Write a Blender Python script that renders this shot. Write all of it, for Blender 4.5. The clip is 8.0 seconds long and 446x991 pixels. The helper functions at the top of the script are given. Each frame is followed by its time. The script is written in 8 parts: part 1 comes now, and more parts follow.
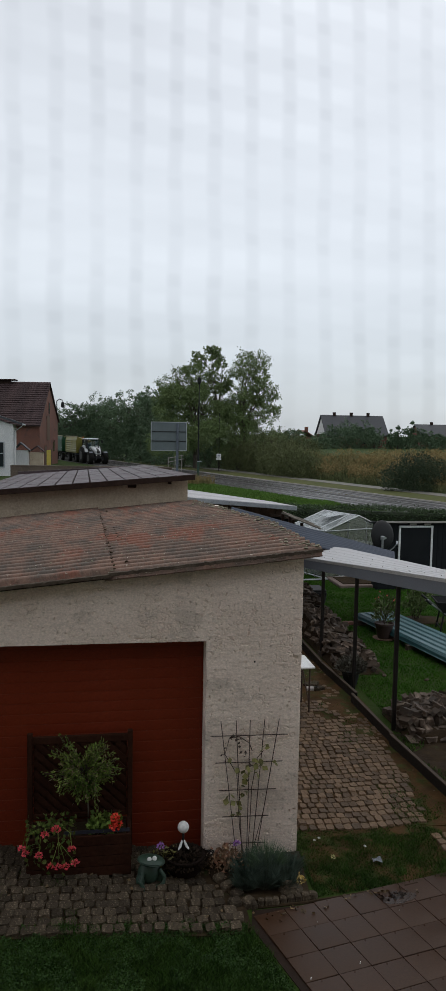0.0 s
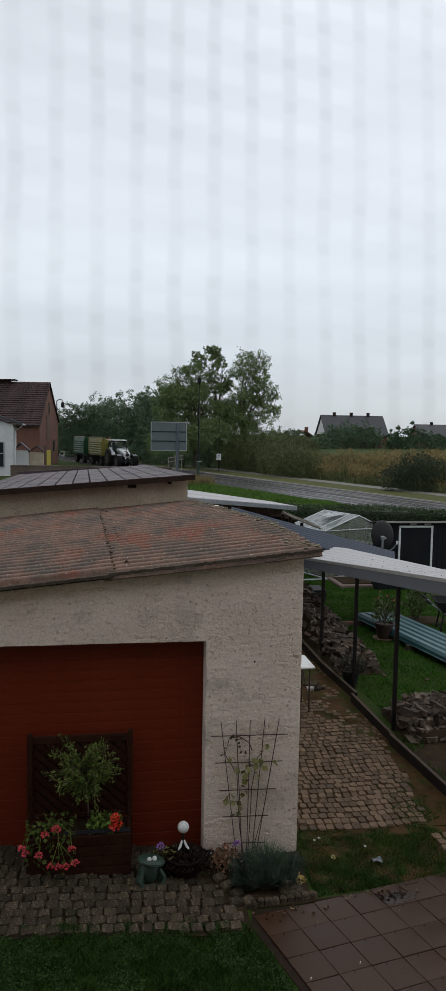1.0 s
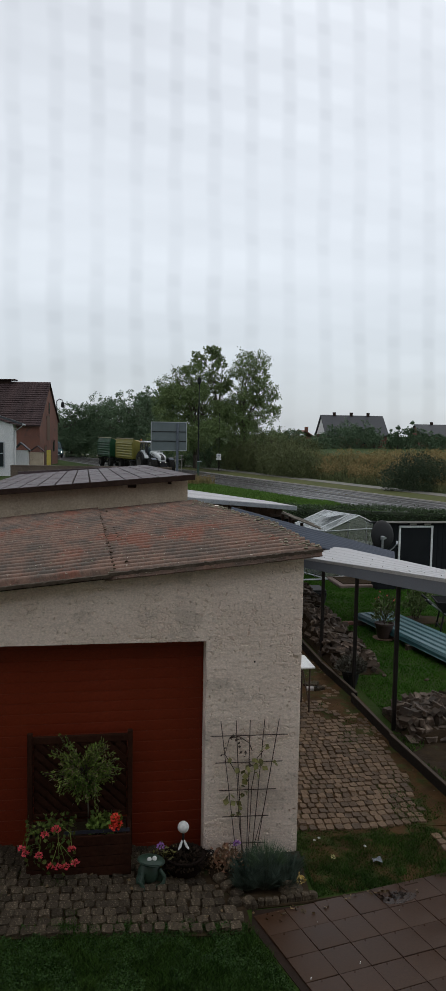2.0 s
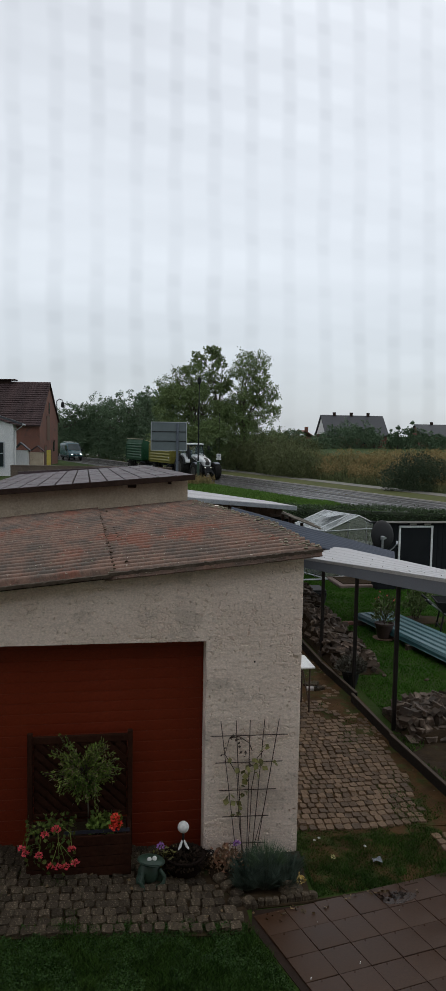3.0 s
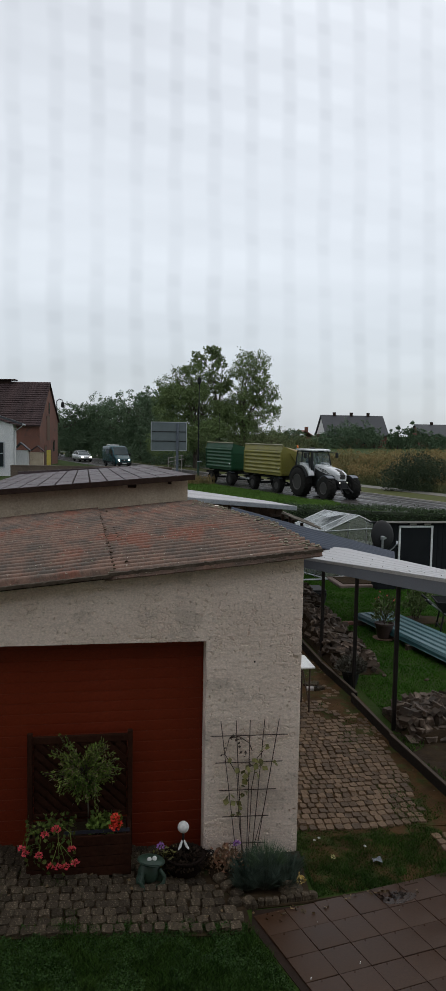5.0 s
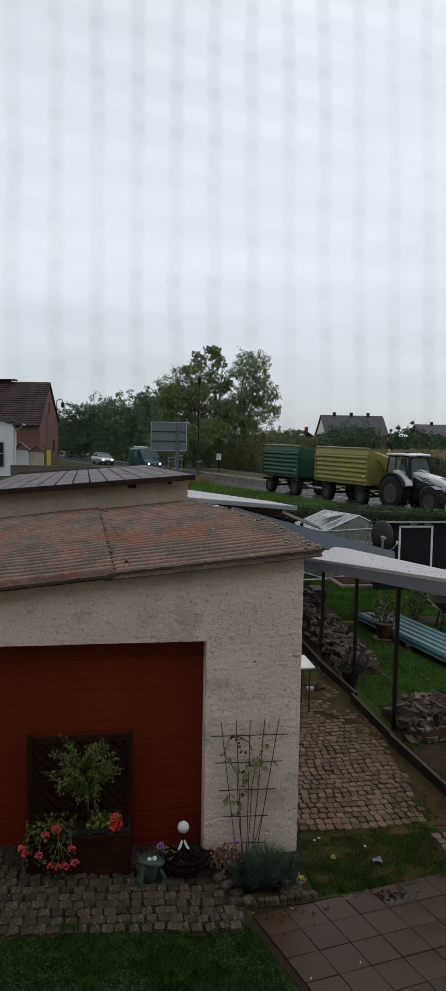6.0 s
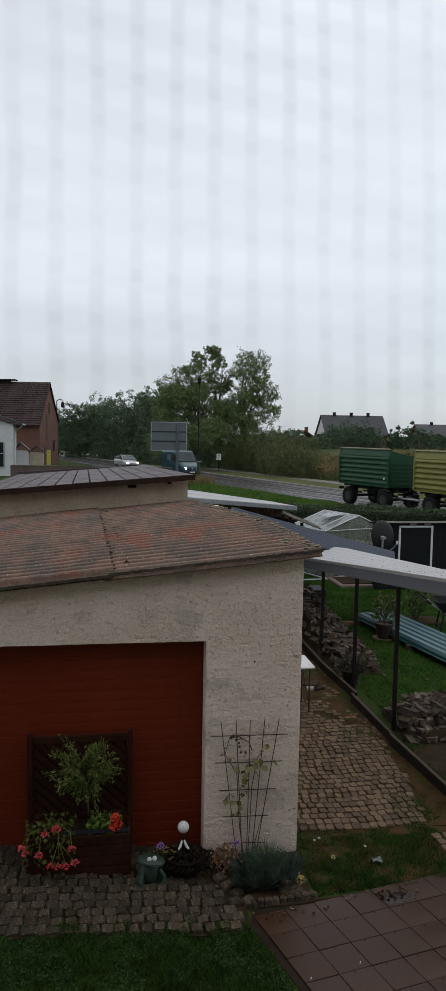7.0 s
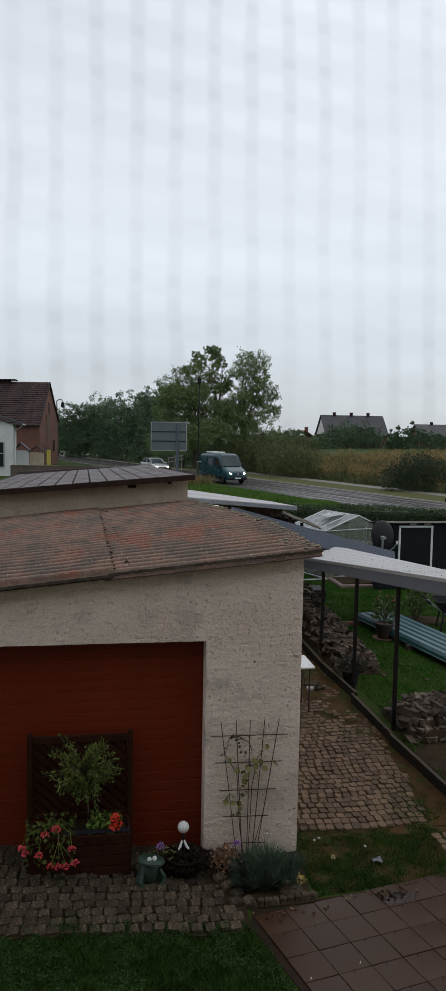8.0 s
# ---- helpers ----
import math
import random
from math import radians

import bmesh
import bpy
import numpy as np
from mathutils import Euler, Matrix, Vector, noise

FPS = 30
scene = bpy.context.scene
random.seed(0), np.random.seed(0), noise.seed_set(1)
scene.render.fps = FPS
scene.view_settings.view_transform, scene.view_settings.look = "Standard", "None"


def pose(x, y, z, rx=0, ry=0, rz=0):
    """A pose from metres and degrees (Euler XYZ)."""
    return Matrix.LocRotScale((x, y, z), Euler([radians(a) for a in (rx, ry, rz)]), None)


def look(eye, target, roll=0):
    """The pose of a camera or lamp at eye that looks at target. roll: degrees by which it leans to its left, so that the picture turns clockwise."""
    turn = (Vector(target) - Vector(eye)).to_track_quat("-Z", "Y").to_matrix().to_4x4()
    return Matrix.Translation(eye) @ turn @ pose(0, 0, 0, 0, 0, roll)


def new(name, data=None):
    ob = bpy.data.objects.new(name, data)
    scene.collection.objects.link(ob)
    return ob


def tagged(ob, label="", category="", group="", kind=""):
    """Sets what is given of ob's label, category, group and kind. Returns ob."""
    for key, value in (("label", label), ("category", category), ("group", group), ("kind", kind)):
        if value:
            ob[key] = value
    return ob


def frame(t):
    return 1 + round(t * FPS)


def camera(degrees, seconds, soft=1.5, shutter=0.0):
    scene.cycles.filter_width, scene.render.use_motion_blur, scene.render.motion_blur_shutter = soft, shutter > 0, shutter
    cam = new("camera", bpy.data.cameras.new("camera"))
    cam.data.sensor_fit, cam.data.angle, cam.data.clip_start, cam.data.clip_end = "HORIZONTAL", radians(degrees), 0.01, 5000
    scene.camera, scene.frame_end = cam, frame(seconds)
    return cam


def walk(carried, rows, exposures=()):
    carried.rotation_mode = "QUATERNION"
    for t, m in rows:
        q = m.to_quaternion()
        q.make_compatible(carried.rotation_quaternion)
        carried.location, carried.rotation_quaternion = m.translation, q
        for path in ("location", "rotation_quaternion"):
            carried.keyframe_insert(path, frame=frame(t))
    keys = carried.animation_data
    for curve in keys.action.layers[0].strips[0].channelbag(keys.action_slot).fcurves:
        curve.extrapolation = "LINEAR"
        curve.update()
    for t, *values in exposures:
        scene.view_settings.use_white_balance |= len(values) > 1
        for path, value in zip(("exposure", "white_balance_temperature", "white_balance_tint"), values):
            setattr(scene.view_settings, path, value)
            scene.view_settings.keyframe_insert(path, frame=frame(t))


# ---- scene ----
import itertools

# ------------------------------------------------------------------ camera
EYE = (0.0, 0.0, 4.2)
YAW, DIP = radians(9.0), radians(4.75)
AIM = (10 * math.sin(YAW) * math.cos(DIP), 10 * math.cos(YAW) * math.cos(DIP), 4.2 - 10 * math.sin(DIP))
cam = camera(33.2, 8.0, soft=1.15)
walk(cam, [(0.0, look(EYE, AIM, 1.0)), (8.0, look(EYE, AIM, 1.0))], exposures=[(0.0, 0.0), (8.0, 0.0)])

# ------------------------------------------------------------------ daylight under a closed cloud cover
world = bpy.data.worlds.new("overcast")
scene.world = world
world.use_nodes = True


def overcast():
    nt = world.node_tree
    nt.nodes.clear()
    N, L = nt.nodes.new, nt.links.new
    out, bg, mix = N("ShaderNodeOutputWorld"), N("ShaderNodeBackground"), N("ShaderNodeMix")
    sky, ramp, co = N("ShaderNodeTexSky"), N("ShaderNodeValToRGB"), N("ShaderNodeTexCoord")
    sep, cloud, mp = N("ShaderNodeSeparateXYZ"), N("ShaderNodeTexNoise"), N("ShaderNodeMapping")
    sky.sky_type, sky.sun_disc = "NISHITA", False
    sky.sun_elevation, sky.sun_rotation = radians(51), radians(51)
    mix.data_type = "RGBA"
    mix.inputs[0].default_value = 0.012
    L(co.outputs["Generated"], sep.inputs[0])
    L(sep.outputs["Z"], ramp.inputs[0])
    e = ramp.color_ramp.elements
    e[0].position, e[0].color = 0.0, (0.49, 0.54, 0.59, 1)
    e[1].position, e[1].color = 0.55, (0.75, 0.785, 0.835, 1)
    top = ramp.color_ramp.elements.new(1.0)
    top.color = (0.99, 1.0, 1.02, 1)
    m = ramp.color_ramp.elements.new(0.2)
    m.color = (0.695, 0.74, 0.79, 1)
    # soft cloud masses
    mp.inputs["Scale"].default_value = (1.2, 1.2, 4.0)
    L(co.outputs["Generated"], mp.inputs[0])
    L(mp.outputs[0], cloud.inputs["Vector"])
    cloud.inputs["Scale"].default_value, cloud.inputs["Detail"].default_value = 2.0, 4
    mr = N("ShaderNodeMapRange")
    mr.inputs["From Min"].default_value, mr.inputs["From Max"].default_value = 0.3, 0.7
    mr.inputs["To Min"].default_value, mr.inputs["To Max"].default_value = 0.93, 1.07
    L(cloud.outputs["Fac"], mr.inputs[0])
    # faint upright fly-screen weave, painted into the sky in tangents of the camera view
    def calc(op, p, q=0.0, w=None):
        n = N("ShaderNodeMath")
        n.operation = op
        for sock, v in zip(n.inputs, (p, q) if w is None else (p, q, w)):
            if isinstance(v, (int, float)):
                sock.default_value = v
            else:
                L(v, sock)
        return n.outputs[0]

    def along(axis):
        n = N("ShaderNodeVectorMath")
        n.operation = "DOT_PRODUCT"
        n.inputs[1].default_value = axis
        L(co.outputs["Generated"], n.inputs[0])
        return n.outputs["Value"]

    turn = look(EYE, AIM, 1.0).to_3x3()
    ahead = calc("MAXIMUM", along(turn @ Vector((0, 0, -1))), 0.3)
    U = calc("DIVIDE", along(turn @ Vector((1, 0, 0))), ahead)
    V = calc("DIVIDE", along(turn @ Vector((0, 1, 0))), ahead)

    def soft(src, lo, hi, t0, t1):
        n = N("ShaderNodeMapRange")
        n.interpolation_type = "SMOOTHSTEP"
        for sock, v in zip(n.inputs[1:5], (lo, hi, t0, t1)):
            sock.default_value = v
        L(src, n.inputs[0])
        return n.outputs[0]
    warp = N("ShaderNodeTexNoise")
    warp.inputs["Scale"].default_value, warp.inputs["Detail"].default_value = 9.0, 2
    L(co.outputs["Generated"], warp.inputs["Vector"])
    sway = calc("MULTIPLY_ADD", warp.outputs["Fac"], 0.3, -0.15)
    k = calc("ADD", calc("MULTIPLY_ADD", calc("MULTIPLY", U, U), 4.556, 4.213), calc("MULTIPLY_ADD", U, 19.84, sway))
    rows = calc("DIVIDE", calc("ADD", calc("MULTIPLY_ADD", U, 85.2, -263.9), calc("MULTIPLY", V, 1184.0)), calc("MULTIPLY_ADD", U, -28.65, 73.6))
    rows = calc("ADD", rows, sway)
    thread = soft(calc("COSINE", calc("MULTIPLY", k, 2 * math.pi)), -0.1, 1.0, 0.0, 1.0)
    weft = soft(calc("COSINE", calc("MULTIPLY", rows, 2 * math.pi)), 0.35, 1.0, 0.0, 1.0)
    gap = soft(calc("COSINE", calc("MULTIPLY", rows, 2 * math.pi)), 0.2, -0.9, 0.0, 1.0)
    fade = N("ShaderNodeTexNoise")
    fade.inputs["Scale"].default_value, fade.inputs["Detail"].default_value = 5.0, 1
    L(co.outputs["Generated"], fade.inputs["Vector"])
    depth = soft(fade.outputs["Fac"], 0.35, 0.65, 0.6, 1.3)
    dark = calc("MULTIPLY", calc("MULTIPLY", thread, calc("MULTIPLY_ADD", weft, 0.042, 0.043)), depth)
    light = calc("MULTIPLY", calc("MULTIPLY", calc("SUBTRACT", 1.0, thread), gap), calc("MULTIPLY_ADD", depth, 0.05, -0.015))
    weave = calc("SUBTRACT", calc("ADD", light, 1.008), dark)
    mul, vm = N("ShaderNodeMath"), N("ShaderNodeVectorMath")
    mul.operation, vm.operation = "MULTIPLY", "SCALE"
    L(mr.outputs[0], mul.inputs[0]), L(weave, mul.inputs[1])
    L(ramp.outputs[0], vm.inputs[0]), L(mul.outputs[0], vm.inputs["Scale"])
    L(vm.outputs[0], mix.inputs["A"]), L(sky.outputs[0], mix.inputs["B"])
    L(mix.outputs["Result"], bg.inputs[0]), L(bg.outputs[0], out.inputs[0])
    bg.inputs[1].default_value = 1.0


overcast()
sun = new("sun", bpy.data.lights.new("sun", "SUN"))
sun.data.energy, sun.data.angle, sun.data.color = 0.42, radians(40), (1, 0.97, 0.92)
sun.matrix_world = look((20, 38, 32), (0, 22, 0))


# ------------------------------------------------------------------ materials
def mat(name, a, b, scale=4.0, rough=0.7, metal=0.0, bump=0.3, grain=40.0, third=None, rand=0.0, depth=0.01, stretch=(1, 1, 1), spec=0.5, coarse=None, island=0.0, transmit=0.0, rvar=0.1, fleck=None, wet=None):
    """A surface of two tones a and b in large patches, a fine grain and relief; third: (colour, scale, threshold) stains."""
    m = bpy.data.materials.new(name)
    m.use_nodes = True
    nt = m.node_tree
    N, L = nt.nodes.new, nt.links.new
    p = nt.nodes["Principled BSDF"]
    co, mp = N("ShaderNodeTexCoord"), N("ShaderNodeMapping")
    mp.inputs["Scale"].default_value = stretch
    L(co.outputs["Object"], mp.inputs[0])

    def noisy(s, det=6, r=0.6):
        n = N("ShaderNodeTexNoise")
        n.inputs["Scale"].default_value, n.inputs["Detail"].default_value, n.inputs["Roughness"].default_value = s, det, r
        L(mp.outputs[0], n.inputs["Vector"])
        return n

    def mixed(fac, A, B):
        x = N("ShaderNodeMix")
        x.data_type = "RGBA"
        for sock, v in (("A", A), ("B", B)):
            if isinstance(v, tuple):
                x.inputs[sock].default_value = (*v, 1)
            else:
                L(v, x.inputs[sock])
        L(fac, x.inputs[0])
        return x.outputs["Result"]

    def ranged(src, lo, hi, t0=0.0, t1=1.0):
        r = N("ShaderNodeMapRange")
        for k, v in (("From Min", lo), ("From Max", hi), ("To Min", t0), ("To Max", t1)):
            r.inputs[k].default_value = v
        L(src, r.inputs[0])
        return r.outputs[0]

    big, fine = noisy(scale), noisy(grain, 4)
    col = mixed(ranged(big.outputs["Fac"], 0.35, 0.65), a, b)
    if third:
        st = noisy(third[1], 7, 0.7)
        col = mixed(ranged(st.outputs["Fac"], third[2], third[2] + 0.08), col, third[0])
    if fleck:
        fl = noisy(fleck[1], 3, 0.5)
        col = mixed(ranged(fl.outputs["Fac"], fleck[2], fleck[2] + 0.03), col, fleck[0])
    vary = ranged(fine.outputs["Fac"], 0.25, 0.75, 0.78, 1.22)
    if rand or island:
        info = N("ShaderNodeObjectInfo") if rand else N("ShaderNodeNewGeometry")
        k = rand or island
        src = info.outputs["Random"] if rand else info.outputs["Random Per Island"]
        mu = N("ShaderNodeMath")
        mu.operation = "MULTIPLY"
        L(vary, mu.inputs[0]), L(ranged(src, 0, 1, 1 - k, 1 + k), mu.inputs[1])
        vary = mu.outputs[0]
    sc = N("ShaderNodeVectorMath")
    sc.operation = "SCALE"
    L(col, sc.inputs[0]), L(vary, sc.inputs["Scale"])
    L(sc.outputs[0], p.inputs["Base Color"])
    L(ranged(big.outputs["Fac"], 0.3, 0.7, max(rough - rvar, 0.02), min(rough + rvar, 1)), p.inputs["Roughness"])
    p.inputs["Metallic"].default_value = metal
    p.inputs["Specular IOR Level"].default_value = spec
    if wet:
        # standing water in the low places, bare surface between
        L(ranged(big.outputs["Fac"], 0.36, 0.50, *wet), p.inputs["Specular IOR Level"])
    if transmit:
        p.inputs["Transmission Weight"].default_value = transmit
    if bump:
        bp = N("ShaderNodeBump")
        bp.inputs["Strength"].default_value, bp.inputs["Distance"].default_value = bump, depth
        if coarse:
            ad = N("ShaderNodeMath")
            ad.operation = "ADD"
            L(noisy(coarse, 5).outputs["Fac"], ad.inputs[0]), L(fine.outputs["Fac"], ad.inputs[1])
            L(ad.outputs[0], bp.inputs["Height"])
        else:
            L(fine.outputs["Fac"], bp.inputs["Height"])
        L(bp.outputs[0], p.inputs["Normal"])
    return m


def glass(name, tint=(0.8, 0.85, 0.85), rough=0.02, alpha=0.35):
    m = bpy.data.materials.new(name)
    m.use_nodes = True
    p = m.node_tree.nodes["Principled BSDF"]
    p.inputs["Base Color"].default_value = (*tint, 1)
    p.inputs["Roughness"].default_value = rough
    p.inputs["Alpha"].default_value = alpha
    return m


def glow(name, c, s):
    m = bpy.data.materials.new(name)
    m.use_nodes = True
    p = m.node_tree.nodes["Principled BSDF"]
    p.inputs["Base Color"].default_value = (0.8, 0.8, 0.8, 1)
    p.inputs["Emission Color"].default_value = (*c, 1)
    p.inputs["Emission Strength"].default_value = s
    return m


# dark flecks painted in for the dirt and shadow of small pits
PLASTER = mat("rough_plaster", (0.70, 0.59, 0.51), (0.81, 0.70, 0.615), 1.2, 0.95, bump=0.1, grain=45, third=((0.61, 0.525, 0.455), 2.2, 0.54), depth=0.014, coarse=3, spec=0.2, stretch=(1, 1, 1.35), fleck=((0.36, 0.30, 0.25), 52, 0.75))
# colour of the unseen house, picked for its bounce light on the garage
HOUSERENDER = mat("ochre_render", (0.24, 0.18, 0.135), (0.29, 0.22, 0.165), 1.5, 0.9, bump=0.3, grain=30)
PLASTER2 = mat("old_render", (0.38, 0.31, 0.225), (0.46, 0.38, 0.285), 2, 0.9, bump=0.4, grain=30, third=((0.25, 0.2, 0.16), 1.5, 0.58))
DOORRED = mat("red_door_paint", (0.141, 0.0175, 0.004), (0.170, 0.0225, 0.0054), 3, 0.55, spec=0.3, bump=0.05, grain=60)
ASBESTOS = mat("weathered_fibre_cement", (0.194, 0.116, 0.085), (0.096, 0.081, 0.069), 2.4, 0.85, bump=1.0, grain=26, stretch=(1.5, 0.55, 1), third=((0.190, 0.084, 0.058), 0.9, 0.54), coarse=6, spec=0.25, fleck=((0.36, 0.32, 0.26), 24, 0.69))
MOSS = mat("moss", (0.14, 0.13, 0.085), (0.23, 0.21, 0.15), 12, 0.95, bump=0.7, grain=50)
ROOFMET = mat("violet_roof_sheet", (0.050, 0.034, 0.036), (0.074, 0.053, 0.056), 1.5, 0.5, spec=0.2, metal=0.0, bump=0.1, grain=20, rand=0.2)
DARKBROWN = mat("dark_brown_wood", (0.024, 0.015, 0.012), (0.038, 0.024, 0.019), 5, 0.8, spec=0.06, bump=0.2, grain=40)
BLACKPOST = mat("black_stained_timber", (0.011, 0.0095, 0.009), (0.02, 0.016, 0.014), 5, 0.7, spec=0.15, bump=0.25, grain=30, stretch=(6, 6, 1))
GRASS = mat("lawn_ground", (0.022, 0.040, 0.007), (0.034, 0.056, 0.010), 0.9, 0.95, spec=0.1, bump=0.6, grain=25, third=((0.06, 0.05, 0.022), 0.35, 0.63), depth=0.03)
LAWNBLADE = mat("bright_lawn_blades", (0.032, 0.108, 0.009), (0.050, 0.130, 0.015), 0.9, 0.8, spec=0.1, bump=0, island=0.25)
VERGEBLADE = mat("verge_blades", (0.056, 0.122, 0.018), (0.088, 0.155, 0.032), 0.5, 0.8, spec=0.1, bump=0, island=0.25)
BLADE = mat("grass_blades", (0.021, 0.052, 0.008), (0.040, 0.079, 0.014), 1.8, 0.8, spec=0.12, bump=0, island=0.65)
ASPHALT = mat("wet_asphalt", (0.030, 0.028, 0.027), (0.045, 0.042, 0.040), 2.2, 0.5, bump=0.06, grain=14, stretch=(0.012, 1, 1), spec=0.35, rvar=0.46, wet=(0.75, 0.06))
FOOTWAY = mat("wet_footway", (0.12, 0.112, 0.10), (0.16, 0.15, 0.135), 0.6, 0.6, spec=0.3, bump=0.15, grain=12)
KERB = mat("concrete_kerb", (0.28, 0.26, 0.24), (0.34, 0.32, 0.3), 3, 0.7, bump=0.3, grain=40)
COBBLE = mat("granite_cobble", (0.036, 0.027, 0.018), (0.086, 0.068, 0.047), 26, 0.85, spec=0.15, bump=0.9, grain=90, rand=0.4, depth=0.006, third=((0.046, 0.040, 0.018), 4, 0.58), fleck=((0.135, 0.108, 0.076), 60, 0.60))
PATHCOBBLE = mat("path_cobble", (0.090, 0.056, 0.032), (0.142, 0.094, 0.057), 9, 0.68, spec=0.25, bump=0.9, grain=60, rand=0.4, depth=0.006)
EARTH = mat("dark_joint_earth", (0.024, 0.016, 0.010), (0.044, 0.030, 0.016), 5, 0.95, spec=0.1, bump=0.6, grain=50, third=((0.04, 0.055, 0.018), 3, 0.6))
PATHEARTH = mat("mossy_path_earth", (0.078, 0.041, 0.016), (0.044, 0.026, 0.012), 3, 0.95, spec=0.1, bump=0.6, grain=40, third=((0.038, 0.046, 0.013), 2.2, 0.5))
SLAB = mat("wet_brown_slab", (0.034, 0.0155, 0.0075), (0.047, 0.024, 0.0135), 1.1, 0.36, spec=0.18, rvar=0.2, bump=0.15, grain=60, rand=0.1, depth=0.004)
# LEAF and LEAFDARK lifted in colour to imitate haze on the far trees
LEAF = mat("tree_leaf", (0.098, 0.146, 0.050), (0.142, 0.188, 0.074), 0.5, 0.7, spec=0.2, bump=0, island=0.25)
LEAFDARK = mat("dark_leaf", (0.074, 0.120, 0.066), (0.112, 0.164, 0.092), 0.3, 0.75, spec=0.2, bump=0, island=0.22)
LEAFGREY = mat("willow_leaf", (0.084, 0.100, 0.040), (0.124, 0.138, 0.060), 0.3, 0.75, spec=0.2, bump=0, island=0.45)
REED = mat("dry_weeds", (0.285, 0.196, 0.088), (0.146, 0.136, 0.062), 0.35, 0.9, spec=0.1, bump=0, island=0.25)
WILLOW = mat("dark_willow_leaf", (0.034, 0.052, 0.028), (0.052, 0.074, 0.04), 0.3, 0.75, spec=0.2, bump=0, island=0.35)
HEDGE = mat("hedge_leaf", (0.024, 0.05, 0.014), (0.04, 0.072, 0.022), 1.0, 0.65, bump=0, island=0.5)
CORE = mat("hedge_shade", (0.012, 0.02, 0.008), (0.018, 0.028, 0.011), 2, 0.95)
BARK = mat("bark", (0.05, 0.04, 0.03), (0.09, 0.075, 0.06), 6, 0.95, bump=0.6, grain=30, stretch=(4, 4, 1))
BRICK = mat("old_red_brick", (0.120, 0.054, 0.040), (0.168, 0.074, 0.052), 0.8, 0.9, bump=0.3, grain=14, third=((0.08, 0.046, 0.04), 1.0, 0.56))
TILE = mat("brown_roof_tile", (0.040, 0.026, 0.027), (0.062, 0.040, 0.039), 0.6, 0.8, spec=0.2, bump=0.3, grain=10, island=0.16)
GREYTILE = mat("grey_roof_tile", (0.030, 0.033, 0.039), (0.044, 0.047, 0.054), 0.4, 0.7, bump=0.2, grain=8)
REDTILE = mat("red_roof_tile", (0.17, 0.075, 0.055), (0.21, 0.095, 0.07), 0.5, 0.8)
WHITEWALL = mat("white_render", (0.52, 0.53, 0.53), (0.62, 0.62, 0.61), 0.8, 0.9, bump=0.1, grain=10)
GREYMET = mat("grey_sheet_metal", (0.30, 0.33, 0.36), (0.38, 0.41, 0.44), 1.5, 0.4, metal=0.5, bump=0.05, grain=20)
PALEMET = mat("pale_roof_sheet", (0.30, 0.29, 0.295), (0.37, 0.36, 0.365), 1.2, 0.4, metal=0.1, bump=0.08, grain=25, third=((0.42, 0.42, 0.43), 2.5, 0.6))
FASCIA = mat("blue_grey_fascia", (0.072, 0.086, 0.108), (0.098, 0.115, 0.142), 4, 0.5, metal=0.1, bump=0.05)
BLUEROOF = mat("blue_grey_roof", (0.036, 0.046, 0.066), (0.054, 0.066, 0.09), 2, 0.65, spec=0.2, metal=0.0, bump=0.05)
TEAL = mat("teal_sheet_metal", (0.022, 0.080, 0.092), (0.032, 0.102, 0.116), 2, 0.4, metal=0.1, bump=0.05)
BLACKWALL = mat("near_black_boards", (0.009, 0.011, 0.013), (0.014, 0.016, 0.018), 2, 0.7, spec=0.12, bump=0.1)
WHITEPAINT = mat("white_paint", (0.68, 0.70, 0.70), (0.76, 0.77, 0.77), 4, 0.4, bump=0.05)
OLDBOARD = mat("grey_weathered_board", (0.10, 0.088, 0.072), (0.17, 0.15, 0.125), 5, 0.9, bump=0.4, grain=25, rand=0.3, stretch=(1, 4, 4))
LOGEND = mat("split_firewood", (0.040, 0.027, 0.018), (0.085, 0.060, 0.043), 8, 0.9, bump=0.5, grain=30, rand=0.5, stretch=(1, 1, 3), third=((0.15, 0.118, 0.092), 5, 0.56))
BROWNBOARD = mat("brown_boards", (0.075, 0.045, 0.03), (0.11, 0.07, 0.045), 3, 0.8, bump=0.3, grain=20, rand=0.2)
PLANTERWOOD = mat("planter_wood", (0.030, 0.0125, 0.008), (0.044, 0.018, 0.011), 5, 0.8, spec=0.05, bump=0.25, grain=40)
RUBBER = mat("tyre_rubber", (0.010, 0.010, 0.0095), (0.018, 0.017, 0.015), 3, 0.85, spec=0.15, bump=0.3, grain=30)
PANE = glass("greenhouse_pane", (0.27, 0.30, 0.30), 0.08, 0.55)
PEAT = mat("wet_peat", (0.007, 0.005, 0.004), (0.014, 0.010, 0.007), 12, 0.95, spec=0.08, bump=0.6, grain=60)
GABLEPANE = glass("cloudy_gable_pane", (0.26, 0.29, 0.23), 0.3, 0.5)
DARKGLASS = mat("dark_glass", (0.012, 0.016, 0.02), (0.018, 0.022, 0.026), 1, 0.05, bump=0)
STEEL = mat("galvanised_steel", (0.32, 0.34, 0.35), (0.40, 0.42, 0.43), 6, 0.4, metal=0.7, bump=0.05)
IRON = mat("rusty_iron", (0.05, 0.032, 0.026), (0.08, 0.05, 0.04), 20, 0.7, metal=0.4)


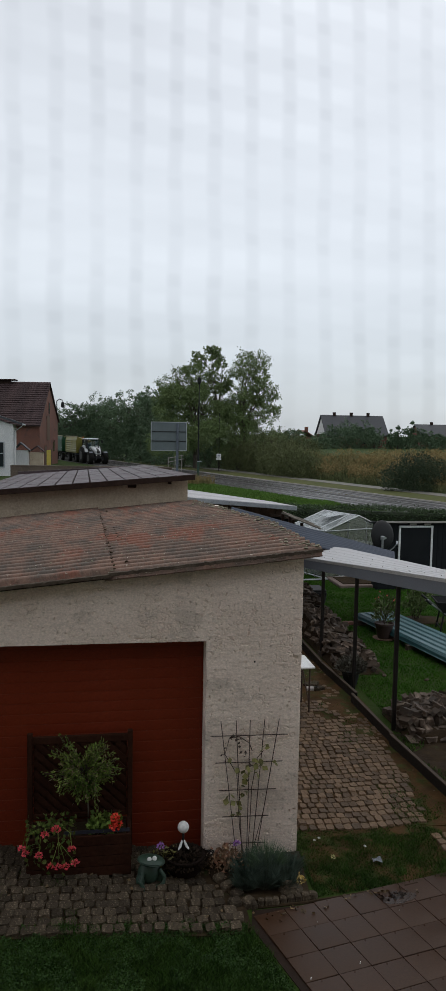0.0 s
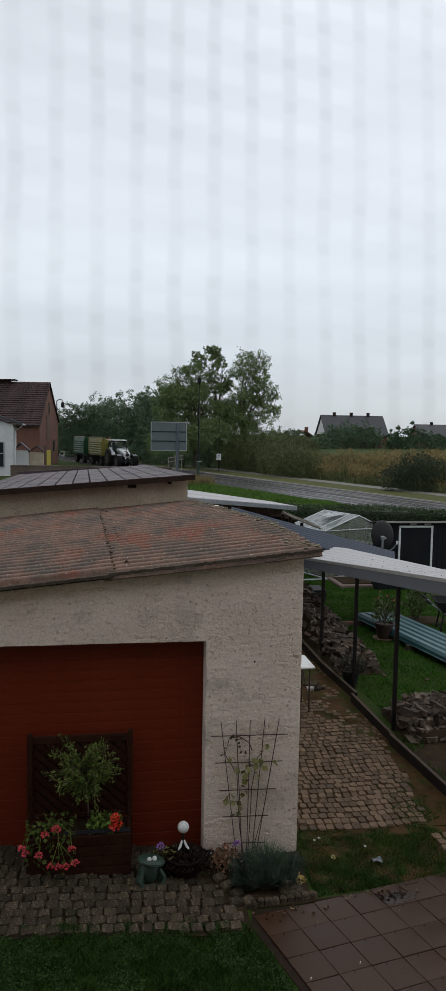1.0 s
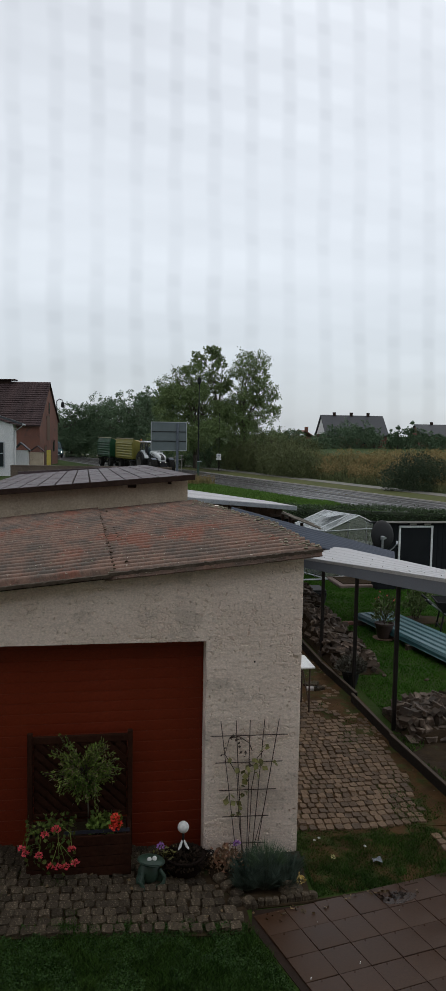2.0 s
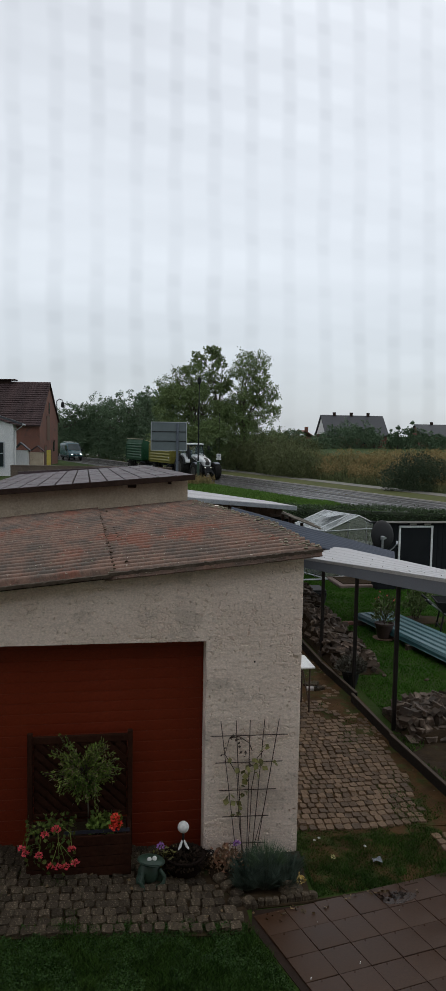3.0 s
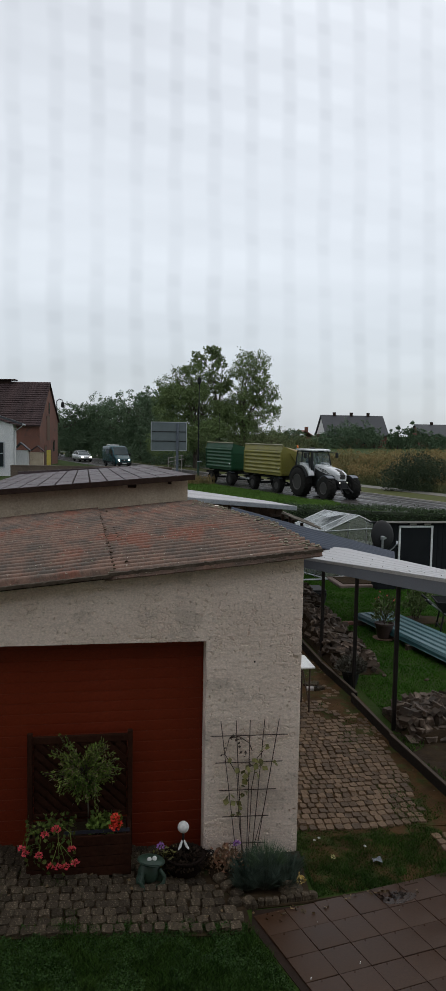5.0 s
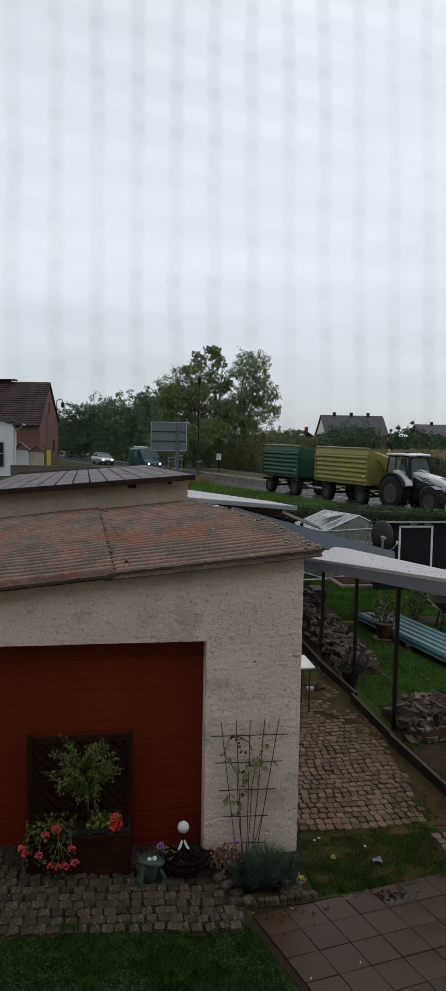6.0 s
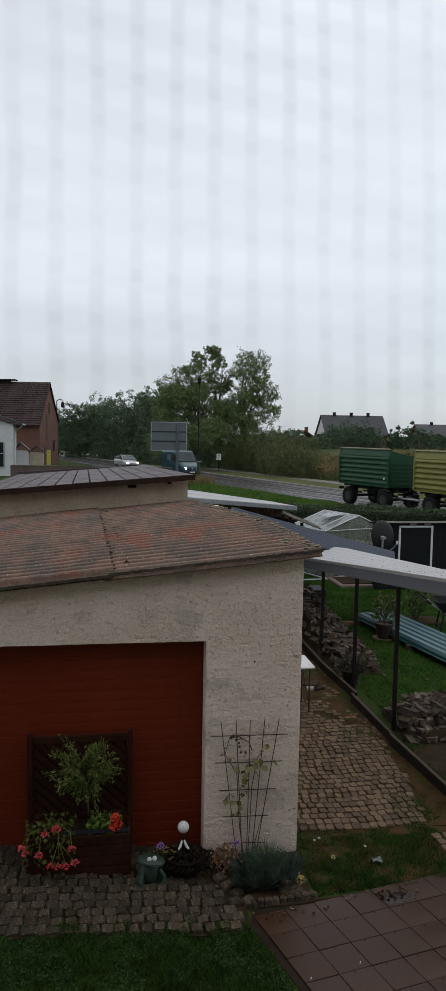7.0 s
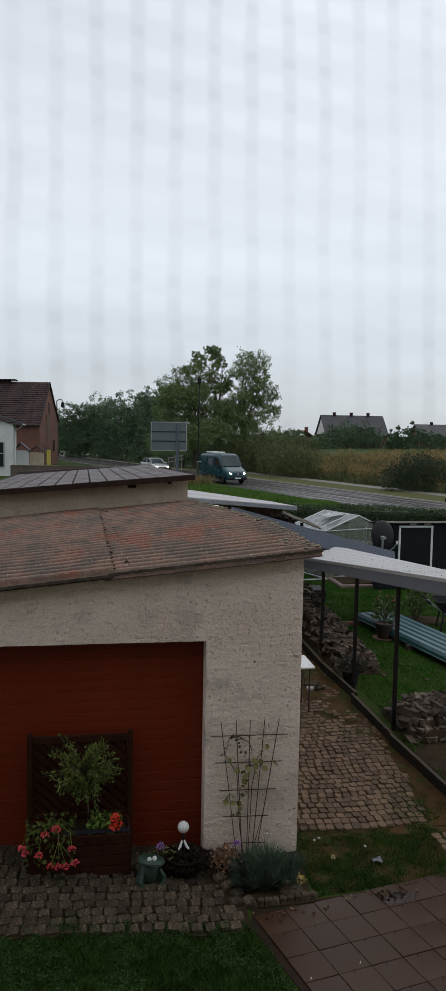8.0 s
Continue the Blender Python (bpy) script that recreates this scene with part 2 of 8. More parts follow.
# ------------------------------------------------------------------ building tools
class Mesh:
    """Collects boxes, tubes, sheets and free faces into one mesh."""

    def __init__(self):
        self.v, self.f = [], []

    def add(self, verts, faces):
        k = len(self.v)
        self.v += [tuple(p) for p in verts]
        self.f += [tuple(i + k for i in f) for f in faces]
        return self

    def box(self, c, s, m=None, taper=(1, 1), bev=0.0):
        """A box of size s round c; taper: its top's scale; bev: chamfered upright and top edges."""
        x, y, z = s[0] / 2, s[1] / 2, s[2] / 2
        tx, ty = taper
        b = min(bev, x * 0.9, y * 0.9, z * 0.9)
        if b <= 0:
            vs = [(-x, -y, -z), (x, -y, -z), (x, y, -z), (-x, y, -z), (-x * tx, -y * ty, z), (x * tx, -y * ty, z), (x * tx, y * ty, z), (-x * tx, y * ty, z)]
            fs = [(3, 2, 1, 0), (4, 5, 6, 7), (0, 1, 5, 4), (1, 2, 6, 5), (2, 3, 7, 6), (3, 0, 4, 7)]
        else:
            def ring(px, py, bb, zz):
                return [(-px + bb, -py, zz), (px - bb, -py, zz), (px, -py + bb, zz), (px, py - bb, zz), (px - bb, py, zz), (-px + bb, py, zz), (-px, py - bb, zz), (-px, -py + bb, zz)]
            vs = ring(x - b, y - b, b * 0.5, -z) + ring(x, y, b, -z + b) + ring(x * tx, y * ty, b, z - b) + ring(x * tx - b, y * ty - b, b * 0.5, z)
            fs = [tuple(range(7, -1, -1)), tuple(range(24, 32))]
            for r in range(3):
                fs += [(r * 8 + i, r * 8 + (i + 1) % 8, r * 8 + 8 + (i + 1) % 8, r * 8 + 8 + i) for i in range(8)]
        T = Matrix.Translation(c) @ (m or Matrix())
        return self.add([T @ Vector(p) for p in vs], fs)

    def tube(self, pts, r, n=8, caps=True):
        """A tube along pts; r: one radius or one for each point."""
        pts = [Vector(p) for p in pts]
        rs = r if isinstance(r, (list, tuple)) else [r] * len(pts)
        vs, fs = [], []
        for i, p in enumerate(pts):
            d = (pts[min(i + 1, len(pts) - 1)] - pts[max(i - 1, 0)]).normalized()
            q = d.to_track_quat("Z", "Y")
            vs += [p + q @ Vector((rs[i] * math.cos(2 * math.pi * k / n), rs[i] * math.sin(2 * math.pi * k / n), 0)) for k in range(n)]
        for i in range(len(pts) - 1):
            fs += [(i * n + k, i * n + (k + 1) % n, i * n + n + (k + 1) % n, i * n + n + k) for k in range(n)]
        if caps:
            fs += [tuple(range(n - 1, -1, -1)), tuple(range(len(vs) - n, len(vs)))]
        return self.add(vs, fs)

    def lathe(self, prof, n=20, m=None):
        """Turns the profile of (radius, height) round the z axis."""
        vs = [(m or Matrix()) @ Vector((r * math.cos(2 * math.pi * k / n), r * math.sin(2 * math.pi * k / n), z)) for r, z in prof for k in range(n)]
        fs = [(i * n + k, i * n + (k + 1) % n, i * n + n + (k + 1) % n, i * n + n + k) for i in range(len(prof) - 1) for k in range(n)]
        fs += [tuple(range(n - 1, -1, -1)), tuple(range(len(vs) - n, len(vs)))]
        return self.add(vs, fs)

    def prism(self, poly, lo, hi, axis="y"):
        """Draws the flat outline poly out from lo to hi along an axis; outlines of 'y' are (x, z), of 'x' (y, z), of 'z' (x, y)."""
        def at(p, h):
            return {"y": (p[0], h, p[1]), "x": (h, p[0], p[1]), "z": (p[0], p[1], h)}[axis]
        n = len(poly)
        vs = [at(p, lo) for p in poly] + [at(p, hi) for p in poly]
        fs = [tuple(range(n - 1, -1, -1)), tuple(range(n, 2 * n))] + [(i, (i + 1) % n, n + (i + 1) % n, n + i) for i in range(n)]
        return self.add(vs, fs)

    def sheet(self, p, nu, nv, t):
        """A sheet of thickness t over p(a, b), a and b from 0 to 1."""
        grid = [Vector(p(i / nu, j / nv)) for j in range(nv + 1) for i in range(nu + 1)]
        k, w = len(grid), nu + 1
        vs = grid + [g - Vector((0, 0, t)) for g in grid]
        fs = []
        for j in range(nv):
            for i in range(nu):
                q = j * w + i
                fs += [(q, q + 1, q + w + 1, q + w), (k + q + w, k + q + w + 1, k + q + 1, k + q)]
        rim = list(range(w)) + [j * w + nu for j in range(1, nv + 1)] + [nv * w + i for i in range(nu - 1, -1, -1)] + [j * w for j in range(nv - 1, 0, -1)]
        fs += [(rim[i], k + rim[i], k + rim[(i + 1) % len(rim)], rim[(i + 1) % len(rim)]) for i in range(len(rim))]
        return self.add(vs, fs)

    def data(self, name, smooth=False):
        me = bpy.data.meshes.new(name)
        me.from_pydata(self.v, [], self.f)
        bm = bmesh.new()
        bm.from_mesh(me)
        bmesh.ops.recalc_face_normals(bm, faces=bm.faces)
        bm.to_mesh(me)
        bm.free()
        if smooth:
            me.polygons.foreach_set("use_smooth", [True] * len(me.polygons))
            me.set_sharp_from_angle(angle=radians(40))
        return me


def thing(name, label, category, at=(0, 0, 0), turn=0.0, group="", kind=""):
    ob = new(name)
    ob.empty_display_size = 0.1
    ob.matrix_basis = pose(*at, 0, 0, turn)
    return tagged(ob, label, category, group, kind)


def part(name, mesh, material, parent=None, label="", smooth=False, at=None):
    me = mesh if isinstance(mesh, bpy.types.Mesh) else mesh.data(name, smooth)
    if not me.materials:
        me.materials.append(material)
    ob = new(name, me)
    ob.parent = parent
    if at is not None:
        ob.matrix_basis = at
    if label:
        ob["label"] = label
    return ob


def whole(name, mesh, material, label, category, kind="", group="", smooth=False, at=None):
    return tagged(part(name, mesh, material, None, "", smooth, at), label, category, group, kind)


def scatter(name, pts, ways, sizes, material, parent=None, shape=2.2, seed=1):
    """Many small pointed leaves: places, directions and lengths, as one mesh of diamonds."""
    rng = np.random.default_rng(seed)
    pts, ways, sizes = np.asarray(pts, float), np.asarray(ways, float), np.asarray(sizes, float)[:, None]
    ways = ways / np.maximum(np.linalg.norm(ways, axis=1, keepdims=True), 1e-6)
    side = np.cross(ways, rng.normal(size=ways.shape))
    side /= np.maximum(np.linalg.norm(side, axis=1, keepdims=True), 1e-6)
    n = len(pts)
    quad = np.stack([pts, pts + ways * sizes * 0.5 + side * sizes / shape * 0.5, pts + ways * sizes, pts + ways * sizes * 0.5 - side * sizes / shape * 0.5], 1).reshape(-1, 3)
    me = bpy.data.meshes.new(name)
    me.vertices.add(4 * n)
    me.loops.add(4 * n)
    me.polygons.add(n)
    me.vertices.foreach_set("co", quad.ravel())
    me.loops.foreach_set("vertex_index", np.arange(4 * n))
    me.polygons.foreach_set("loop_start", np.arange(n) * 4)
    me.update()
    me.validate()
    return part(name, me, material, parent)


def blades(name, pts, heights, width, material, lean=0.35, parent=None, seed=2):
    """Upright pointed blades, each one thin triangle that leans its own way."""
    rng = np.random.default_rng(seed)
    pts, heights = np.asarray(pts, float), np.asarray(heights, float)
    n = len(pts)
    a = rng.uniform(0, 2 * np.pi, n)
    side = np.stack([np.cos(a), np.sin(a), 0 * a], 1) * width / 2
    tip = rng.normal(size=(n, 3)) * lean
    tip[:, 2] = 1
    tip *= heights[:, None]
    tri = np.stack([pts - side, pts + side, pts + tip], 1).reshape(-1, 3)
    me = bpy.data.meshes.new(name)
    me.vertices.add(3 * n)
    me.loops.add(3 * n)
    me.polygons.add(n)
    me.vertices.foreach_set("co", tri.ravel())
    me.loops.foreach_set("vertex_index", np.arange(3 * n))
    me.polygons.foreach_set("loop_start", np.arange(n) * 3)
    me.update()
    me.validate()
    return part(name, me, material, parent)


# ------------------------------------------------------------------ the road's own axes
ROAD0, ALONG, ACROSS = (15.9, 41.2), (0.3048, -0.9524), (0.9524, 0.3048)


def on_road(u, v, z=0.0):
    """u metres on along the lane, towards the village; v metres across, away from the yard."""
    return (ROAD0[0] + u * ALONG[0] + v * ACROSS[0], ROAD0[1] + u * ALONG[1] + v * ACROSS[1], z)


def bank(v):
    t = min(max((v - 12.2) / 5.0, 0), 1)
    return 1.5 * t * t * (3 - 2 * t)


def ground():
    us = [-3000, -1500, -600, -300, -200, -150] + list(range(-120, 61, 6)) + [90, 140, 250, 600, 1500, 3000]
    vs = [-3000, -1200, -500, -250, -120, -80] + list(range(-60, -12, 6)) + [-11, -8, -5, -3, -1, 2, 5, 8, 9.5, 11, 12, 12.8, 13.6, 14.4, 15.2, 16, 17.2, 20, 26, 40, 70, 120, 250, 600, 1500, 3000]
    m = Mesh()
    m.v = [on_road(u, v, bank(v)) for v in vs for u in us]
    w = len(us)
    m.f = [(j * w + i, j * w + i + 1, j * w + w + i + 1, j * w + w + i) for j in range(len(vs) - 1) for i in range(w - 1)]
    return whole("ground", m, GRASS, "rain-wet green ground of lawn and verge", "ground", "structure")


ground()


def strip(name, v0, v1, z, material, label, u0=-260, u1=120):
    m = Mesh()
    m.add([(u, v, zz) for u in (u0, u1) for v, zz in ((v0, -0.1), (v0, z), (v1, z), (v1, -0.1))], [(1, 0, 4, 5), (2, 1, 5, 6), (3, 2, 6, 7), (0, 1, 2, 3), (7, 6, 5, 4)])
    return whole(name, m, material, label, name.split("_")[0], "structure", at=pose(*on_road(0, 0), 0, 0, math.degrees(math.atan2(ALONG[1], ALONG[0]))))


strip("road", -0.6, 6.0, 0.02, ASPHALT, "wet dark asphalt road shining with rain")
strip("footway", 10.0, 11.8, 0.03, FOOTWAY, "narrow wet footway of pale paving beside the road")
strip("verge", 6.12, 9.98, 0.012, mat("pale_verge_grass", (0.062, 0.072, 0.024), (0.085, 0.088, 0.034), 0.5, 0.95, bump=0.6, grain=6, spec=0.1), "mown yellowish verge between road and footway")
strip("kerb_far", 6.0, 6.12, 0.1, KERB, "low pale concrete kerb of the road")


# ------------------------------------------------------------------ the garage
def garage_top(x):
    return 3.05 + 0.105 * (x - 1.92)


def rough_wall(m, x0, x1, z0, top, y, t, step=0.0056):
    """A plastered wall in the x-z plane with an uneven, pitted face towards the yard."""
    nx, nz = max(2, int((x1 - x0) / step)), max(2, int((top((x0 + x1) / 2) - z0) / step))
    w = nx + 1
    front = []
    for j in range(nz + 1):
        for i in range(w):
            x = x0 + (x1 - x0) * i / nx
            z = z0 + (top(x) - z0) * j / nz
            patch = noise.noise((x * 1.9, z * 1.9, 3)) + 0.3 * noise.noise((x * 6, z * 6, 13))
            d = 0.008 * noise.noise((x * 3, z * 3, 1)) + 0.004 * noise.noise((x * 11, z * 21, 5)) + 0.0013 * noise.noise((x * 36, z * 58, 2)) - 0.0044 * abs(noise.noise((x * 12, z * 34, 15))) * (0.8 + patch)
            # holes where the coarse grit fell out
            pit = noise.noise((x * 40, z * 50, 9))
            d += min(0.022, max(0, pit - 0.63 - 0.34 * patch) * 0.9)
            # short crooked scratches where the trowel dragged
            wx, wz = x + 0.03 * noise.noise((x * 9, z * 9, 7)), z + 0.03 * noise.noise((x * 9, z * 9, 8))
            line = 1 - abs(noise.noise((wx * 18, wz * 38, 4))) * 9
            gate = noise.noise((x * 17, z * 27, 6)) + 1.05 * patch - 0.2
            d += 0.016 * max(0, line) * min(1, max(0, gate * 5))
            line = 1 - abs(noise.noise((wx * 36, wz * 20, 14))) * 9
            gate = noise.noise((x * 25, z * 19, 16)) + 0.9 * patch - 0.34
            d += 0.013 * max(0, line) * min(1, max(0, gate * 5))
            if i in (0, nx) or j == nz:
                d = abs(d) * 1.6
            front.append((x, y + d, z))
    k = len(front)
    back = [(p[0], y + t, p[2]) for p in front]
    rim = list(range(w)) + [j * w + nx for j in range(1, nz + 1)] + [nz * w + i for i in range(nx - 1, -1, -1)] + [j * w for j in range(nz - 1, 0, -1)]
    fs = [(j * w + i, j * w + i + 1, j * w + w + i + 1, j * w + w + i) for j in range(nz) for i in range(nx)]
    fs += [(rim[i], k + rim[i], k + rim[(i + 1) % len(rim)], rim[(i + 1) % len(rim)]) for i in range(len(rim))]
    fs.append(tuple(k + r for r in reversed(rim)))
    m.add(front + back, fs)


HOLE1, STAIN2 = (1.593, 2.864), (1.45, 1.985)


def garage():
    g = thing("garage", "single garage of rough pale plaster with a red door", "garage", (0, 7, 0), kind="structure")
    inv = pose(0, -7, 0)
    m = Mesh()
    rough_wall(m, 0.973, 1.92, -0.05, lambda x: 2.202, 7.0, 0.24)
    rough_wall(m, -1.4, 1.92, 2.202, garage_top, 7.0, 0.24)
    rough_wall(m, -3.0, -1.4, 2.202, garage_top, 7.0, 0.24, 0.05)
    rough_wall(m, -3.0, -1.9, -0.05, lambda x: 2.202, 7.0, 0.24, 0.05)
    part("front_wall", m, PLASTER, g, at=inv)
    for nm, x in (("side_wall", 1.68), ("side_wall", -3.0)):
        part(nm, Mesh().box((x + 0.12, 9.92, garage_top(x) / 2 - 0.03), (0.24, 5.36, garage_top(x) - 0.04)), PLASTER, g, at=inv)
    part("floor_slab", Mesh().box((-0.6, 9.9, -0.02), (4.4, 5.2, 0.06)), KERB, g, at=inv)

    def right_edge(y):
        return 2.06 if y < 9 else 2.06 - 0.155 * (y - 9)

    def roof_z(x, y):
        return 3.09 + 0.105 * (x - 2.05) + 0.040 * math.tanh(1.9 * (0.15 + math.cos(2 * math.pi * (y - 6.762) / 0.196))) - 0.012 + 0.012 * noise.noise((x * 0.8, y * 0.8, 3)) + 0.004 * noise.noise((x * 9, y * 5, 1))

    for x0, x1, lift in ((-3.3, 0.08, 0.042), (0.0, None, 0.012)):
        m = Mesh()

        def spot(a, b, x0=x0, x1=x1, lift=lift):
            y = 6.86 + 5.76 * b
            r = right_edge(y) + 0.02 * noise.noise((0, y * 6, 2)) if x1 is None else x1 - 0.034 * (y - 6.9) + 0.022 * noise.noise((1, y * 9, 0))
            xs = x0 - (0.034 * (y - 6.9) if x1 is None else 0.0)
            x = xs + (r - xs) * a
            return (x, y, roof_z(x, y) + lift)
        m.sheet(spot, 30, 800, 0.012)
        part("corrugated_sheet", m, ASBESTOS, g, "corrugated fibre-cement roofing faded from red, edged with moss", True, inv)
    # barge board in the shade of the roof's edge
    m = Mesh()
    m.prism([(-3.2, garage_top(-3.2) - 0.02), (2.0, garage_top(2.0) - 0.02), (2.0, garage_top(2.0) + 0.035), (-3.2, garage_top(-3.2) + 0.035)], 6.93, 6.995)
    part("barge_board", m, DARKBROWN, g, at=inv)
    # flat weathered lip along the front edge
    lip = mat("weathered_edge", (0.058, 0.044, 0.033), (0.110, 0.088, 0.068), 5, 0.95, bump=0.8, grain=35, third=((0.04, 0.032, 0.024), 7, 0.56), spec=0.15, coarse=8)
    for x0, x1, drop in ((-3.3, 0.05, 0.014), (0.04, 2.06, 0.0)):
        m = Mesh()

        def lipped(a, b, x0=x0, x1=x1, drop=drop):
            x = x0 + (x1 - x0) * a
            return (x, 6.828 + 0.04 * b + 0.006 * noise.noise((x * 9, 3, 0)), 3.118 - drop + 0.105 * (x - 2.05) + 0.004 * noise.noise((x * 7, b * 3, 0)) + 0.010 * noise.noise((x * 22, b * 3, 1)))
        m.sheet(lipped, 220, 2, 0.03)
        part("edge_strip", m, lip, g, "mossy grey front edge of the roof", at=inv)
    # moss cushions on the edges
    m = Mesh()
    rng = random.Random(5)
    for i in range(1250):
        if i < 650:
            y = rng.uniform(6.9, 12.5)
            x = right_edge(y) - abs(rng.gauss(0, 0.13)) * (0.4 + 0.6 * abs(math.sin(y * 2.3)))
        elif i < 720:
            x, y = rng.uniform(-1.2, 2.0), 6.86 + abs(rng.gauss(0, 0.03))
        else:
            x, y = rng.uniform(-0.8, 2.0), rng.uniform(7.0, 12.0)
        r = rng.uniform(0.3, 1.0) ** 2 * 0.019 * (0.7 if i >= 650 else 1)
        m.lathe([(r, 0), (r * 1.1, r * 0.3), (r * 0.7, r * 0.7), (r * 0.1, r * 0.8)], 7, pose(x, y, roof_z(x, y) + (0.046 if x < 0.08 - 0.034 * (y - 6.9) else 0.014), 0, 0, rng.uniform(0, 360)) @ Matrix.Diagonal((rng.uniform(0.7, 1.6), rng.uniform(0.7, 1.3), 1, 1)))
    part("moss", m, MOSS, g, "pale grey-green moss cushions", True, inv)
    # dark clumps added along the lap to draw its shaded gap
    m = Mesh()
    for i in range(190):
        y = rng.uniform(6.92, 12.3)
        x = 0.085 - 0.034 * (y - 6.9) + rng.gauss(0.008, 0.008) + (0.13 if i % 7 == 0 else 0)
        r = rng.uniform(0.005, 0.013)
        m.lathe([(r, 0), (r * 1.1, r * 0.4), (r * 0.6, r * 0.8), (r * 0.1, r * 0.9)], 6, pose(x, y, roof_z(x, y) + 0.012, 0, 0, rng.uniform(0, 360)) @ Matrix.Diagonal((0.8, 1.7, 1, 1)))
    part("seam_grime", m, EARTH, g, "dark clumps added to draw the shaded gap at the lap", True, inv)
    part("debris", Mesh().lathe([(0.035, 0), (0.045, 0.016), (0.025, 0.035), (0.005, 0.04)], 9, pose(-0.14, 8.06, roof_z(-0.14, 8.06) + 0.04) @ Matrix.Diagonal((1.4, 0.8, 1, 1))), EARTH, g, "dark clump of moss and leaves", True, inv)
    # black discs: a hole whose shade is coloured in, and a stain
    for x, z, r in ((HOLE1[0], HOLE1[1], 0.016), (STAIN2[0], STAIN2[1], 0.008)):
        part("drill_hole", Mesh().lathe([(r * 0.7, -0.03), (r, -0.012), (r * 1.1, 0.004), (r * 0.6, 0.0)], 10, pose(x, 6.999, z, 90)), BLACKWALL, g, "small black disc painted as a dark mark in the plaster", at=inv)
    # roller door of narrow red slats behind the reveal
    d = part("garage_door", Mesh().box((-0.463, 7.21, 1.105), (2.87, 0.03, 2.21)), DOORRED, g, "dark red roller door of narrow slats", at=inv)
    slat = Mesh()
    h = 0.105
    slat.prism([(0.0, 0.001), (-0.0035, 0.0035), (-0.006, h * 0.5), (-0.0035, h - 0.0035), (0.0, h - 0.001)], -1.42, 1.42, "x")
    me = slat.data("slat", True)
    for i in range(21):
        part("slat", me, DOORRED, d, at=pose(-0.463, 7.195, 0.0 + i * h))
    return g


garage()


# ------------------------------------------------------------------ the annexe behind it, with its sheet roof
def annexe():
    a = thing("annexe", "rendered outbuilding with a violet-grey panelled roof", "outbuilding", (0, 12.6, 0), kind="structure")
    inv = pose(0, -12.6, 0)

    def rz(x, y):
        return 3.49 + 0.085 * (x - 1.46) - 0.027 * (y - 12.4)

    def sk(x, y):
        return (x - 0.026 * (y - 12.4), y)
    m = Mesh()
    corners = [(-2.15, 12.64), (1.39, 12.64), (1.15, 22.4), (-2.4, 22.4)]
    m.add([(x, y, 0) for x, y in corners] + [(x, y, rz(x, y) - 0.065) for x, y in corners], [(3, 2, 1, 0), (4, 5, 6, 7), (0, 1, 5, 4), (1, 2, 6, 5), (2, 3, 7, 6), (3, 0, 4, 7)])
    part("wall", m, PLASTER2, a, "patched grey-brown render", at=inv)
    m = Mesh()
    cs = [sk(-2.26, 12.42), sk(1.46, 12.42), sk(1.46, 22.6), sk(-2.26, 22.6)]
    m.add([(x, y, rz(x, y) - 0.06) for x, y in cs] + [(x, y, rz(x, y) - 0.012) for x, y in cs], [(3, 2, 1, 0), (4, 5, 6, 7), (0, 1, 5, 4), (1, 2, 6, 5), (2, 3, 7, 6), (3, 0, 4, 7)])
    part("roof_deck", m, DARKBROWN, a, at=inv)
    m = Mesh()
    m.add([(x, y, rz(x, 12.4) + dz) for y in (12.39, 12.415) for x, dz in ((-2.28, -0.075), (1.49, -0.075), (1.49, 0.012), (-2.28, 0.012))], [(3, 2, 1, 0), (4, 5, 6, 7), (0, 1, 5, 4), (1, 2, 6, 5), (2, 3, 7, 6), (3, 0, 4, 7)])
    part("fascia", m, DARKBROWN, a, "dark brown eaves board", at=inv)
    roof = part("roof", Mesh().box((1.41, 15.8, 3.3), (0.03, 0.03, 0.02)), DARKBROWN, a, at=inv)
    w, ln = 0.285, 1.13
    rng = random.Random(4)
    for i in range(13):
        for j in range(9):
            x1 = 1.455 - i * w
            x0, y0, y1 = x1 - w + 0.028, 12.41 + j * ln, 12.41 + j * ln + ln - 0.03
            cs = [sk(x0, y0), sk(x1, y0), sk(x1, y1), sk(x0, y1)]
            lift = rng.uniform(0, 0.004)
            m = Mesh()
            m.add([(x, y, rz(x, y) - 0.01 + lift) for x, y in cs] + [(x, y, rz(x, y) + 0.016 + lift) for x, y in cs], [(3, 2, 1, 0), (4, 5, 6, 7), (0, 1, 5, 4), (1, 2, 6, 5), (2, 3, 7, 6), (3, 0, 4, 7)])
            part("roof_panel", m, ROOFMET, roof)
    # upstand along the far edge, dying out towards the corner
    m = Mesh()
    ends = [(*sk(-2.26, 22.5), 0.10), (*sk(1.1, 22.5), 0.02)]
    m.add([(x, y + d, rz(x, y) + z) for d in (0.0, 0.08) for x, y, h in ends for z in (-0.05, h)], [(0, 2, 3, 1), (4, 5, 7, 6), (0, 4, 6, 2), (1, 3, 7, 5), (0, 1, 5, 4), (2, 6, 7, 3)])
    part("upstand", m, ROOFMET, a, "dark sheet-metal upstand", at=inv)
    part("corbel", Mesh().box((0.45, 12.61, 3.29), (0.14, 0.06, 0.05)), DARKBROWN, a, at=inv)
    part("corbel", Mesh().box((1.08, 12.61, 3.35), (0.06, 0.06, 0.04)), DARKBROWN, a, at=inv)
    return a


annexe()


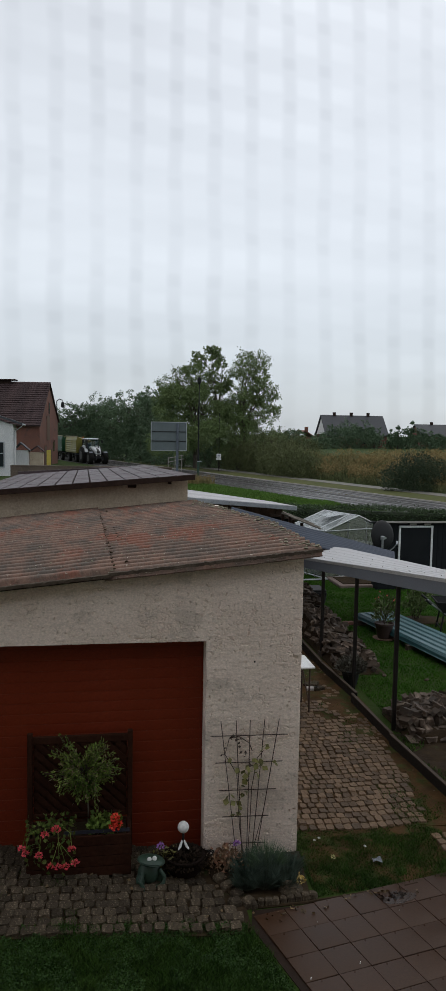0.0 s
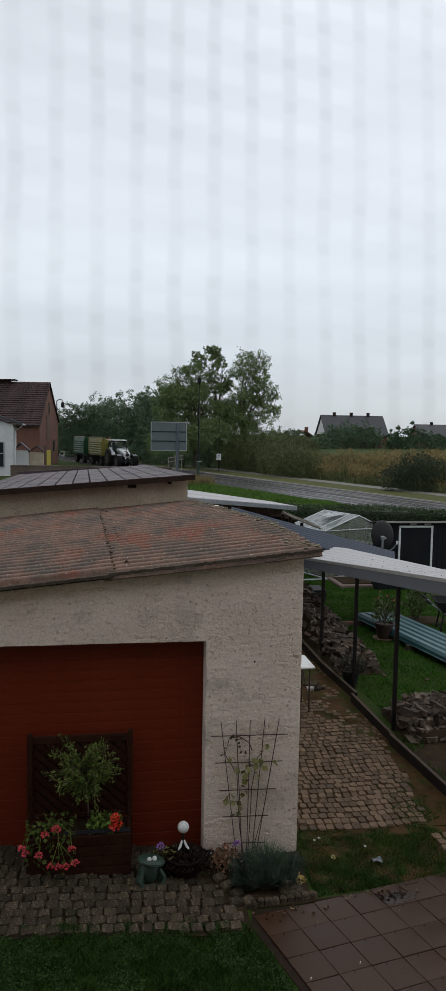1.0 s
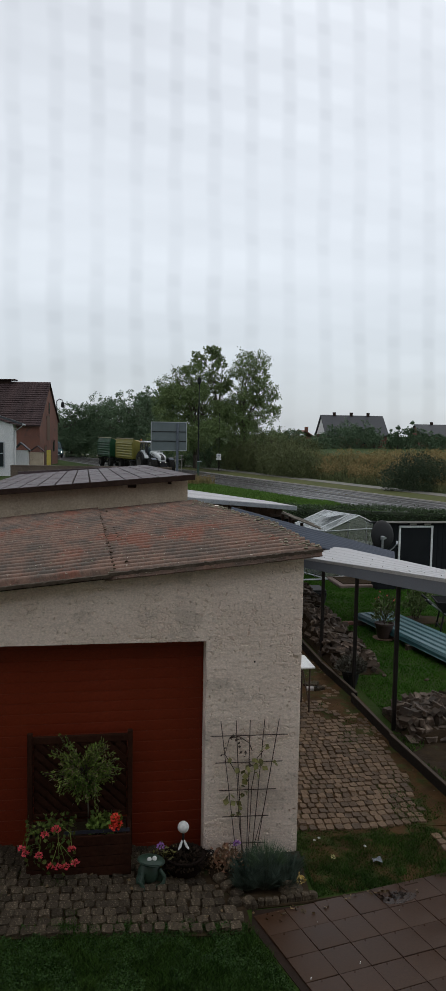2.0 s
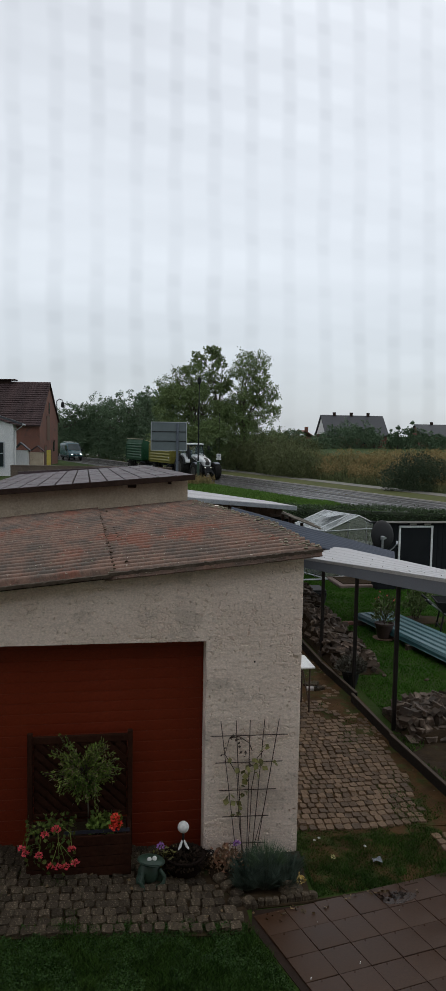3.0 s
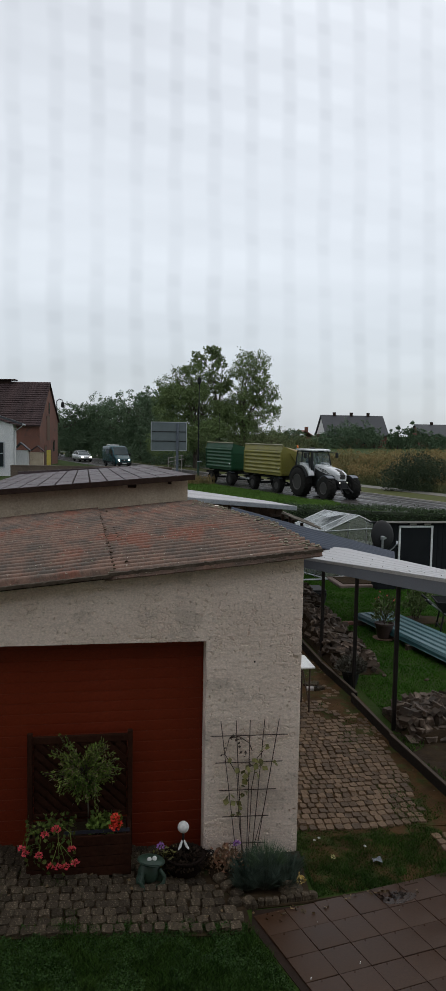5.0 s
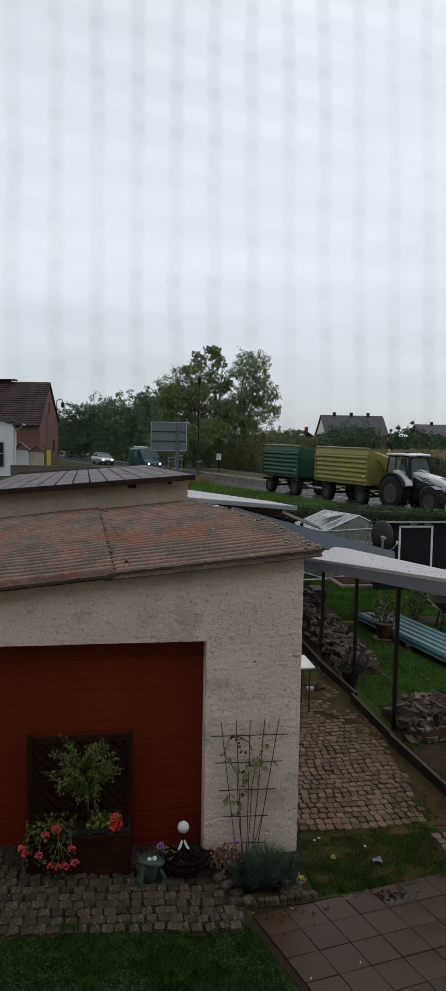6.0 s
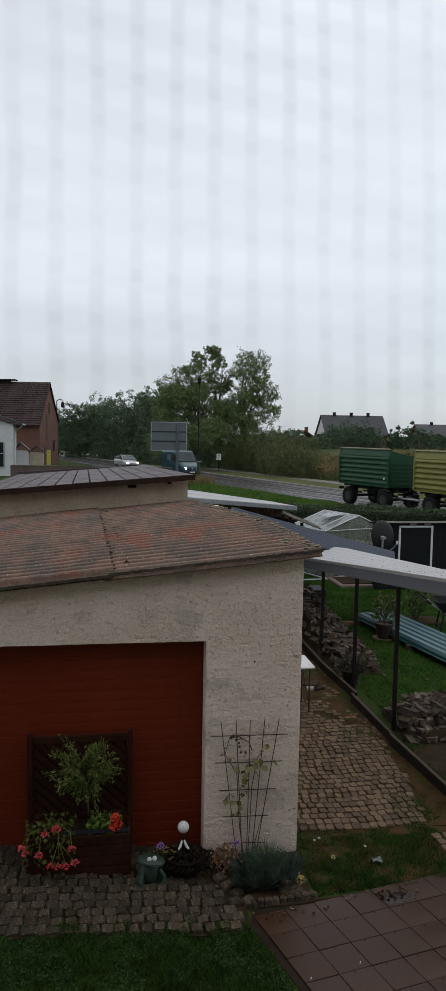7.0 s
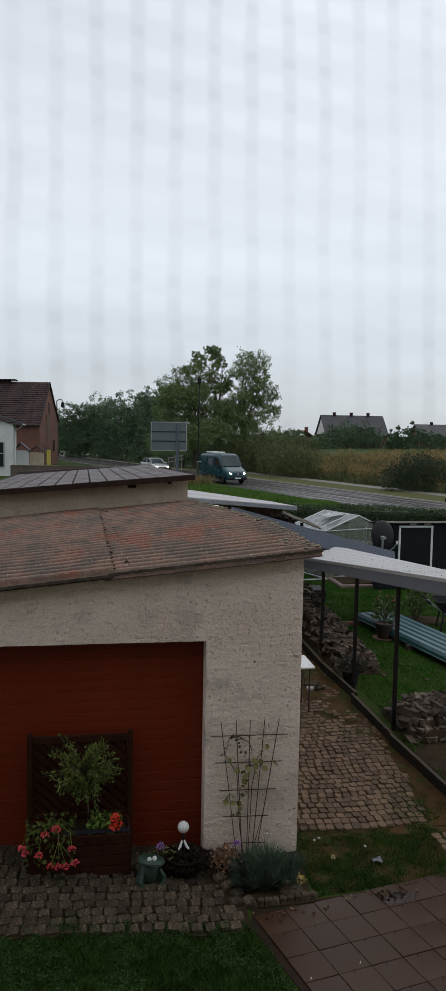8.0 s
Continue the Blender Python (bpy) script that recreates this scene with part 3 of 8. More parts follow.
# ------------------------------------------------------------------ the house behind the camera
def home():
    # unseen house, sized to shade the yard and coloured to warm its bounce
    m = Mesh()
    for x0, x1, z0, z1 in ((-9, -0.7, 0, 8.0), (0.7, 8, 0, 8.0), (-0.7, 0.7, 0, 3.2), (-0.7, 0.7, 5.0, 8.0)):
        m.box(((x0 + x1) / 2, -0.45, (z0 + z1) / 2), (x1 - x0, 0.4, z1 - z0))
    whole("wall_house", m, HOUSERENDER, "unseen ochre rendered house wall with an open window", "wall", "structure")
    whole("wall_room", Mesh().box((0, -3.0, 4.0), (6, 0.2, 5)), WHITEWALL, "unseen plain room wall behind the window", "wall", "structure")
    m = Mesh()
    m.add([(-9.5, 0.35, 7.8), (8.5, 0.35, 7.8), (8.5, -5, 11.5), (-9.5, -5, 11.5), (-9.5, 0.35, 7.95), (8.5, 0.35, 7.95), (8.5, -5, 11.65), (-9.5, -5, 11.65)], [(3, 2, 1, 0), (4, 5, 6, 7), (0, 1, 5, 4), (1, 2, 6, 5), (2, 3, 7, 6), (3, 0, 4, 7)])
    whole("roof_house", m, TILE, "unseen brown tiled house roof with eaves", "roof", "structure")


home()


# ------------------------------------------------------------------ firewood shelter beside the path
def shelter():
    s = thing("firewood_shelter", "narrow firewood shelter with black posts and pale sheet roof", "shelter", (4.08, 11.65, 0))
    inv = pose(-4.08, -11.65, 0)

    def rz(y):
        return 2.505 - 0.1275 * (y - 8.34)

    def tip(y):
        return min(0.19, max(-0.02, 0.045 * (y - 10.6)))
    for y in (7.83, 9.9, 11.65, 13.54):
        part("post", Mesh().box((4.1, y, (rz(y) - 0.1) / 2), (0.055, 0.055, rz(y) - 0.1), bev=0.006), BLACKPOST, s, at=inv)
    m = Mesh()
    m.add([(x, y, rz(y) + dz) for x in (4.0, 4.045) for y, dz in ((7.5, -0.2), (16.0, -0.2), (16.0, -0.02), (7.5, -0.02))], [(3, 2, 1, 0), (4, 5, 6, 7), (0, 1, 5, 4), (1, 2, 6, 5), (2, 3, 7, 6), (3, 0, 4, 7)])
    part("fascia", m, FASCIA, s, "blue-grey metal fascia", at=inv)
    m = Mesh()
    m.add([(x, y, rz(y) + dz) for x in (3.985, 4.0) for y, dz in ((7.5, -0.035), (16.0, -0.035), (16.0, 0.012), (7.5, 0.012))], [(3, 2, 1, 0), (4, 5, 6, 7), (0, 1, 5, 4), (1, 2, 6, 5), (2, 3, 7, 6), (3, 0, 4, 7)])
    part("drip_edge", m, STEEL, s, at=inv)
    for y0, y1 in ((7.5, 9.7), (9.66, 12.9), (12.86, 16.0)):
        m = Mesh()

        def spot(a, b, y0=y0, y1=y1):
            x, y = 3.99 + 0.95 * a, y0 + (y1 - y0) * b
            return (x, y, rz(y) + 0.006 + tip(y) * (x - 3.99) + 0.008 * max(0, math.cos(2 * math.pi * x / 0.16)) ** 4 + (0.004 if y0 > 9 else 0))
        m.sheet(spot, 96, 10, 0.003)
        part("roof_sheet", m, PALEMET, s, "pale grey profiled sheet, wet", True, inv)
    screw = Mesh().lathe([(0.007, 0), (0.007, 0.004), (0.003, 0.007)], 6).data("screw")
    for i in range(2):
        for k in range(16):
            y = 7.7 + k * 0.5
            part("screw", screw, IRON, s, at=inv @ pose(4.16 + i * 0.4, y, rz(y) + 0.02 + tip(y) * (0.17 + i * 0.4)))
    for y in (7.83, 9.9, 11.65, 13.54):
        part("rafter", Mesh().box((4.5, y, rz(y) - 0.06 + tip(y) * 0.5), (0.85, 0.05, 0.07), pose(0, 0, 0, 0, -math.degrees(math.atan(tip(y))))), BLACKPOST, s, at=inv)
    return s


shelter()


def path_edge():
    e = thing("path_edging", "dark wet timber edging board beside the cobbled path", "edging", (3.92, 11, 0), kind="structure")
    # the rim's paler brown stands in for light on the boards' top
    worn = mat("lit_board_edge", (0.046, 0.034, 0.025), (0.074, 0.056, 0.042), 6, 0.8, spec=0.2)
    # four boards, each knocked a little out of line
    for (x0, y0), (x1, y1) in (((4.0, 7.0), (3.848, 9.38)), ((3.872, 9.4), (3.842, 10.98)), ((3.925, 11.0), (3.83, 12.6)), ((3.835, 12.62), (3.85, 15.0))):
        ln, turn = math.hypot(x1 - x0, y1 - y0), math.degrees(math.atan2(x0 - x1, y1 - y0))
        at = pose((x0 + x1) / 2 - 3.92, (y0 + y1) / 2 - 11, 0, 0, 0, turn)
        plank = part("board", Mesh().box((0, 0, 0.07), (0.035, ln, 0.19), bev=0.006), BLACKPOST, e, at=at)
        part("rim", Mesh().box((0, 0, 0.17), (0.042, ln, 0.012)), worn, plank, "paler upper edge, painted as if lit")


path_edge()


# ------------------------------------------------------------------ trees and shrubs
def crown_leaves(blobs, n, size, seed, squash=0.8, shell=0.5):
    """Leaves in clumps spread over several ball-like masses, denser towards their skins."""
    rng = np.random.default_rng(seed)
    P, W = [], []
    vol = np.array([b[3] ** 2 for b in blobs])
    for b, k in zip(blobs, rng.multinomial(n, vol / vol.sum())):
        nc = max(6, k // 22)
        d = rng.normal(size=(nc, 3))
        d /= np.linalg.norm(d, axis=1, keepdims=True)
        c = np.array(b[:3]) + d * b[3] * np.array([1, 1, squash]) * rng.uniform(shell, 1.08, (nc, 1))
        which = rng.integers(0, nc, k)
        off = rng.normal(size=(k, 3)) * b[3] * 0.11
        P.append(c[which] + off)
        W.append(d[which] * 0.6 + rng.normal(size=(k, 3)) * 0.8 + np.array([0, 0, -0.25]))
    P, W = np.concatenate(P), np.concatenate(W)
    return P, W, rng.uniform(0.6, 1.3, len(P)) * size


def clumped(blobs, seed, k=6, f=0.6):
    """Breaks each mass of a crown up into smaller clumps with gaps between them."""
    rng = np.random.default_rng(seed)
    out = []
    for x, y, z, r in blobs:
        d = rng.normal(size=(k, 3))
        d /= np.linalg.norm(d, axis=1, keepdims=True)
        out += [(x + a * r * 0.78, y + b * r * 0.78, z + c * r * 0.7, r * f * rng.uniform(0.65, 1.15)) for a, b, c in d]
    return out


def tree(name, at, height, blobs, n, size, leaf, label, trunk=0.25, seed=1, limbs=9, shell=0.5, clumps=8):
    t = thing(name, label, "tree", at)
    rng = random.Random(seed)
    m = Mesh()
    top = height * 0.72
    pts = [(0.12 * math.sin(i * 1.3 + seed) * i * 0.4, 0.1 * math.cos(i + seed) * i * 0.3, top * i / 6) for i in range(7)]
    m.tube(pts, [trunk * (1 - 0.13 * i) for i in range(7)], 9)
    part("trunk", m, BARK, t, smooth=True)
    m = Mesh()
    for i in range(limbs):
        b = blobs[i % len(blobs)]
        z0 = height * rng.uniform(0.12, 0.5)
        k = min(6, z0 / top * 6)
        p0 = Vector(pts[int(k)])
        p0.z = z0
        p3 = Vector(b[:3]) + Vector([rng.uniform(-0.5, 0.5) * b[3] for _ in range(3)])
        p1 = p0.lerp(p3, 0.4) + Vector((0, 0, 0.08 * height))
        p2 = p0.lerp(p3, 0.75) + Vector((rng.uniform(-0.3, 0.3), rng.uniform(-0.3, 0.3), 0.05 * height))
        m.tube([p0, p1, p2, p3], [trunk * 0.4, trunk * 0.28, trunk * 0.16, trunk * 0.05], 6)
        for q in range(4):
            e = p2 + Vector([rng.uniform(-0.7, 0.7) * b[3] for _ in range(3)]) + Vector((0, 0, b[3] * 0.3))
            m.tube([p1.lerp(p3, 0.3 + 0.15 * q), e], [trunk * 0.12, trunk * 0.03], 5)
    part("branchwork", m, BARK, t, smooth=True)
    P, W, S = crown_leaves(clumped(blobs, seed, clumps), n, size, seed, shell=shell)
    scatter("crown", P, W, S, leaf, t, seed=seed)
    return t


def place(px, y):
    """The x of a place y metres away that stands px to the side of the picture's middle line, as a tangent."""
    return y * math.tan(YAW + math.atan(px))


def woods():
    # the tall airy tree beyond the road: two leaning stems with clumped crowns
    x = place(-0.005, 84)
    tree("tree", (x - 2.8, 84, 0.2), 12.5, [(-1.6, 0, 9.5, 2.3), (0.4, 0.5, 10.2, 2.0), (-2.4, 0, 7.0, 2.2), (0.6, 0.3, 7.2, 2.4), (-0.6, 0, 4.6, 2.6), (-2.6, -1, 3.2, 2.4), (1.6, -1, 3.4, 2.4), (1.5, 0, 5.6, 2.0)], 60000, 0.2, LEAF, "tall broadleaf tree with an airy green crown beside the road", 0.28, 11, 10)
    tree("tree", (x + 2.6, 85, 0.2), 15, [(0.6, 0, 11.6, 2.1), (2.4, 0, 9.8, 1.9), (3.2, 0.3, 7.5, 1.8), (-0.2, 0, 9.0, 2.1), (1.2, 0, 6.5, 2.5), (0.2, 0, 4.2, 2.6), (2.6, -0.5, 4.6, 2.2), (-1.2, -0.5, 5.6, 2.0)], 36000, 0.2, LEAF, "tall broadleaf tree with sky showing through its crown", 0.3, 12, 12)
    tree("tree", (x + 0.2, 86, 0.2), 15.5, [(-1.2, 0, 13.2, 1.1), (-0.2, 0, 12.0, 0.9), (-2.3, 0, 12.4, 1.0), (-0.9, 0.2, 10.4, 0.9), (-0.5, -0.3, 8.9, 1.0), (0.5, -0.3, 9.6, 0.8), (0.1, -0.4, 7.8, 1.1), (-0.2, 0, 6.5, 1.6)], 17000, 0.2, LEAF, "slender tree with bare twigs rising above its neighbours", 0.12, 13, 14, 0.3)
    # the darker row that closes the view along the road
    rng = random.Random(21)
    for i in range(9):
        px = -0.222 + i * 0.0185
        y = 128 - i * 3.4 + rng.uniform(-3, 3)
        h = (8.0, 8.7, 8.3, 9.4, 8.8, 10.4, 10.6, 9.8, 10.2)[i]
        blobs = [(rng.uniform(-1.6, 1.6), rng.uniform(-1, 1), h * rng.uniform(0.3, 0.82), rng.uniform(1.7, 2.6)) for _ in range(6)] + [(0, 0, h - 1.6, 1.6), (0.3, 0, 2.2, 2.6), (-1.6, 0, 1.4, 2.2), (1.7, 0, 1.5, 2.2), (0, 0.5, 4.2, 2.6)]
        tree("tree", (place(px, y), y, 0), h, blobs, 17000, 0.26, LEAFDARK, "dense dark green tree in the row along the road", 0.25, 30 + i, 6)
    # shrubs at the far edge of the road
    for i, (px, y, r, h) in enumerate(((-0.055, 92, 2.6, 4.5), (-0.02, 90, 2.4, 4.0), (0.02, 84, 2.2, 4.2), (0.05, 82, 2.6, 4.6), (0.078, 79, 2.5, 4.6), (0.105, 80, 2.4, 4.4), (0.078, 76, 2.2, 3.3), (0.095, 73, 2.2, 3.0), (0.112, 71, 1.7, 2.3))):
        s = thing("shrub", "dense grey-green shrub on the road's far bank", "shrub", (place(px, y), y, 0), group="bank shrubs")
        m = Mesh()
        for k in range(7):
            a = k * 0.9 + i
            m.tube([(0.1 * math.cos(a), 0.1 * math.sin(a), 0), (0.8 * math.cos(a), 0.8 * math.sin(a), h * 0.5), (1.3 * math.cos(a), 1.3 * math.sin(a), h * 0.8)], [0.06, 0.04, 0.01], 5)
        part("stems", m, BARK, s)
        P, W, S = crown_leaves([(-r * 0.5, 0, h * 0.4, r * 0.75), (r * 0.5, 0, h * 0.42, r * 0.75), (0, 0, h * 0.7, r * 0.6), (0, -0.4, h * 0.25, r * 0.9)], 13000, 0.19, 50 + i)
        W[:, 2] += 0.5
        scatter("leaves", P, W, S, LEAFGREY if i > 1 else LEAFDARK, s, shape=3.5, seed=i)
    # willow bush in the weeds
    y = 55
    s = thing("willow_bush", "dark green willow bush among dry weeds", "shrub", (place(0.254, y), y, 0.0))
    P, W, S = crown_leaves([(-1.7, 0, 0.9, 1.1), (-0.5, 0, 1.75, 1.3), (0.7, 0, 1.9, 1.3), (1.8, 0, 1.5, 1.2), (0.3, -0.3, 0.9, 1.5), (2.4, 0, 0.9, 1.1), (-0.8, -0.2, 0.9, 1.2)], 22000, 0.15, 77)
    W[:, 2] += 0.6
    scatter("leaves", P, W, S, WILLOW, s, shape=3.5, seed=7)
    part("stems", Mesh().tube([(0, 0, -0.3), (0.2, 0, 1.0), (0.5, 0.1, 2.0)], [0.08, 0.05, 0.02], 6).tube([(0.1, 0, 0), (-0.8, 0, 1.5)], [0.06, 0.02], 6), BARK, s)


woods()


def weeds():
    rng = np.random.default_rng(9)
    n = 170000
    u = rng.uniform(-42, 25, n)
    v = 12.6 + rng.power(0.8, n) * 16
    keep = noise_mask(u, v, 0.16, -0.35) & (u > -30 + 3 * np.sin(v * 1.1))
    u, v = u[keep], v[keep]
    pts = np.array([on_road(a, b, bank(b)) for a, b in zip(u, v)])
    clump = np.array([0.8 + 0.75 * noise.noise((a * 0.35, b * 0.35, 2)) + 0.5 * noise.noise((a * 1.3, b * 1.3, 6)) for a, b in zip(u, v)])
    h = 1.25 * np.clip(clump, 0.3, 1.7)
    pts[:, 2] += rng.uniform(0, 1, len(u)) ** 0.7 * h
    ways = rng.normal(size=pts.shape) * 0.75 + [0, 0, 0.7]
    ob = scatter("weeds", pts, ways, rng.uniform(0.09, 0.24, len(u)), REED, shape=3.6, seed=9)
    tagged(ob, "tall dry brown weeds on the bank", "weeds", kind="stuff")
    n = 16000
    u, v = rng.uniform(-42, 25, n), 12.3 + rng.power(0.6, n) * 9
    pts = np.array([on_road(a, b, bank(b)) for a, b in zip(u, v)])
    ob = blades("undergrowth", pts, rng.uniform(0.2, 0.8, n), 0.09, LEAFGREY, 0.5, seed=5)
    tagged(ob, "low green undergrowth among dry weeds", "weeds", kind="stuff")


def noise_mask(u, v, s, lim):
    return np.array([noise.noise((a * s, b * s, 4)) > lim for a, b in zip(u, v)])


weeds()


def hedge():
    A, B = (7.6, 31.3), (21.6, 26.4)
    h = thing("hedge", "clipped dark green hedge between garden and road", "hedge", ((A[0] + B[0]) / 2, (A[1] + B[1]) / 2, 0), math.degrees(math.atan2(B[1] - A[1], B[0] - A[0])))
    L = math.hypot(B[0] - A[0], B[1] - A[1])
    # near-black core, its colour standing in for shade between the leaves
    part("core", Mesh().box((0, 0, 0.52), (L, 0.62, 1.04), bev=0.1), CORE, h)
    rng = np.random.default_rng(3)
    n = 26000
    x = rng.uniform(-L / 2, L / 2, n)
    side = rng.integers(0, 3, n)
    y = np.where(side == 0, rng.uniform(-0.4, 0.4, n), np.where(side == 1, -0.38, 0.38) + rng.normal(0, 0.05, n))
    z = np.where(side == 0, 1.14 + rng.normal(0, 0.05, n) + 0.05 * np.sin(x * 1.3), rng.uniform(0.02, 1.15, n))
    W = np.stack([rng.normal(size=n), np.where(side == 0, 0, np.sign(y)) + rng.normal(size=n) * 0.7, np.where(side == 0, 1, 0.3) + rng.normal(size=n) * 0.6], 1)
    scatter("leaves", np.stack([x, y, z], 1), W, rng.uniform(0.05, 0.1, n), HEDGE, h, shape=1.8, seed=4)


hedge()


# ------------------------------------------------------------------ buildings along the road
def barn():
    """Brick barn: gable to the road, long roof towards the yard."""
    b = thing("barn", "old red brick barn with a brown tiled gable roof", "barn", (-7.4, 88, 0), math.degrees(math.atan2(10, 1.4)) - 90)
    # local axes: +y runs along the gable to its far corner, -x along the barn
    W, Ln, ez, rz = 10.1, 22.0, 4.9, 9.7
    m = Mesh()
    m.prism([(0, 0), (W, 0), (W, ez + 0.5), (W / 2, rz), (0, ez)], 0, -0.45, "x")
    part("gable_wall", m, BRICK, b)
    part("front_wall", Mesh().box((-Ln / 2 - 0.45, 0.2, ez / 2), (Ln, 0.4, ez)), BRICK, b)
    part("back_wall", Mesh().box((-Ln / 2 - 0.45, W - 0.2, ez / 2), (Ln, 0.4, ez)), BRICK, b)
    roof = Mesh()
    t = 0.12
    for y0, z0, y1, z1 in ((-0.45, ez - 0.3, W / 2, rz + 0.1), (W + 0.3, ez + 0.3, W / 2, rz + 0.1)):
        roof.add([(x, y, z + d) for d in (0, t) for x, y, z in ((0.18, y0, z0), (0.18, y1, z1), (-Ln - 0.6, y1, z1), (-Ln - 0.6, y0, z0))], [(3, 2, 1, 0), (4, 5, 6, 7), (0, 1, 5, 4), (1, 2, 6, 5), (2, 3, 7, 6), (3, 0, 4, 7)])
    r = part("roof", roof, TILE, b, "brown clay tiles in rows")
    dy, dz = W / 2 + 0.45, rz + 0.1 - ez + 0.3
    tilt = math.degrees(math.atan2(dz, dy))
    n = 20
    rng = random.Random(41)
    for i in range(n):
        f = i / n
        row = Mesh()
        for c in range(76):
            x = 0.2 - (c + 0.5) * 0.3
            e = rng.uniform(-0.012, 0.02)
            row.prism([(-0.03, e), (0.40, 0.0), (0.40, 0.05), (-0.03, 0.085 + e)], x - 0.14, x + 0.14, "x")
        part("tile_course", row, TILE, r, at=pose(0, -0.45 + dy * f - 0.02, ez - 0.3 + dz * f + t + 0.02, tilt - 5))
    # openings of the gable
    for y, z, w, h, dark in ((5.0, 6.75, 0.5, 1.3, 1), (4.5, 4.3, 1.6, 2.6, 0), (3.0, 1.1, 1.0, 2.2, 0), (7.6, 2.2, 0.8, 1.2, 1)):
        # round-headed openings, boarded or dark
        top = [(y + w / 2 * math.cos(math.pi * q / 8), z + h / 2 + 0.3 * w * math.sin(math.pi * q / 8)) for q in range(9)]
        part("recess", Mesh().prism([(y - w / 2, z - h / 2), (y + w / 2, z - h / 2)] + top, 0.0, 0.05, "x"), DARKGLASS if dark else BROWNBOARD, b)
        ring = [(y + (w / 2 + 0.14) * math.cos(math.pi * q / 8), z + h / 2 + (0.3 * w + 0.16) * math.sin(math.pi * q / 8)) for q in range(9)]
        part("arch", Mesh().prism(ring + [(p[0], p[1]) for p in reversed(top)], 0.0, 0.075, "x"), BRICK, b)
    for x in (-3.4, -6.5, -10):
        part("recess", Mesh().box((x, -0.03, 3.0), (1.2, 0.07, 0.9)), DARKGLASS, b)
    # flat hood on the ridge
    part("ridge_hood", Mesh().box((-5.2, W / 2, rz + 0.45), (2.6, 1.4, 0.14), bev=0.04).box((-5.2, W / 2, rz + 0.2), (1.2, 0.7, 0.5)), DARKBROWN, b)


barn()


def white_house():
    h = thing("white_house", "white rendered cottage with a grey eaves board", "house", (-8.2, 70, 0), 4)
    part("wall", Mesh().box((-5, 3, 2.35), (10, 6, 4.7)), WHITEWALL, h)
    m = Mesh()
    m.prism([(0.8, 4.62), (-5, 6.5), (-10.8, 4.62), (-10.8, 4.8), (-5, 6.7), (0.8, 4.8)], -0.5, 6.5)
    part("roof", m, GREYTILE, h, "dark grey low-pitched roof")
    part("gutter", Mesh().tube([(0.82, -0.5, 4.66), (0.82, 6.4, 4.66)], 0.08, 8), STEEL, h)
    m = Mesh()
    m.prism([(0, 4.6), (-5, 6.3), (-10, 4.6)], 0.02, 5.9)
    part("gable", m, WHITEWALL, h)
    part("downpipe", Mesh().tube([(0.75, -0.3, 4.5), (0.06, -0.08, 4.0), (0.06, -0.08, 0.2)], 0.05, 8), STEEL, h)
    w = part("window", Mesh().box((-1.3, -0.02, 1.95), (0.85, 0.08, 2.2)), DARKGLASS, h)
    f = Mesh()
    for dx in (-0.45, 0, 0.45):
        f.box((-1.25 + dx, -0.07, 1.95), (0.06, 0.05, 2.3))
    for dz in (-1.12, 0.1, 1.12):
        f.box((-1.25, -0.07, 1.95 + dz), (0.96, 0.05, 0.06))
    part("frame", f, GREYMET, w)


white_house()


PLASTER3 = mat("stained_masonry", (0.085, 0.062, 0.048), (0.125, 0.095, 0.072), 1.0, 0.9, bump=0.4, grain=8, third=((0.30, 0.26, 0.22), 0.9, 0.66))


def garden_wall():
    w = thing("garden_wall", "low weathered garden wall with a pale coping", "wall", (-8, 66, 0), kind="structure")
    m = Mesh()
    m.add([(0, 0, 0), (14, 2, 0), (14, 2.3, 0), (0, 0.3, 0), (0, 0, 1.1), (14, 2, 0.95), (14, 2.3, 0.95), (0, 0.3, 1.1)], [(3, 2, 1, 0), (4, 5, 6, 7), (0, 1, 5, 4), (1, 2, 6, 5), (2, 3, 7, 6), (3, 0, 4, 7)])
    part("masonry", m, PLASTER3, w)
    m = Mesh()
    m.add([(0, -0.05, 1.1), (14, 1.95, 0.95), (14, 2.35, 0.95), (0, 0.35, 1.1), (0, -0.05, 1.18), (14, 1.95, 1.03), (14, 2.35, 1.03), (0, 0.35, 1.18)], [(3, 2, 1, 0), (4, 5, 6, 7), (0, 1, 5, 4), (1, 2, 6, 5), (2, 3, 7, 6), (3, 0, 4, 7)])
    part("coping", m, PLASTER3, w)


garden_wall()


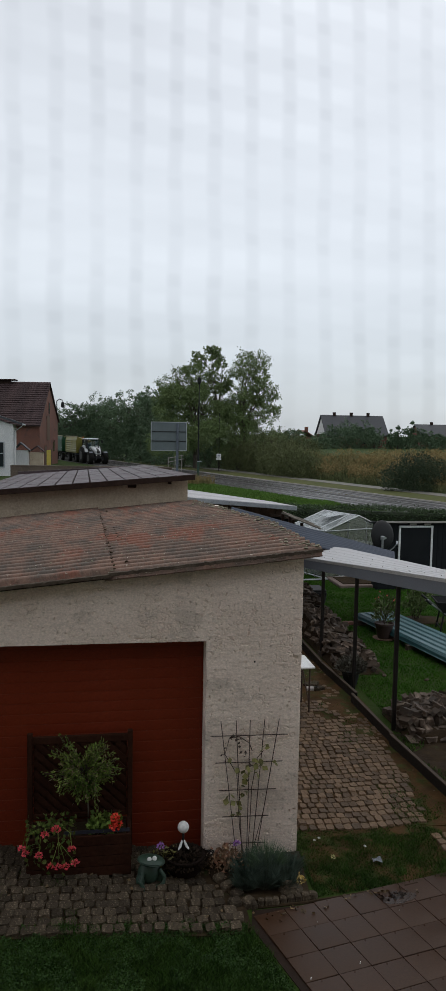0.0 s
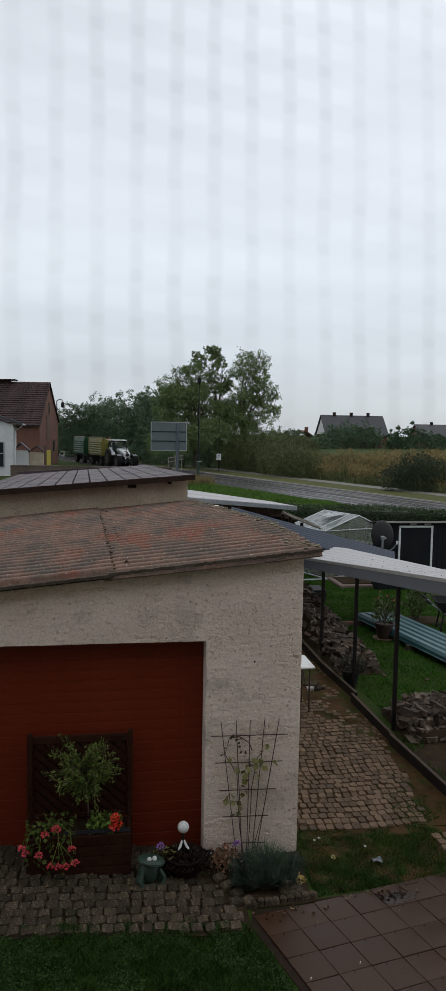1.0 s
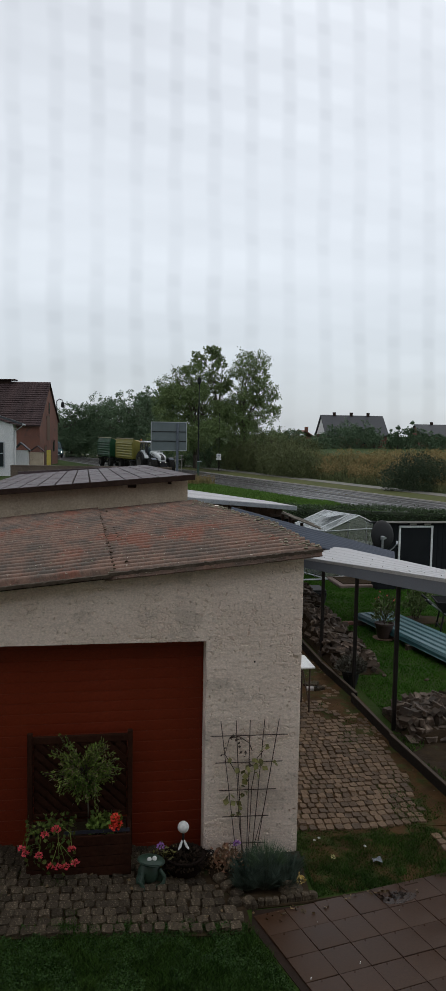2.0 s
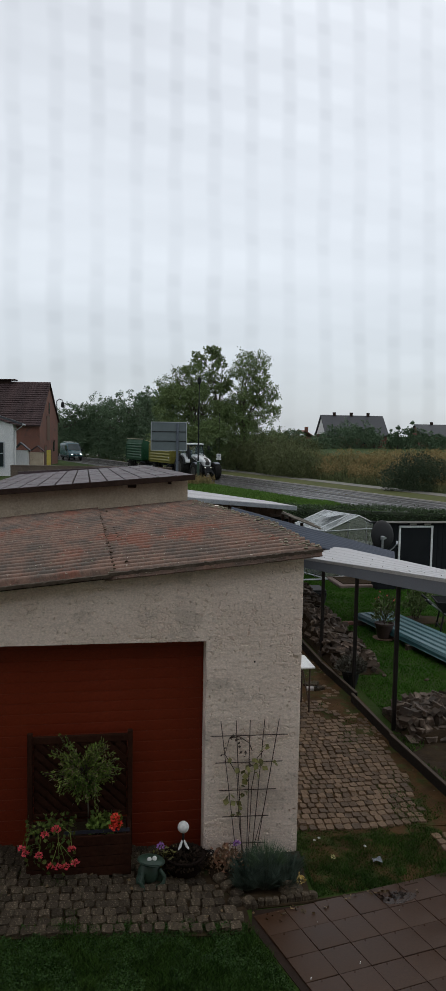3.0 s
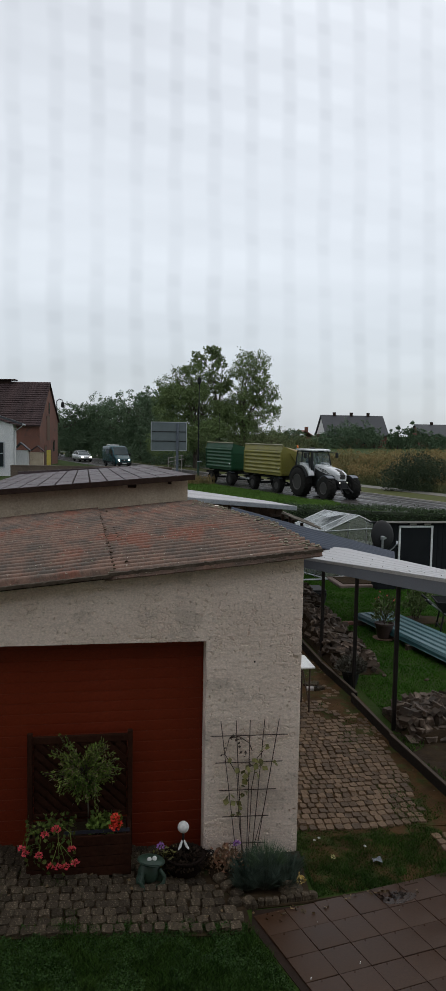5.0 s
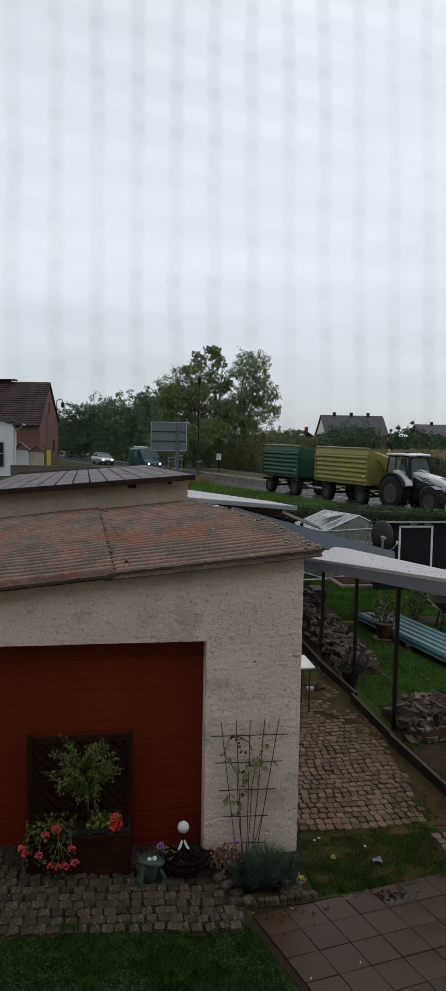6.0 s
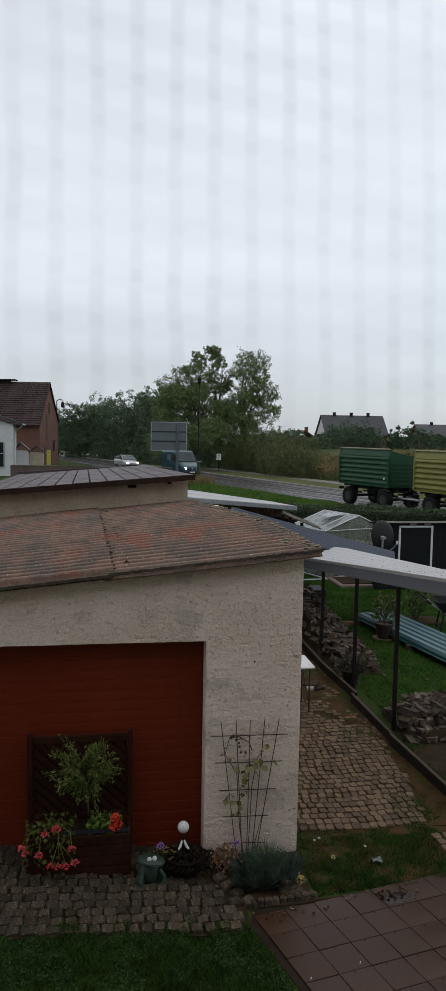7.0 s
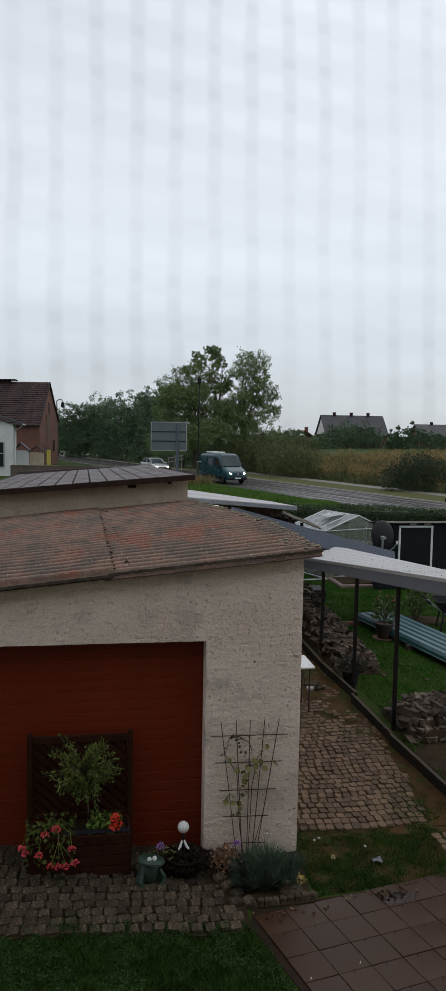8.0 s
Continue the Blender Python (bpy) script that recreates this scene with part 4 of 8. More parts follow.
def far_house(px0, px1, y, eave, ridge, label, wallm, gable, chim=3):
    x0, x1 = place(px0, y), place(px1, y)
    L = x1 - x0
    h = thing("house", label, "house", (x0, y, 0))
    W = 9
    part("wall", Mesh().box((L / 2, W / 2, eave / 2), (L - 0.6, W - 1, eave)), wallm, h)
    m = Mesh()
    m.prism([(0, eave - 0.3), (W / 2, ridge), (W, eave - 0.3), (W, eave - 0.1), (W / 2, ridge + 0.2), (0, eave - 0.1)], 0, L, "x")
    part("roof", m, GREYTILE, h)
    m = Mesh()
    m.prism([(0.5, eave - 0.3), (W / 2, ridge - 0.2), (W - 0.5, eave - 0.3)], 0.3, L - 0.3, "x")
    part("gable", m, gable, h)
    for i in range(chim):
        f = part("chimney", Mesh().box((L * (0.22 + 0.27 * i), W / 2, ridge + 0.4), (0.6, 0.6, 0.9)), DARKBROWN, h)
    for i in range(4):
        part("window", Mesh().box((L * (0.15 + 0.23 * i), 0.46, eave - 1.5), (1.1, 0.1, 1.2)), DARKGLASS, h)


far_house(0.135, 0.220, 165, 4.4, 8.7, "grey-roofed house with three chimneys beyond the bank", BRICK, WHITEWALL)
far_house(0.262, 0.366, 190, 4.5, 7.4, "low grey-roofed house beyond the bank", BRICK, BRICK, 1)


def far_red():
    x, y = place(0.108, 170), 170
    h = thing("house", "small red-roofed house with a chimney among shrubs", "house", (x, y, 0))
    part("wall", Mesh().box((0, 3, 1.85), (4.2, 5.4, 3.7)), BRICK, h)
    m = Mesh()
    m.prism([(-2.4, 3.6), (0, 5.1), (2.4, 3.6), (2.4, 3.8), (0, 5.3), (-2.4, 3.8)], 0, 6)
    part("roof", m, REDTILE, h)
    part("chimney", Mesh().box((0.8, 2, 5.3), (0.7, 0.7, 1.5)), BRICK, h)


far_red()


def far_green():
    """Garden trees round the far houses."""
    for i, (px, y, h, r, con) in enumerate(((0.145, 150, 6.0, 2.6, 0), (0.165, 148, 7.2, 3.2, 0), (0.183, 147, 7.0, 3.0, 0), (0.200, 146, 5.6, 2.4, 0), (0.128, 138, 3.9, 2.0, 0), (0.222, 150, 5.6, 1.2, 1), (0.232, 150, 6.4, 1.4, 1), (0.242, 152, 5.8, 1.4, 0), (0.25, 160, 8.0, 1.1, 1), (0.262, 158, 5.8, 2.0, 0), (0.276, 156, 5.4, 1.6, 1), (0.290, 152, 4.9, 2.0, 0), (0.305, 158, 6.0, 1.3, 1), (0.118, 140, 3.4, 1.8, 0), (0.09, 130, 5.0, 2.8, 0))):
        blobs = [(0, 0, h * (0.25 + 0.2 * k), r * (1 - 0.24 * k)) for k in range(4)] if con else [(-r * 0.5, 0, h * 0.5, r * 0.7), (r * 0.5, 0, h * 0.48, r * 0.7), (0, 0, h - r * 0.6, r * 0.6), (0, 0, h * 0.3, r)]
        tree("tree", (place(px, y), y, 0.5), h, blobs, 7000, 0.27, LEAFDARK, "dark green conifer in a far garden" if con else "bushy dark green garden tree", 0.12, 90 + i, 4)


far_green()


# ------------------------------------------------------------------ vehicles
WHITECOAT = mat("white_machine_paint", (0.46, 0.475, 0.48), (0.56, 0.57, 0.575), 2, 0.3, bump=0, third=((0.28, 0.27, 0.25), 3, 0.6))
DARKCOAT = mat("dark_grey_plastic", (0.013, 0.0135, 0.0145), (0.02, 0.021, 0.022), 4, 0.6, spec=0.2, bump=0.05)
RIM = mat("grey_wheel_rim", (0.020, 0.019, 0.018), (0.034, 0.032, 0.030), 4, 0.6, metal=0.2, bump=0.05)
RIMLIP = mat("worn_rim_edge", (0.036, 0.034, 0.031), (0.062, 0.060, 0.056), 5, 0.5, metal=0.2, bump=0.05)
CABGLASS = mat("tinted_glass", (0.03, 0.045, 0.05), (0.045, 0.06, 0.065), 1.5, 0.12, bump=0, spec=0.25)
CLEARCAB = glass("tinted_cab_glass", (0.085, 0.135, 0.145), 0.05, 0.4)
YELLOW = mat("olive_yellow_paint", (0.140, 0.128, 0.018), (0.175, 0.158, 0.026), 1.0, 0.5, bump=0.08, grain=15, third=((0.12, 0.11, 0.03), 1.3, 0.62))
DARKGREEN = mat("bottle_green_paint", (0.006, 0.046, 0.018), (0.009, 0.056, 0.023), 1.0, 0.5, bump=0.08, grain=15, spec=0.3, third=((0.010, 0.048, 0.022), 1.3, 0.62))
GRAIN = mat("heaped_grain", (0.36, 0.28, 0.14), (0.42, 0.34, 0.18), 3, 0.95, bump=0.5, grain=40)
PALERAIL = mat("worn_pale_rail", (0.20, 0.19, 0.11), (0.29, 0.27, 0.18), 2.0, 0.7, bump=0.2, grain=20)
VANTEAL = mat("dark_teal_car_paint", (0.008, 0.047, 0.060), (0.011, 0.057, 0.072), 1.0, 0.25, bump=0, spec=0.4)
SILVER = mat("silver_car_paint", (0.42, 0.44, 0.45), (0.48, 0.5, 0.51), 1.0, 0.25, metal=0.3, bump=0)
HEADLIGHT = glow("lit_headlight", (1.0, 0.93, 0.78), 14.0)
WORKLIGHT = glow("lit_work_light", (1.0, 0.95, 0.85), 1.0)
LENS = mat("clear_lens", (0.5, 0.52, 0.54), (0.6, 0.62, 0.64), 6, 0.1, bump=0)
ORANGE = mat("orange_lens", (0.6, 0.16, 0.02), (0.7, 0.2, 0.03), 6, 0.3, bump=0)


def loft(m, secs, n=20, p=4.0, caps=True):
    """A rounded body through upright sections (x, half width, lower z, upper z[, y])."""
    vs, fs = [], []
    for s in secs:
        x, hw, lo, hi = s[:4]
        yc = s[4] if len(s) > 4 else 0.0
        for k in range(n):
            a = 2 * math.pi * (k + 0.5) / n
            c, q = math.cos(a), math.sin(a)
            vs.append((x, yc + hw * math.copysign(abs(c) ** (2 / p), c), (lo + hi) / 2 + (hi - lo) / 2 * math.copysign(abs(q) ** (2 / p), q)))
    for i in range(len(secs) - 1):
        fs += [(i * n + k, i * n + (k + 1) % n, i * n + n + (k + 1) % n, i * n + n + k) for k in range(n)]
    if caps:
        fs += [tuple(range(n - 1, -1, -1)), tuple(range(len(vs) - n, len(vs)))]
    return m.add(vs, fs)


SIDEWAYS = pose(0, 0, 0, 90)


def wheel_meshes(r, w, rim, lugs):
    t = Mesh()
    t.lathe([(rim, -w * 0.42), (rim * 1.12, -w * 0.5), (r * 0.88, -w * 0.5), (r * 0.965, -w * 0.4), (r * 0.975, 0), (r * 0.965, w * 0.4), (r * 0.88, w * 0.5), (rim * 1.12, w * 0.5), (rim, w * 0.42)], 32, SIDEWAYS)
    for k in range(lugs):
        for s in (-1, 1):
            a = 360 / lugs * (k + (0.5 if s > 0 else 0))
            t.box((0, 0, 0), (0.05 * r + 0.03, w * 0.5, 0.05 * r + 0.02), pose(0, 0, 0, 0, a, 0) @ pose(0, s * w * 0.24, r * 0.985, 0, 0, s * 32))
    d = Mesh()
    d.lathe([(rim * 1.02, -w * 0.44), (rim * 0.9, -w * 0.40), (rim * 0.82, -w * 0.16), (rim * 0.45, -w * 0.12), (rim * 0.4, -w * 0.24), (rim * 0.12, -w * 0.28), (rim * 0.12, w * 0.28), (rim * 0.4, w * 0.24), (rim * 0.45, w * 0.12), (rim * 0.82, w * 0.16), (rim * 0.9, w * 0.40), (rim * 1.02, w * 0.44)], 28, SIDEWAYS)
    for k in range(8):
        a = 2 * math.pi * k / 8
        for s in (-1, 1):
            d.tube([(rim * 0.3 * math.cos(a), s * w * 0.2, rim * 0.3 * math.sin(a)), (rim * 0.3 * math.cos(a), s * w * 0.27, rim * 0.3 * math.sin(a))], 0.02, 6)
    h = Mesh()
    h.lathe([(rim * 0.14, -w * 0.34), (rim * 0.14, w * 0.34)], 12, SIDEWAYS)
    return h.data("wheel", True), t.data("tyre", True), d.data("rim", True)


ROLLING = []


def wheel(parent, meshes, x, y, r, lip=None):
    h, t, d = meshes
    w = part("wheel", h, DARKCOAT, parent, at=pose(x, y, r))
    part("tyre", t, RUBBER, w)
    part("rim", d, RIM, w)
    if lip:
        part("rim_edge", lip, RIMLIP, w, "pale worn edge of the rim")
    ROLLING.append((w, x, y, r, parent))
    return w


def rim_edge(rim, w):
    """The two raised lips of a wheel's rim."""
    m = Mesh()
    for s in (-1, 1):
        m.lathe([(rim * 1.04, s * w * 0.43), (rim * 1.04, s * w * 0.475), (rim * 0.93, s * w * 0.475), (rim * 0.86, s * w * 0.40), (rim * 0.93, s * w * 0.43)], 28, SIDEWAYS)
    return m.data("rim_edge", True)


def arc(m, r0, r1, y0, y1, a0, a1, cx, cz, n=12):
    """A mudguard: a bent plate round (cx, cz) between two radii and two angles."""
    ps = [math.radians(a0 + (a1 - a0) * i / n) for i in range(n + 1)]
    poly = [(cx + r1 * math.cos(a), cz + r1 * math.sin(a)) for a in ps] + [(cx + r0 * math.cos(a), cz + r0 * math.sin(a)) for a in reversed(ps)]
    k = len(poly)
    vs = [(x, y, z) for y in (y0, y1) for x, z in poly]
    fs = [(i, (i + 1) % k, k + (i + 1) % k, k + i) for i in range(k)]
    for i in range(n):
        fs += [(i, i + 1, k - 2 - i, k - 1 - i), (k + k - 1 - i, k + k - 2 - i, k + i + 1, k + i)]
    return m.add(vs, fs)


def tractor():
    t = thing("tractor", "large white tractor with dark cab and muddy tyres", "tractor", on_road(-61, 0.95))
    # white bonnet with dark nose
    m = Mesh()
    loft(m, [(0.75, 0.40, 1.5, 2.2), (1.4, 0.43, 1.48, 2.17), (2.2, 0.44, 1.46, 2.06), (2.9, 0.43, 1.34, 1.94), (3.3, 0.39, 1.22, 1.80), (3.45, 0.32, 1.22, 1.66)], 24, 5)
    part("bonnet", m, WHITECOAT, t, "white bonnet", True)
    m = Mesh()
    loft(m, [(2.75, 0.24, 1.6, 1.985), (3.1, 0.26, 1.5, 1.90), (3.36, 0.24, 1.36, 1.78), (3.5, 0.2, 1.34, 1.64)], 20, 3)
    part("nose_mesh", m, RIM, t, "grey mesh in the nose", True)
    m = Mesh()
    loft(m, [(0.9, 0.40, 1.15, 1.6), (2.4, 0.425, 1.12, 1.6), (3.1, 0.415, 0.95, 1.5), (3.42, 0.375, 0.92, 1.26), (3.5, 0.3, 0.95, 1.2)], 20, 5)
    part("grille", m, DARKCOAT, t, "dark grille", True)
    for s in (-1, 1):
        part("nose_rib", Mesh().tube([(3.0, s * 0.2, 1.93), (3.35, s * 0.22, 1.74), (3.5, s * 0.2, 1.5)], 0.025, 6), WHITECOAT, t, "white nose edge")
        part("headlight", Mesh().box((3.36, s * 0.3, 1.62), (0.22, 0.16, 0.09), pose(0, 0, 0, 0, 25, s * -35), bev=0.02), LENS, t)
        part("work_light", Mesh().lathe([(0.035, 0), (0.045, 0.03), (0.04, 0.045)], 12, pose(3.55, s * 0.28, 1.12, 0, 90)), WORKLIGHT, t, "lit front lamp")
        m = Mesh()
        for k in range(3):
            m.box((1.75 + 0.22 * k, s * 0.448, 1.93 - 0.105 * k), (0.95, 0.02, 0.035), pose(0, 0, 0, 0, 9))
        part("side_vent", m, DARKCOAT, t)
        m = Mesh()
        m.prism([(0.95, 1.42), (3.1, 1.42), (3.2, 1.56), (2.3, 1.62), (1.5, 1.78), (0.95, 1.95)], s * 0.437, s * 0.447)
        part("side_panel", m, DARKCOAT, t, "dark lower bonnet side")
    # cab
    m = Mesh()
    m.add([(x, s * w, z) for z, x0, x1, w in ((1.55, -0.75, 0.78, 0.80), (2.2, -0.82, 0.86, 0.86), (3.02, -0.72, 0.62, 0.80)) for x, s in ((x0, -1), (x1, -1), (x1, 1), (x0, 1))],
          [(3, 2, 1, 0), (8, 9, 10, 11)] + [(r * 4 + i, r * 4 + (i + 1) % 4, r * 4 + 4 + (i + 1) % 4, r * 4 + 4 + i) for r in range(2) for i in range(4)])
    cab = part("cab", m, CLEARCAB, t, "tinted cab windows")
    for s in (-1, 1):
        for x0, x1, x2 in ((-0.75, -0.82, -0.72), (0.78, 0.86, 0.62), (-0.1, -0.1, -0.1)):
            part("pillar", Mesh().tube([(x0, s * 0.81, 1.5), (x1, s * 0.87, 2.2), (x2, s * 0.81, 3.04)], 0.045, 6), DARKCOAT, cab)
    m = Mesh()
    loft(m, [(-0.98, 0.74, 3.1, 3.17), (-0.9, 0.88, 3.09, 3.22), (0.2, 0.92, 3.1, 3.24), (0.8, 0.88, 3.1, 3.2), (0.92, 0.72, 3.12, 3.17)], 24, 6)
    roof = part("cab_roof", m, WHITECOAT, t, "white cab roof", True)
    for y in (-0.65, -0.35, 0.35, 0.65):
        part("roof_lamp", Mesh().box((0.92, y, 3.12), (0.06, 0.2, 0.09), bev=0.02), LENS, roof)
    part("roof_liner", Mesh().box((-0.02, 0, 3.05), (1.6, 1.66, 0.06), bev=0.02), DARKCOAT, roof, "dark underside of the roof")
    part("roof_hatch", Mesh().box((0.0, -0.1, 3.28), (0.3, 0.3, 0.1), bev=0.03), DARKCOAT, roof)
    part("beacon", Mesh().lathe([(0.06, 0), (0.07, 0.03), (0.06, 0.14), (0.02, 0.17)], 12, pose(-0.85, -0.75, 3.27)), ORANGE, roof, "orange beacon")
    for s in (-1, 1):
        part("mirror_arm", Mesh().tube([(0.75, s * 0.82, 3.0), (0.95, s * 1.25, 2.98)], 0.025, 6), DARKCOAT, t)
        part("mirror", Mesh().box((0.98, s * 1.27, 2.82), (0.08, 0.22, 0.36), bev=0.03), DARKCOAT, t)
    part("exhaust_pipe", Mesh().tube([(0.95, -0.72, 1.5), (0.95, -0.74, 2.95), (0.92, -0.74, 3.05)], 0.075, 10).tube([(0.95, -0.73, 2.0), (0.95, -0.74, 2.7)], 0.11, 10), DARKCOAT, t)
    part("seat", Mesh().box((-0.3, 0, 1.75), (0.5, 0.5, 0.3), bev=0.06).box((-0.5, 0, 2.2), (0.14, 0.5, 0.7), bev=0.05), DARKCOAT, cab)
    part("steps", Mesh().box((0.55, -0.95, 0.65), (0.45, 0.3, 0.05)).box((0.55, -0.95, 0.95), (0.45, 0.28, 0.05)).box((0.55, -0.93, 1.25), (0.45, 0.25, 0.05)).tube([(0.35, -0.98, 0.6), (0.35, -0.88, 1.5)], 0.025, 6).tube([(0.76, -0.98, 0.6), (0.76, -0.88, 1.5)], 0.025, 6), DARKCOAT, t)
    part("fuel_tank", Mesh().box((0.75, 0.85, 0.95), (1.0, 0.5, 0.7), bev=0.12), DARKCOAT, t)
    # chassis and axles
    m = Mesh()
    loft(m, [(-0.6, 0.35, 0.75, 1.5), (0.6, 0.38, 0.65, 1.5), (2.2, 0.33, 0.65, 1.35), (3.3, 0.3, 0.7, 1.3)], 16, 5)
    m.tube([(0, -0.9, 1.0), (0, 0.9, 1.0)], 0.2, 10).tube([(3.1, -0.85, 0.76), (3.1, 0.85, 0.76)], 0.14, 10)
    part("chassis", m, DARKCOAT, t, smooth=True)
    m = Mesh()
    for s in (-1, 1):
        m.tube([(3.35, s * 0.3, 0.95), (3.75, s * 0.32, 0.75), (4.1, s * 0.4, 0.5)], 0.055, 6)
        m.tube([(3.5, s * 0.22, 1.1), (3.75, s * 0.32, 0.75)], 0.045, 6)
    m.tube([(3.75, -0.32, 0.75), (3.75, 0.32, 0.75)], 0.04, 6).box((3.62, 0, 0.95), (0.14, 0.5, 0.4), bev=0.04)
    part("front_linkage", m, DARKCOAT, t)
    for s in (-1, 1):
        m = Mesh()
        arc(m, 1.06, 1.15, s * 0.62, s * 1.24, 20, 172, 0, 1.0)
        m.box((-0.1, s * 0.6, 1.6), (1.5, 0.06, 0.9), bev=0.02)
        part("rear_fender", m, DARKCOAT, t, "black edge of the rear mudguard")
        m = Mesh()
        arc(m, 1.125, 1.29, s * 0.66, s * 1.06, 22, 92, 0, 1.0)
        part("fender_cover", m, WHITECOAT, t, "white rear mudguard")
        m = Mesh()
        arc(m, 0.80, 0.83, s * 0.7, s * 1.2, 55, 150, 3.1, 0.75)
        part("front_fender", m, FASCIA, t, "grey front mudguard")
    big, small = wheel_meshes(1.0, 0.68, 0.52, 20), wheel_meshes(0.76, 0.58, 0.38, 17)
    lips = rim_edge(0.52, 0.68), rim_edge(0.38, 0.58)
    for s in (-1, 1):
        wheel(t, big, 0, s * 0.97, 1.0, lips[0])
        wheel(t, small, 3.1, s * 0.97, 0.76, lips[1])
    return t


def trailer(label, coat, b0, b1, f_ax, r_ax, at, flat):
    """Two-axled tipping trailer: ribbed steel box, heaped with grain, higher board towards the yard."""
    t = thing("farm_trailer", label, "trailer", at)
    lo, hi, low, W = 1.32, 3.42, 2.8, 1.22
    body = part("body", Mesh().box(((b0 + b1) / 2, 0, lo - 0.03), (b1 - b0, 2 * W, 0.1)), coat, t)

    def wall(x0, x1, y, top, s):
        m = Mesh()
        n = 6
        h = (top - 0.42 * (top > 3) - lo) / n
        prof = []
        for k in range(n):
            z = lo + k * h
            prof += [(0.0, z), (0.0, z + h * 0.25), (0.07, z + h * 0.45), (0.07, z + h * 0.62)]
        if top > 3:
            prof += [(0.0, top - 0.42), (0.03, top - 0.4), (-0.1, top - 0.03), (-0.07, top)]
        else:
            prof += [(0.0, top)]
        outer = [(y + s * d, z) for d, z in prof]
        inner = [(y - s * 0.06 - (s * 0.1 if top > 3 and z > top - 0.1 else 0), z) for d, z in reversed(prof)]
        poly = outer + inner
        k = len(poly)
        m.add([(x, a, b) for x in (x0, x1) for a, b in poly], [(i, (i + 1) % k, k + (i + 1) % k, k + i) for i in range(k)] + [tuple(range(k - 1, -1, -1)), tuple(range(k, 2 * k))])
        return m
    part("side_board", wall(b0, b1, -W, hi, -1), coat, body)
    part("side_board", wall(b0, b1, W, low, 1), coat, body)
    for x in (b0, b1):
        m = Mesh()
        cut = W * (0.25 if flat else 1.0)
        m.prism([(-W, lo), (W, lo), (W, low), (cut, low), (-W + 0.05, hi - 0.05), (-W, hi - 0.4)], x - 0.04, x + 0.04, "x")
        s = 1 if x == b1 else -1
        part("end_board", m, coat, body)
        for k in range(6):
            part("end_rib", Mesh().box((x + s * 0.055, 0, lo + 0.12 + 0.23 * k), (0.05, 2 * W - 0.1, 0.09)), coat, body)
        for y in (-W - 0.02, W + 0.02):
            part("corner_post", Mesh().box((x - s * 0.05, y, (lo + 2.95) / 2), (0.14, 0.12, 2.95 - lo), bev=0.02), coat, body)
    m = Mesh()
    nx, ny = 16, 8

    def heap(a, b):
        x, y = b0 + 0.06 + (b1 - b0 - 0.12) * a, -W + 0.12 + (2 * W - 0.2) * b
        edge = (hi - 0.1) * (1 - b) + (low - 0.04) * b
        return (x, y, edge + 0.2 * math.sin(math.pi * a) ** 0.5 * math.sin(math.pi * b) + 0.03 * noise.noise((x * 2, y * 2, 0)))
    m.sheet(heap, nx, ny, 0.3)
    part("load", m, GRAIN, t, "pale heaped grain", True)
    part("top_rail", Mesh().tube([(b0, -W + 0.06, hi + 0.01), (b1, -W + 0.06, hi + 0.01)], 0.045, 8), PALERAIL, body, "pale worn top rail")
    if flat:
        part("ladder_bar", Mesh().box((b1 + 0.14, -0.2, 2.35), (0.05, 0.09, 1.3), pose(0, 0, 0, 38)), coat, body)
    # running gear
    m = Mesh()
    for s in (-1, 1):
        m.box(((b0 + b1) / 2, s * 0.45, 1.1), (b1 - b0 - 0.2, 0.12, 0.26))
    for k in range(6):
        m.box((b0 + 0.4 + (b1 - b0 - 0.8) * k / 5, 0, 1.18), (0.1, 2.2, 0.1))
    part("chassis", m, DARKCOAT, t)
    for x in (f_ax, r_ax):
        m = Mesh()
        m.tube([(x, -0.95, 0.52), (x, 0.95, 0.52)], 0.08, 8)
        for s in (-1, 1):
            m.box((x, s * 0.5, 0.75), (1.1, 0.1, 0.1)).box((x, s * 0.5, 0.95), (0.2, 0.16, 0.3)).box((x, s * 0.5, 0.6), (0.16, 0.16, 0.3))
        part("axle", m, DARKCOAT, t)
    part("turntable", Mesh().lathe([(0.55, 0.94), (0.55, 1.02)], 20, pose(f_ax, 0, 0)), DARKCOAT, t)
    part("drawbar", Mesh().tube([(f_ax + 0.3, -0.4, 0.65), (f_ax + 1.75, 0, 0.6)], 0.06, 8).tube([(f_ax + 0.3, 0.4, 0.65), (f_ax + 1.75, 0, 0.6)], 0.06, 8), STEEL if not flat else DARKCOAT, t)
    for s in (-1, 1):
        part("rear_lamp", Mesh().box((b0 - 0.12, s * 0.95, 0.95), (0.06, 0.4, 0.16), bev=0.02), DARKCOAT, t)
        m = Mesh()
        arc(m, 0.60, 0.62, s * 0.78, s * 1.12, 55, 140, f_ax, 0.52)
        part("mudguard", m, FASCIA, t, "grey front mudguard")
    me = wheel_meshes(0.53, 0.42, 0.27, 18)
    for x in (f_ax, r_ax):
        for s in (-1, 1):
            wheel(t, me, x, s * 0.97, 0.53)
    part("side_mark", Mesh().lathe([(0.06, 0), (0.06, 0.01)], 10, pose(b1 - 0.35, -W - 0.065, 1.75, 90)), WHITEPAINT, t, "small pale reflector")
    return t


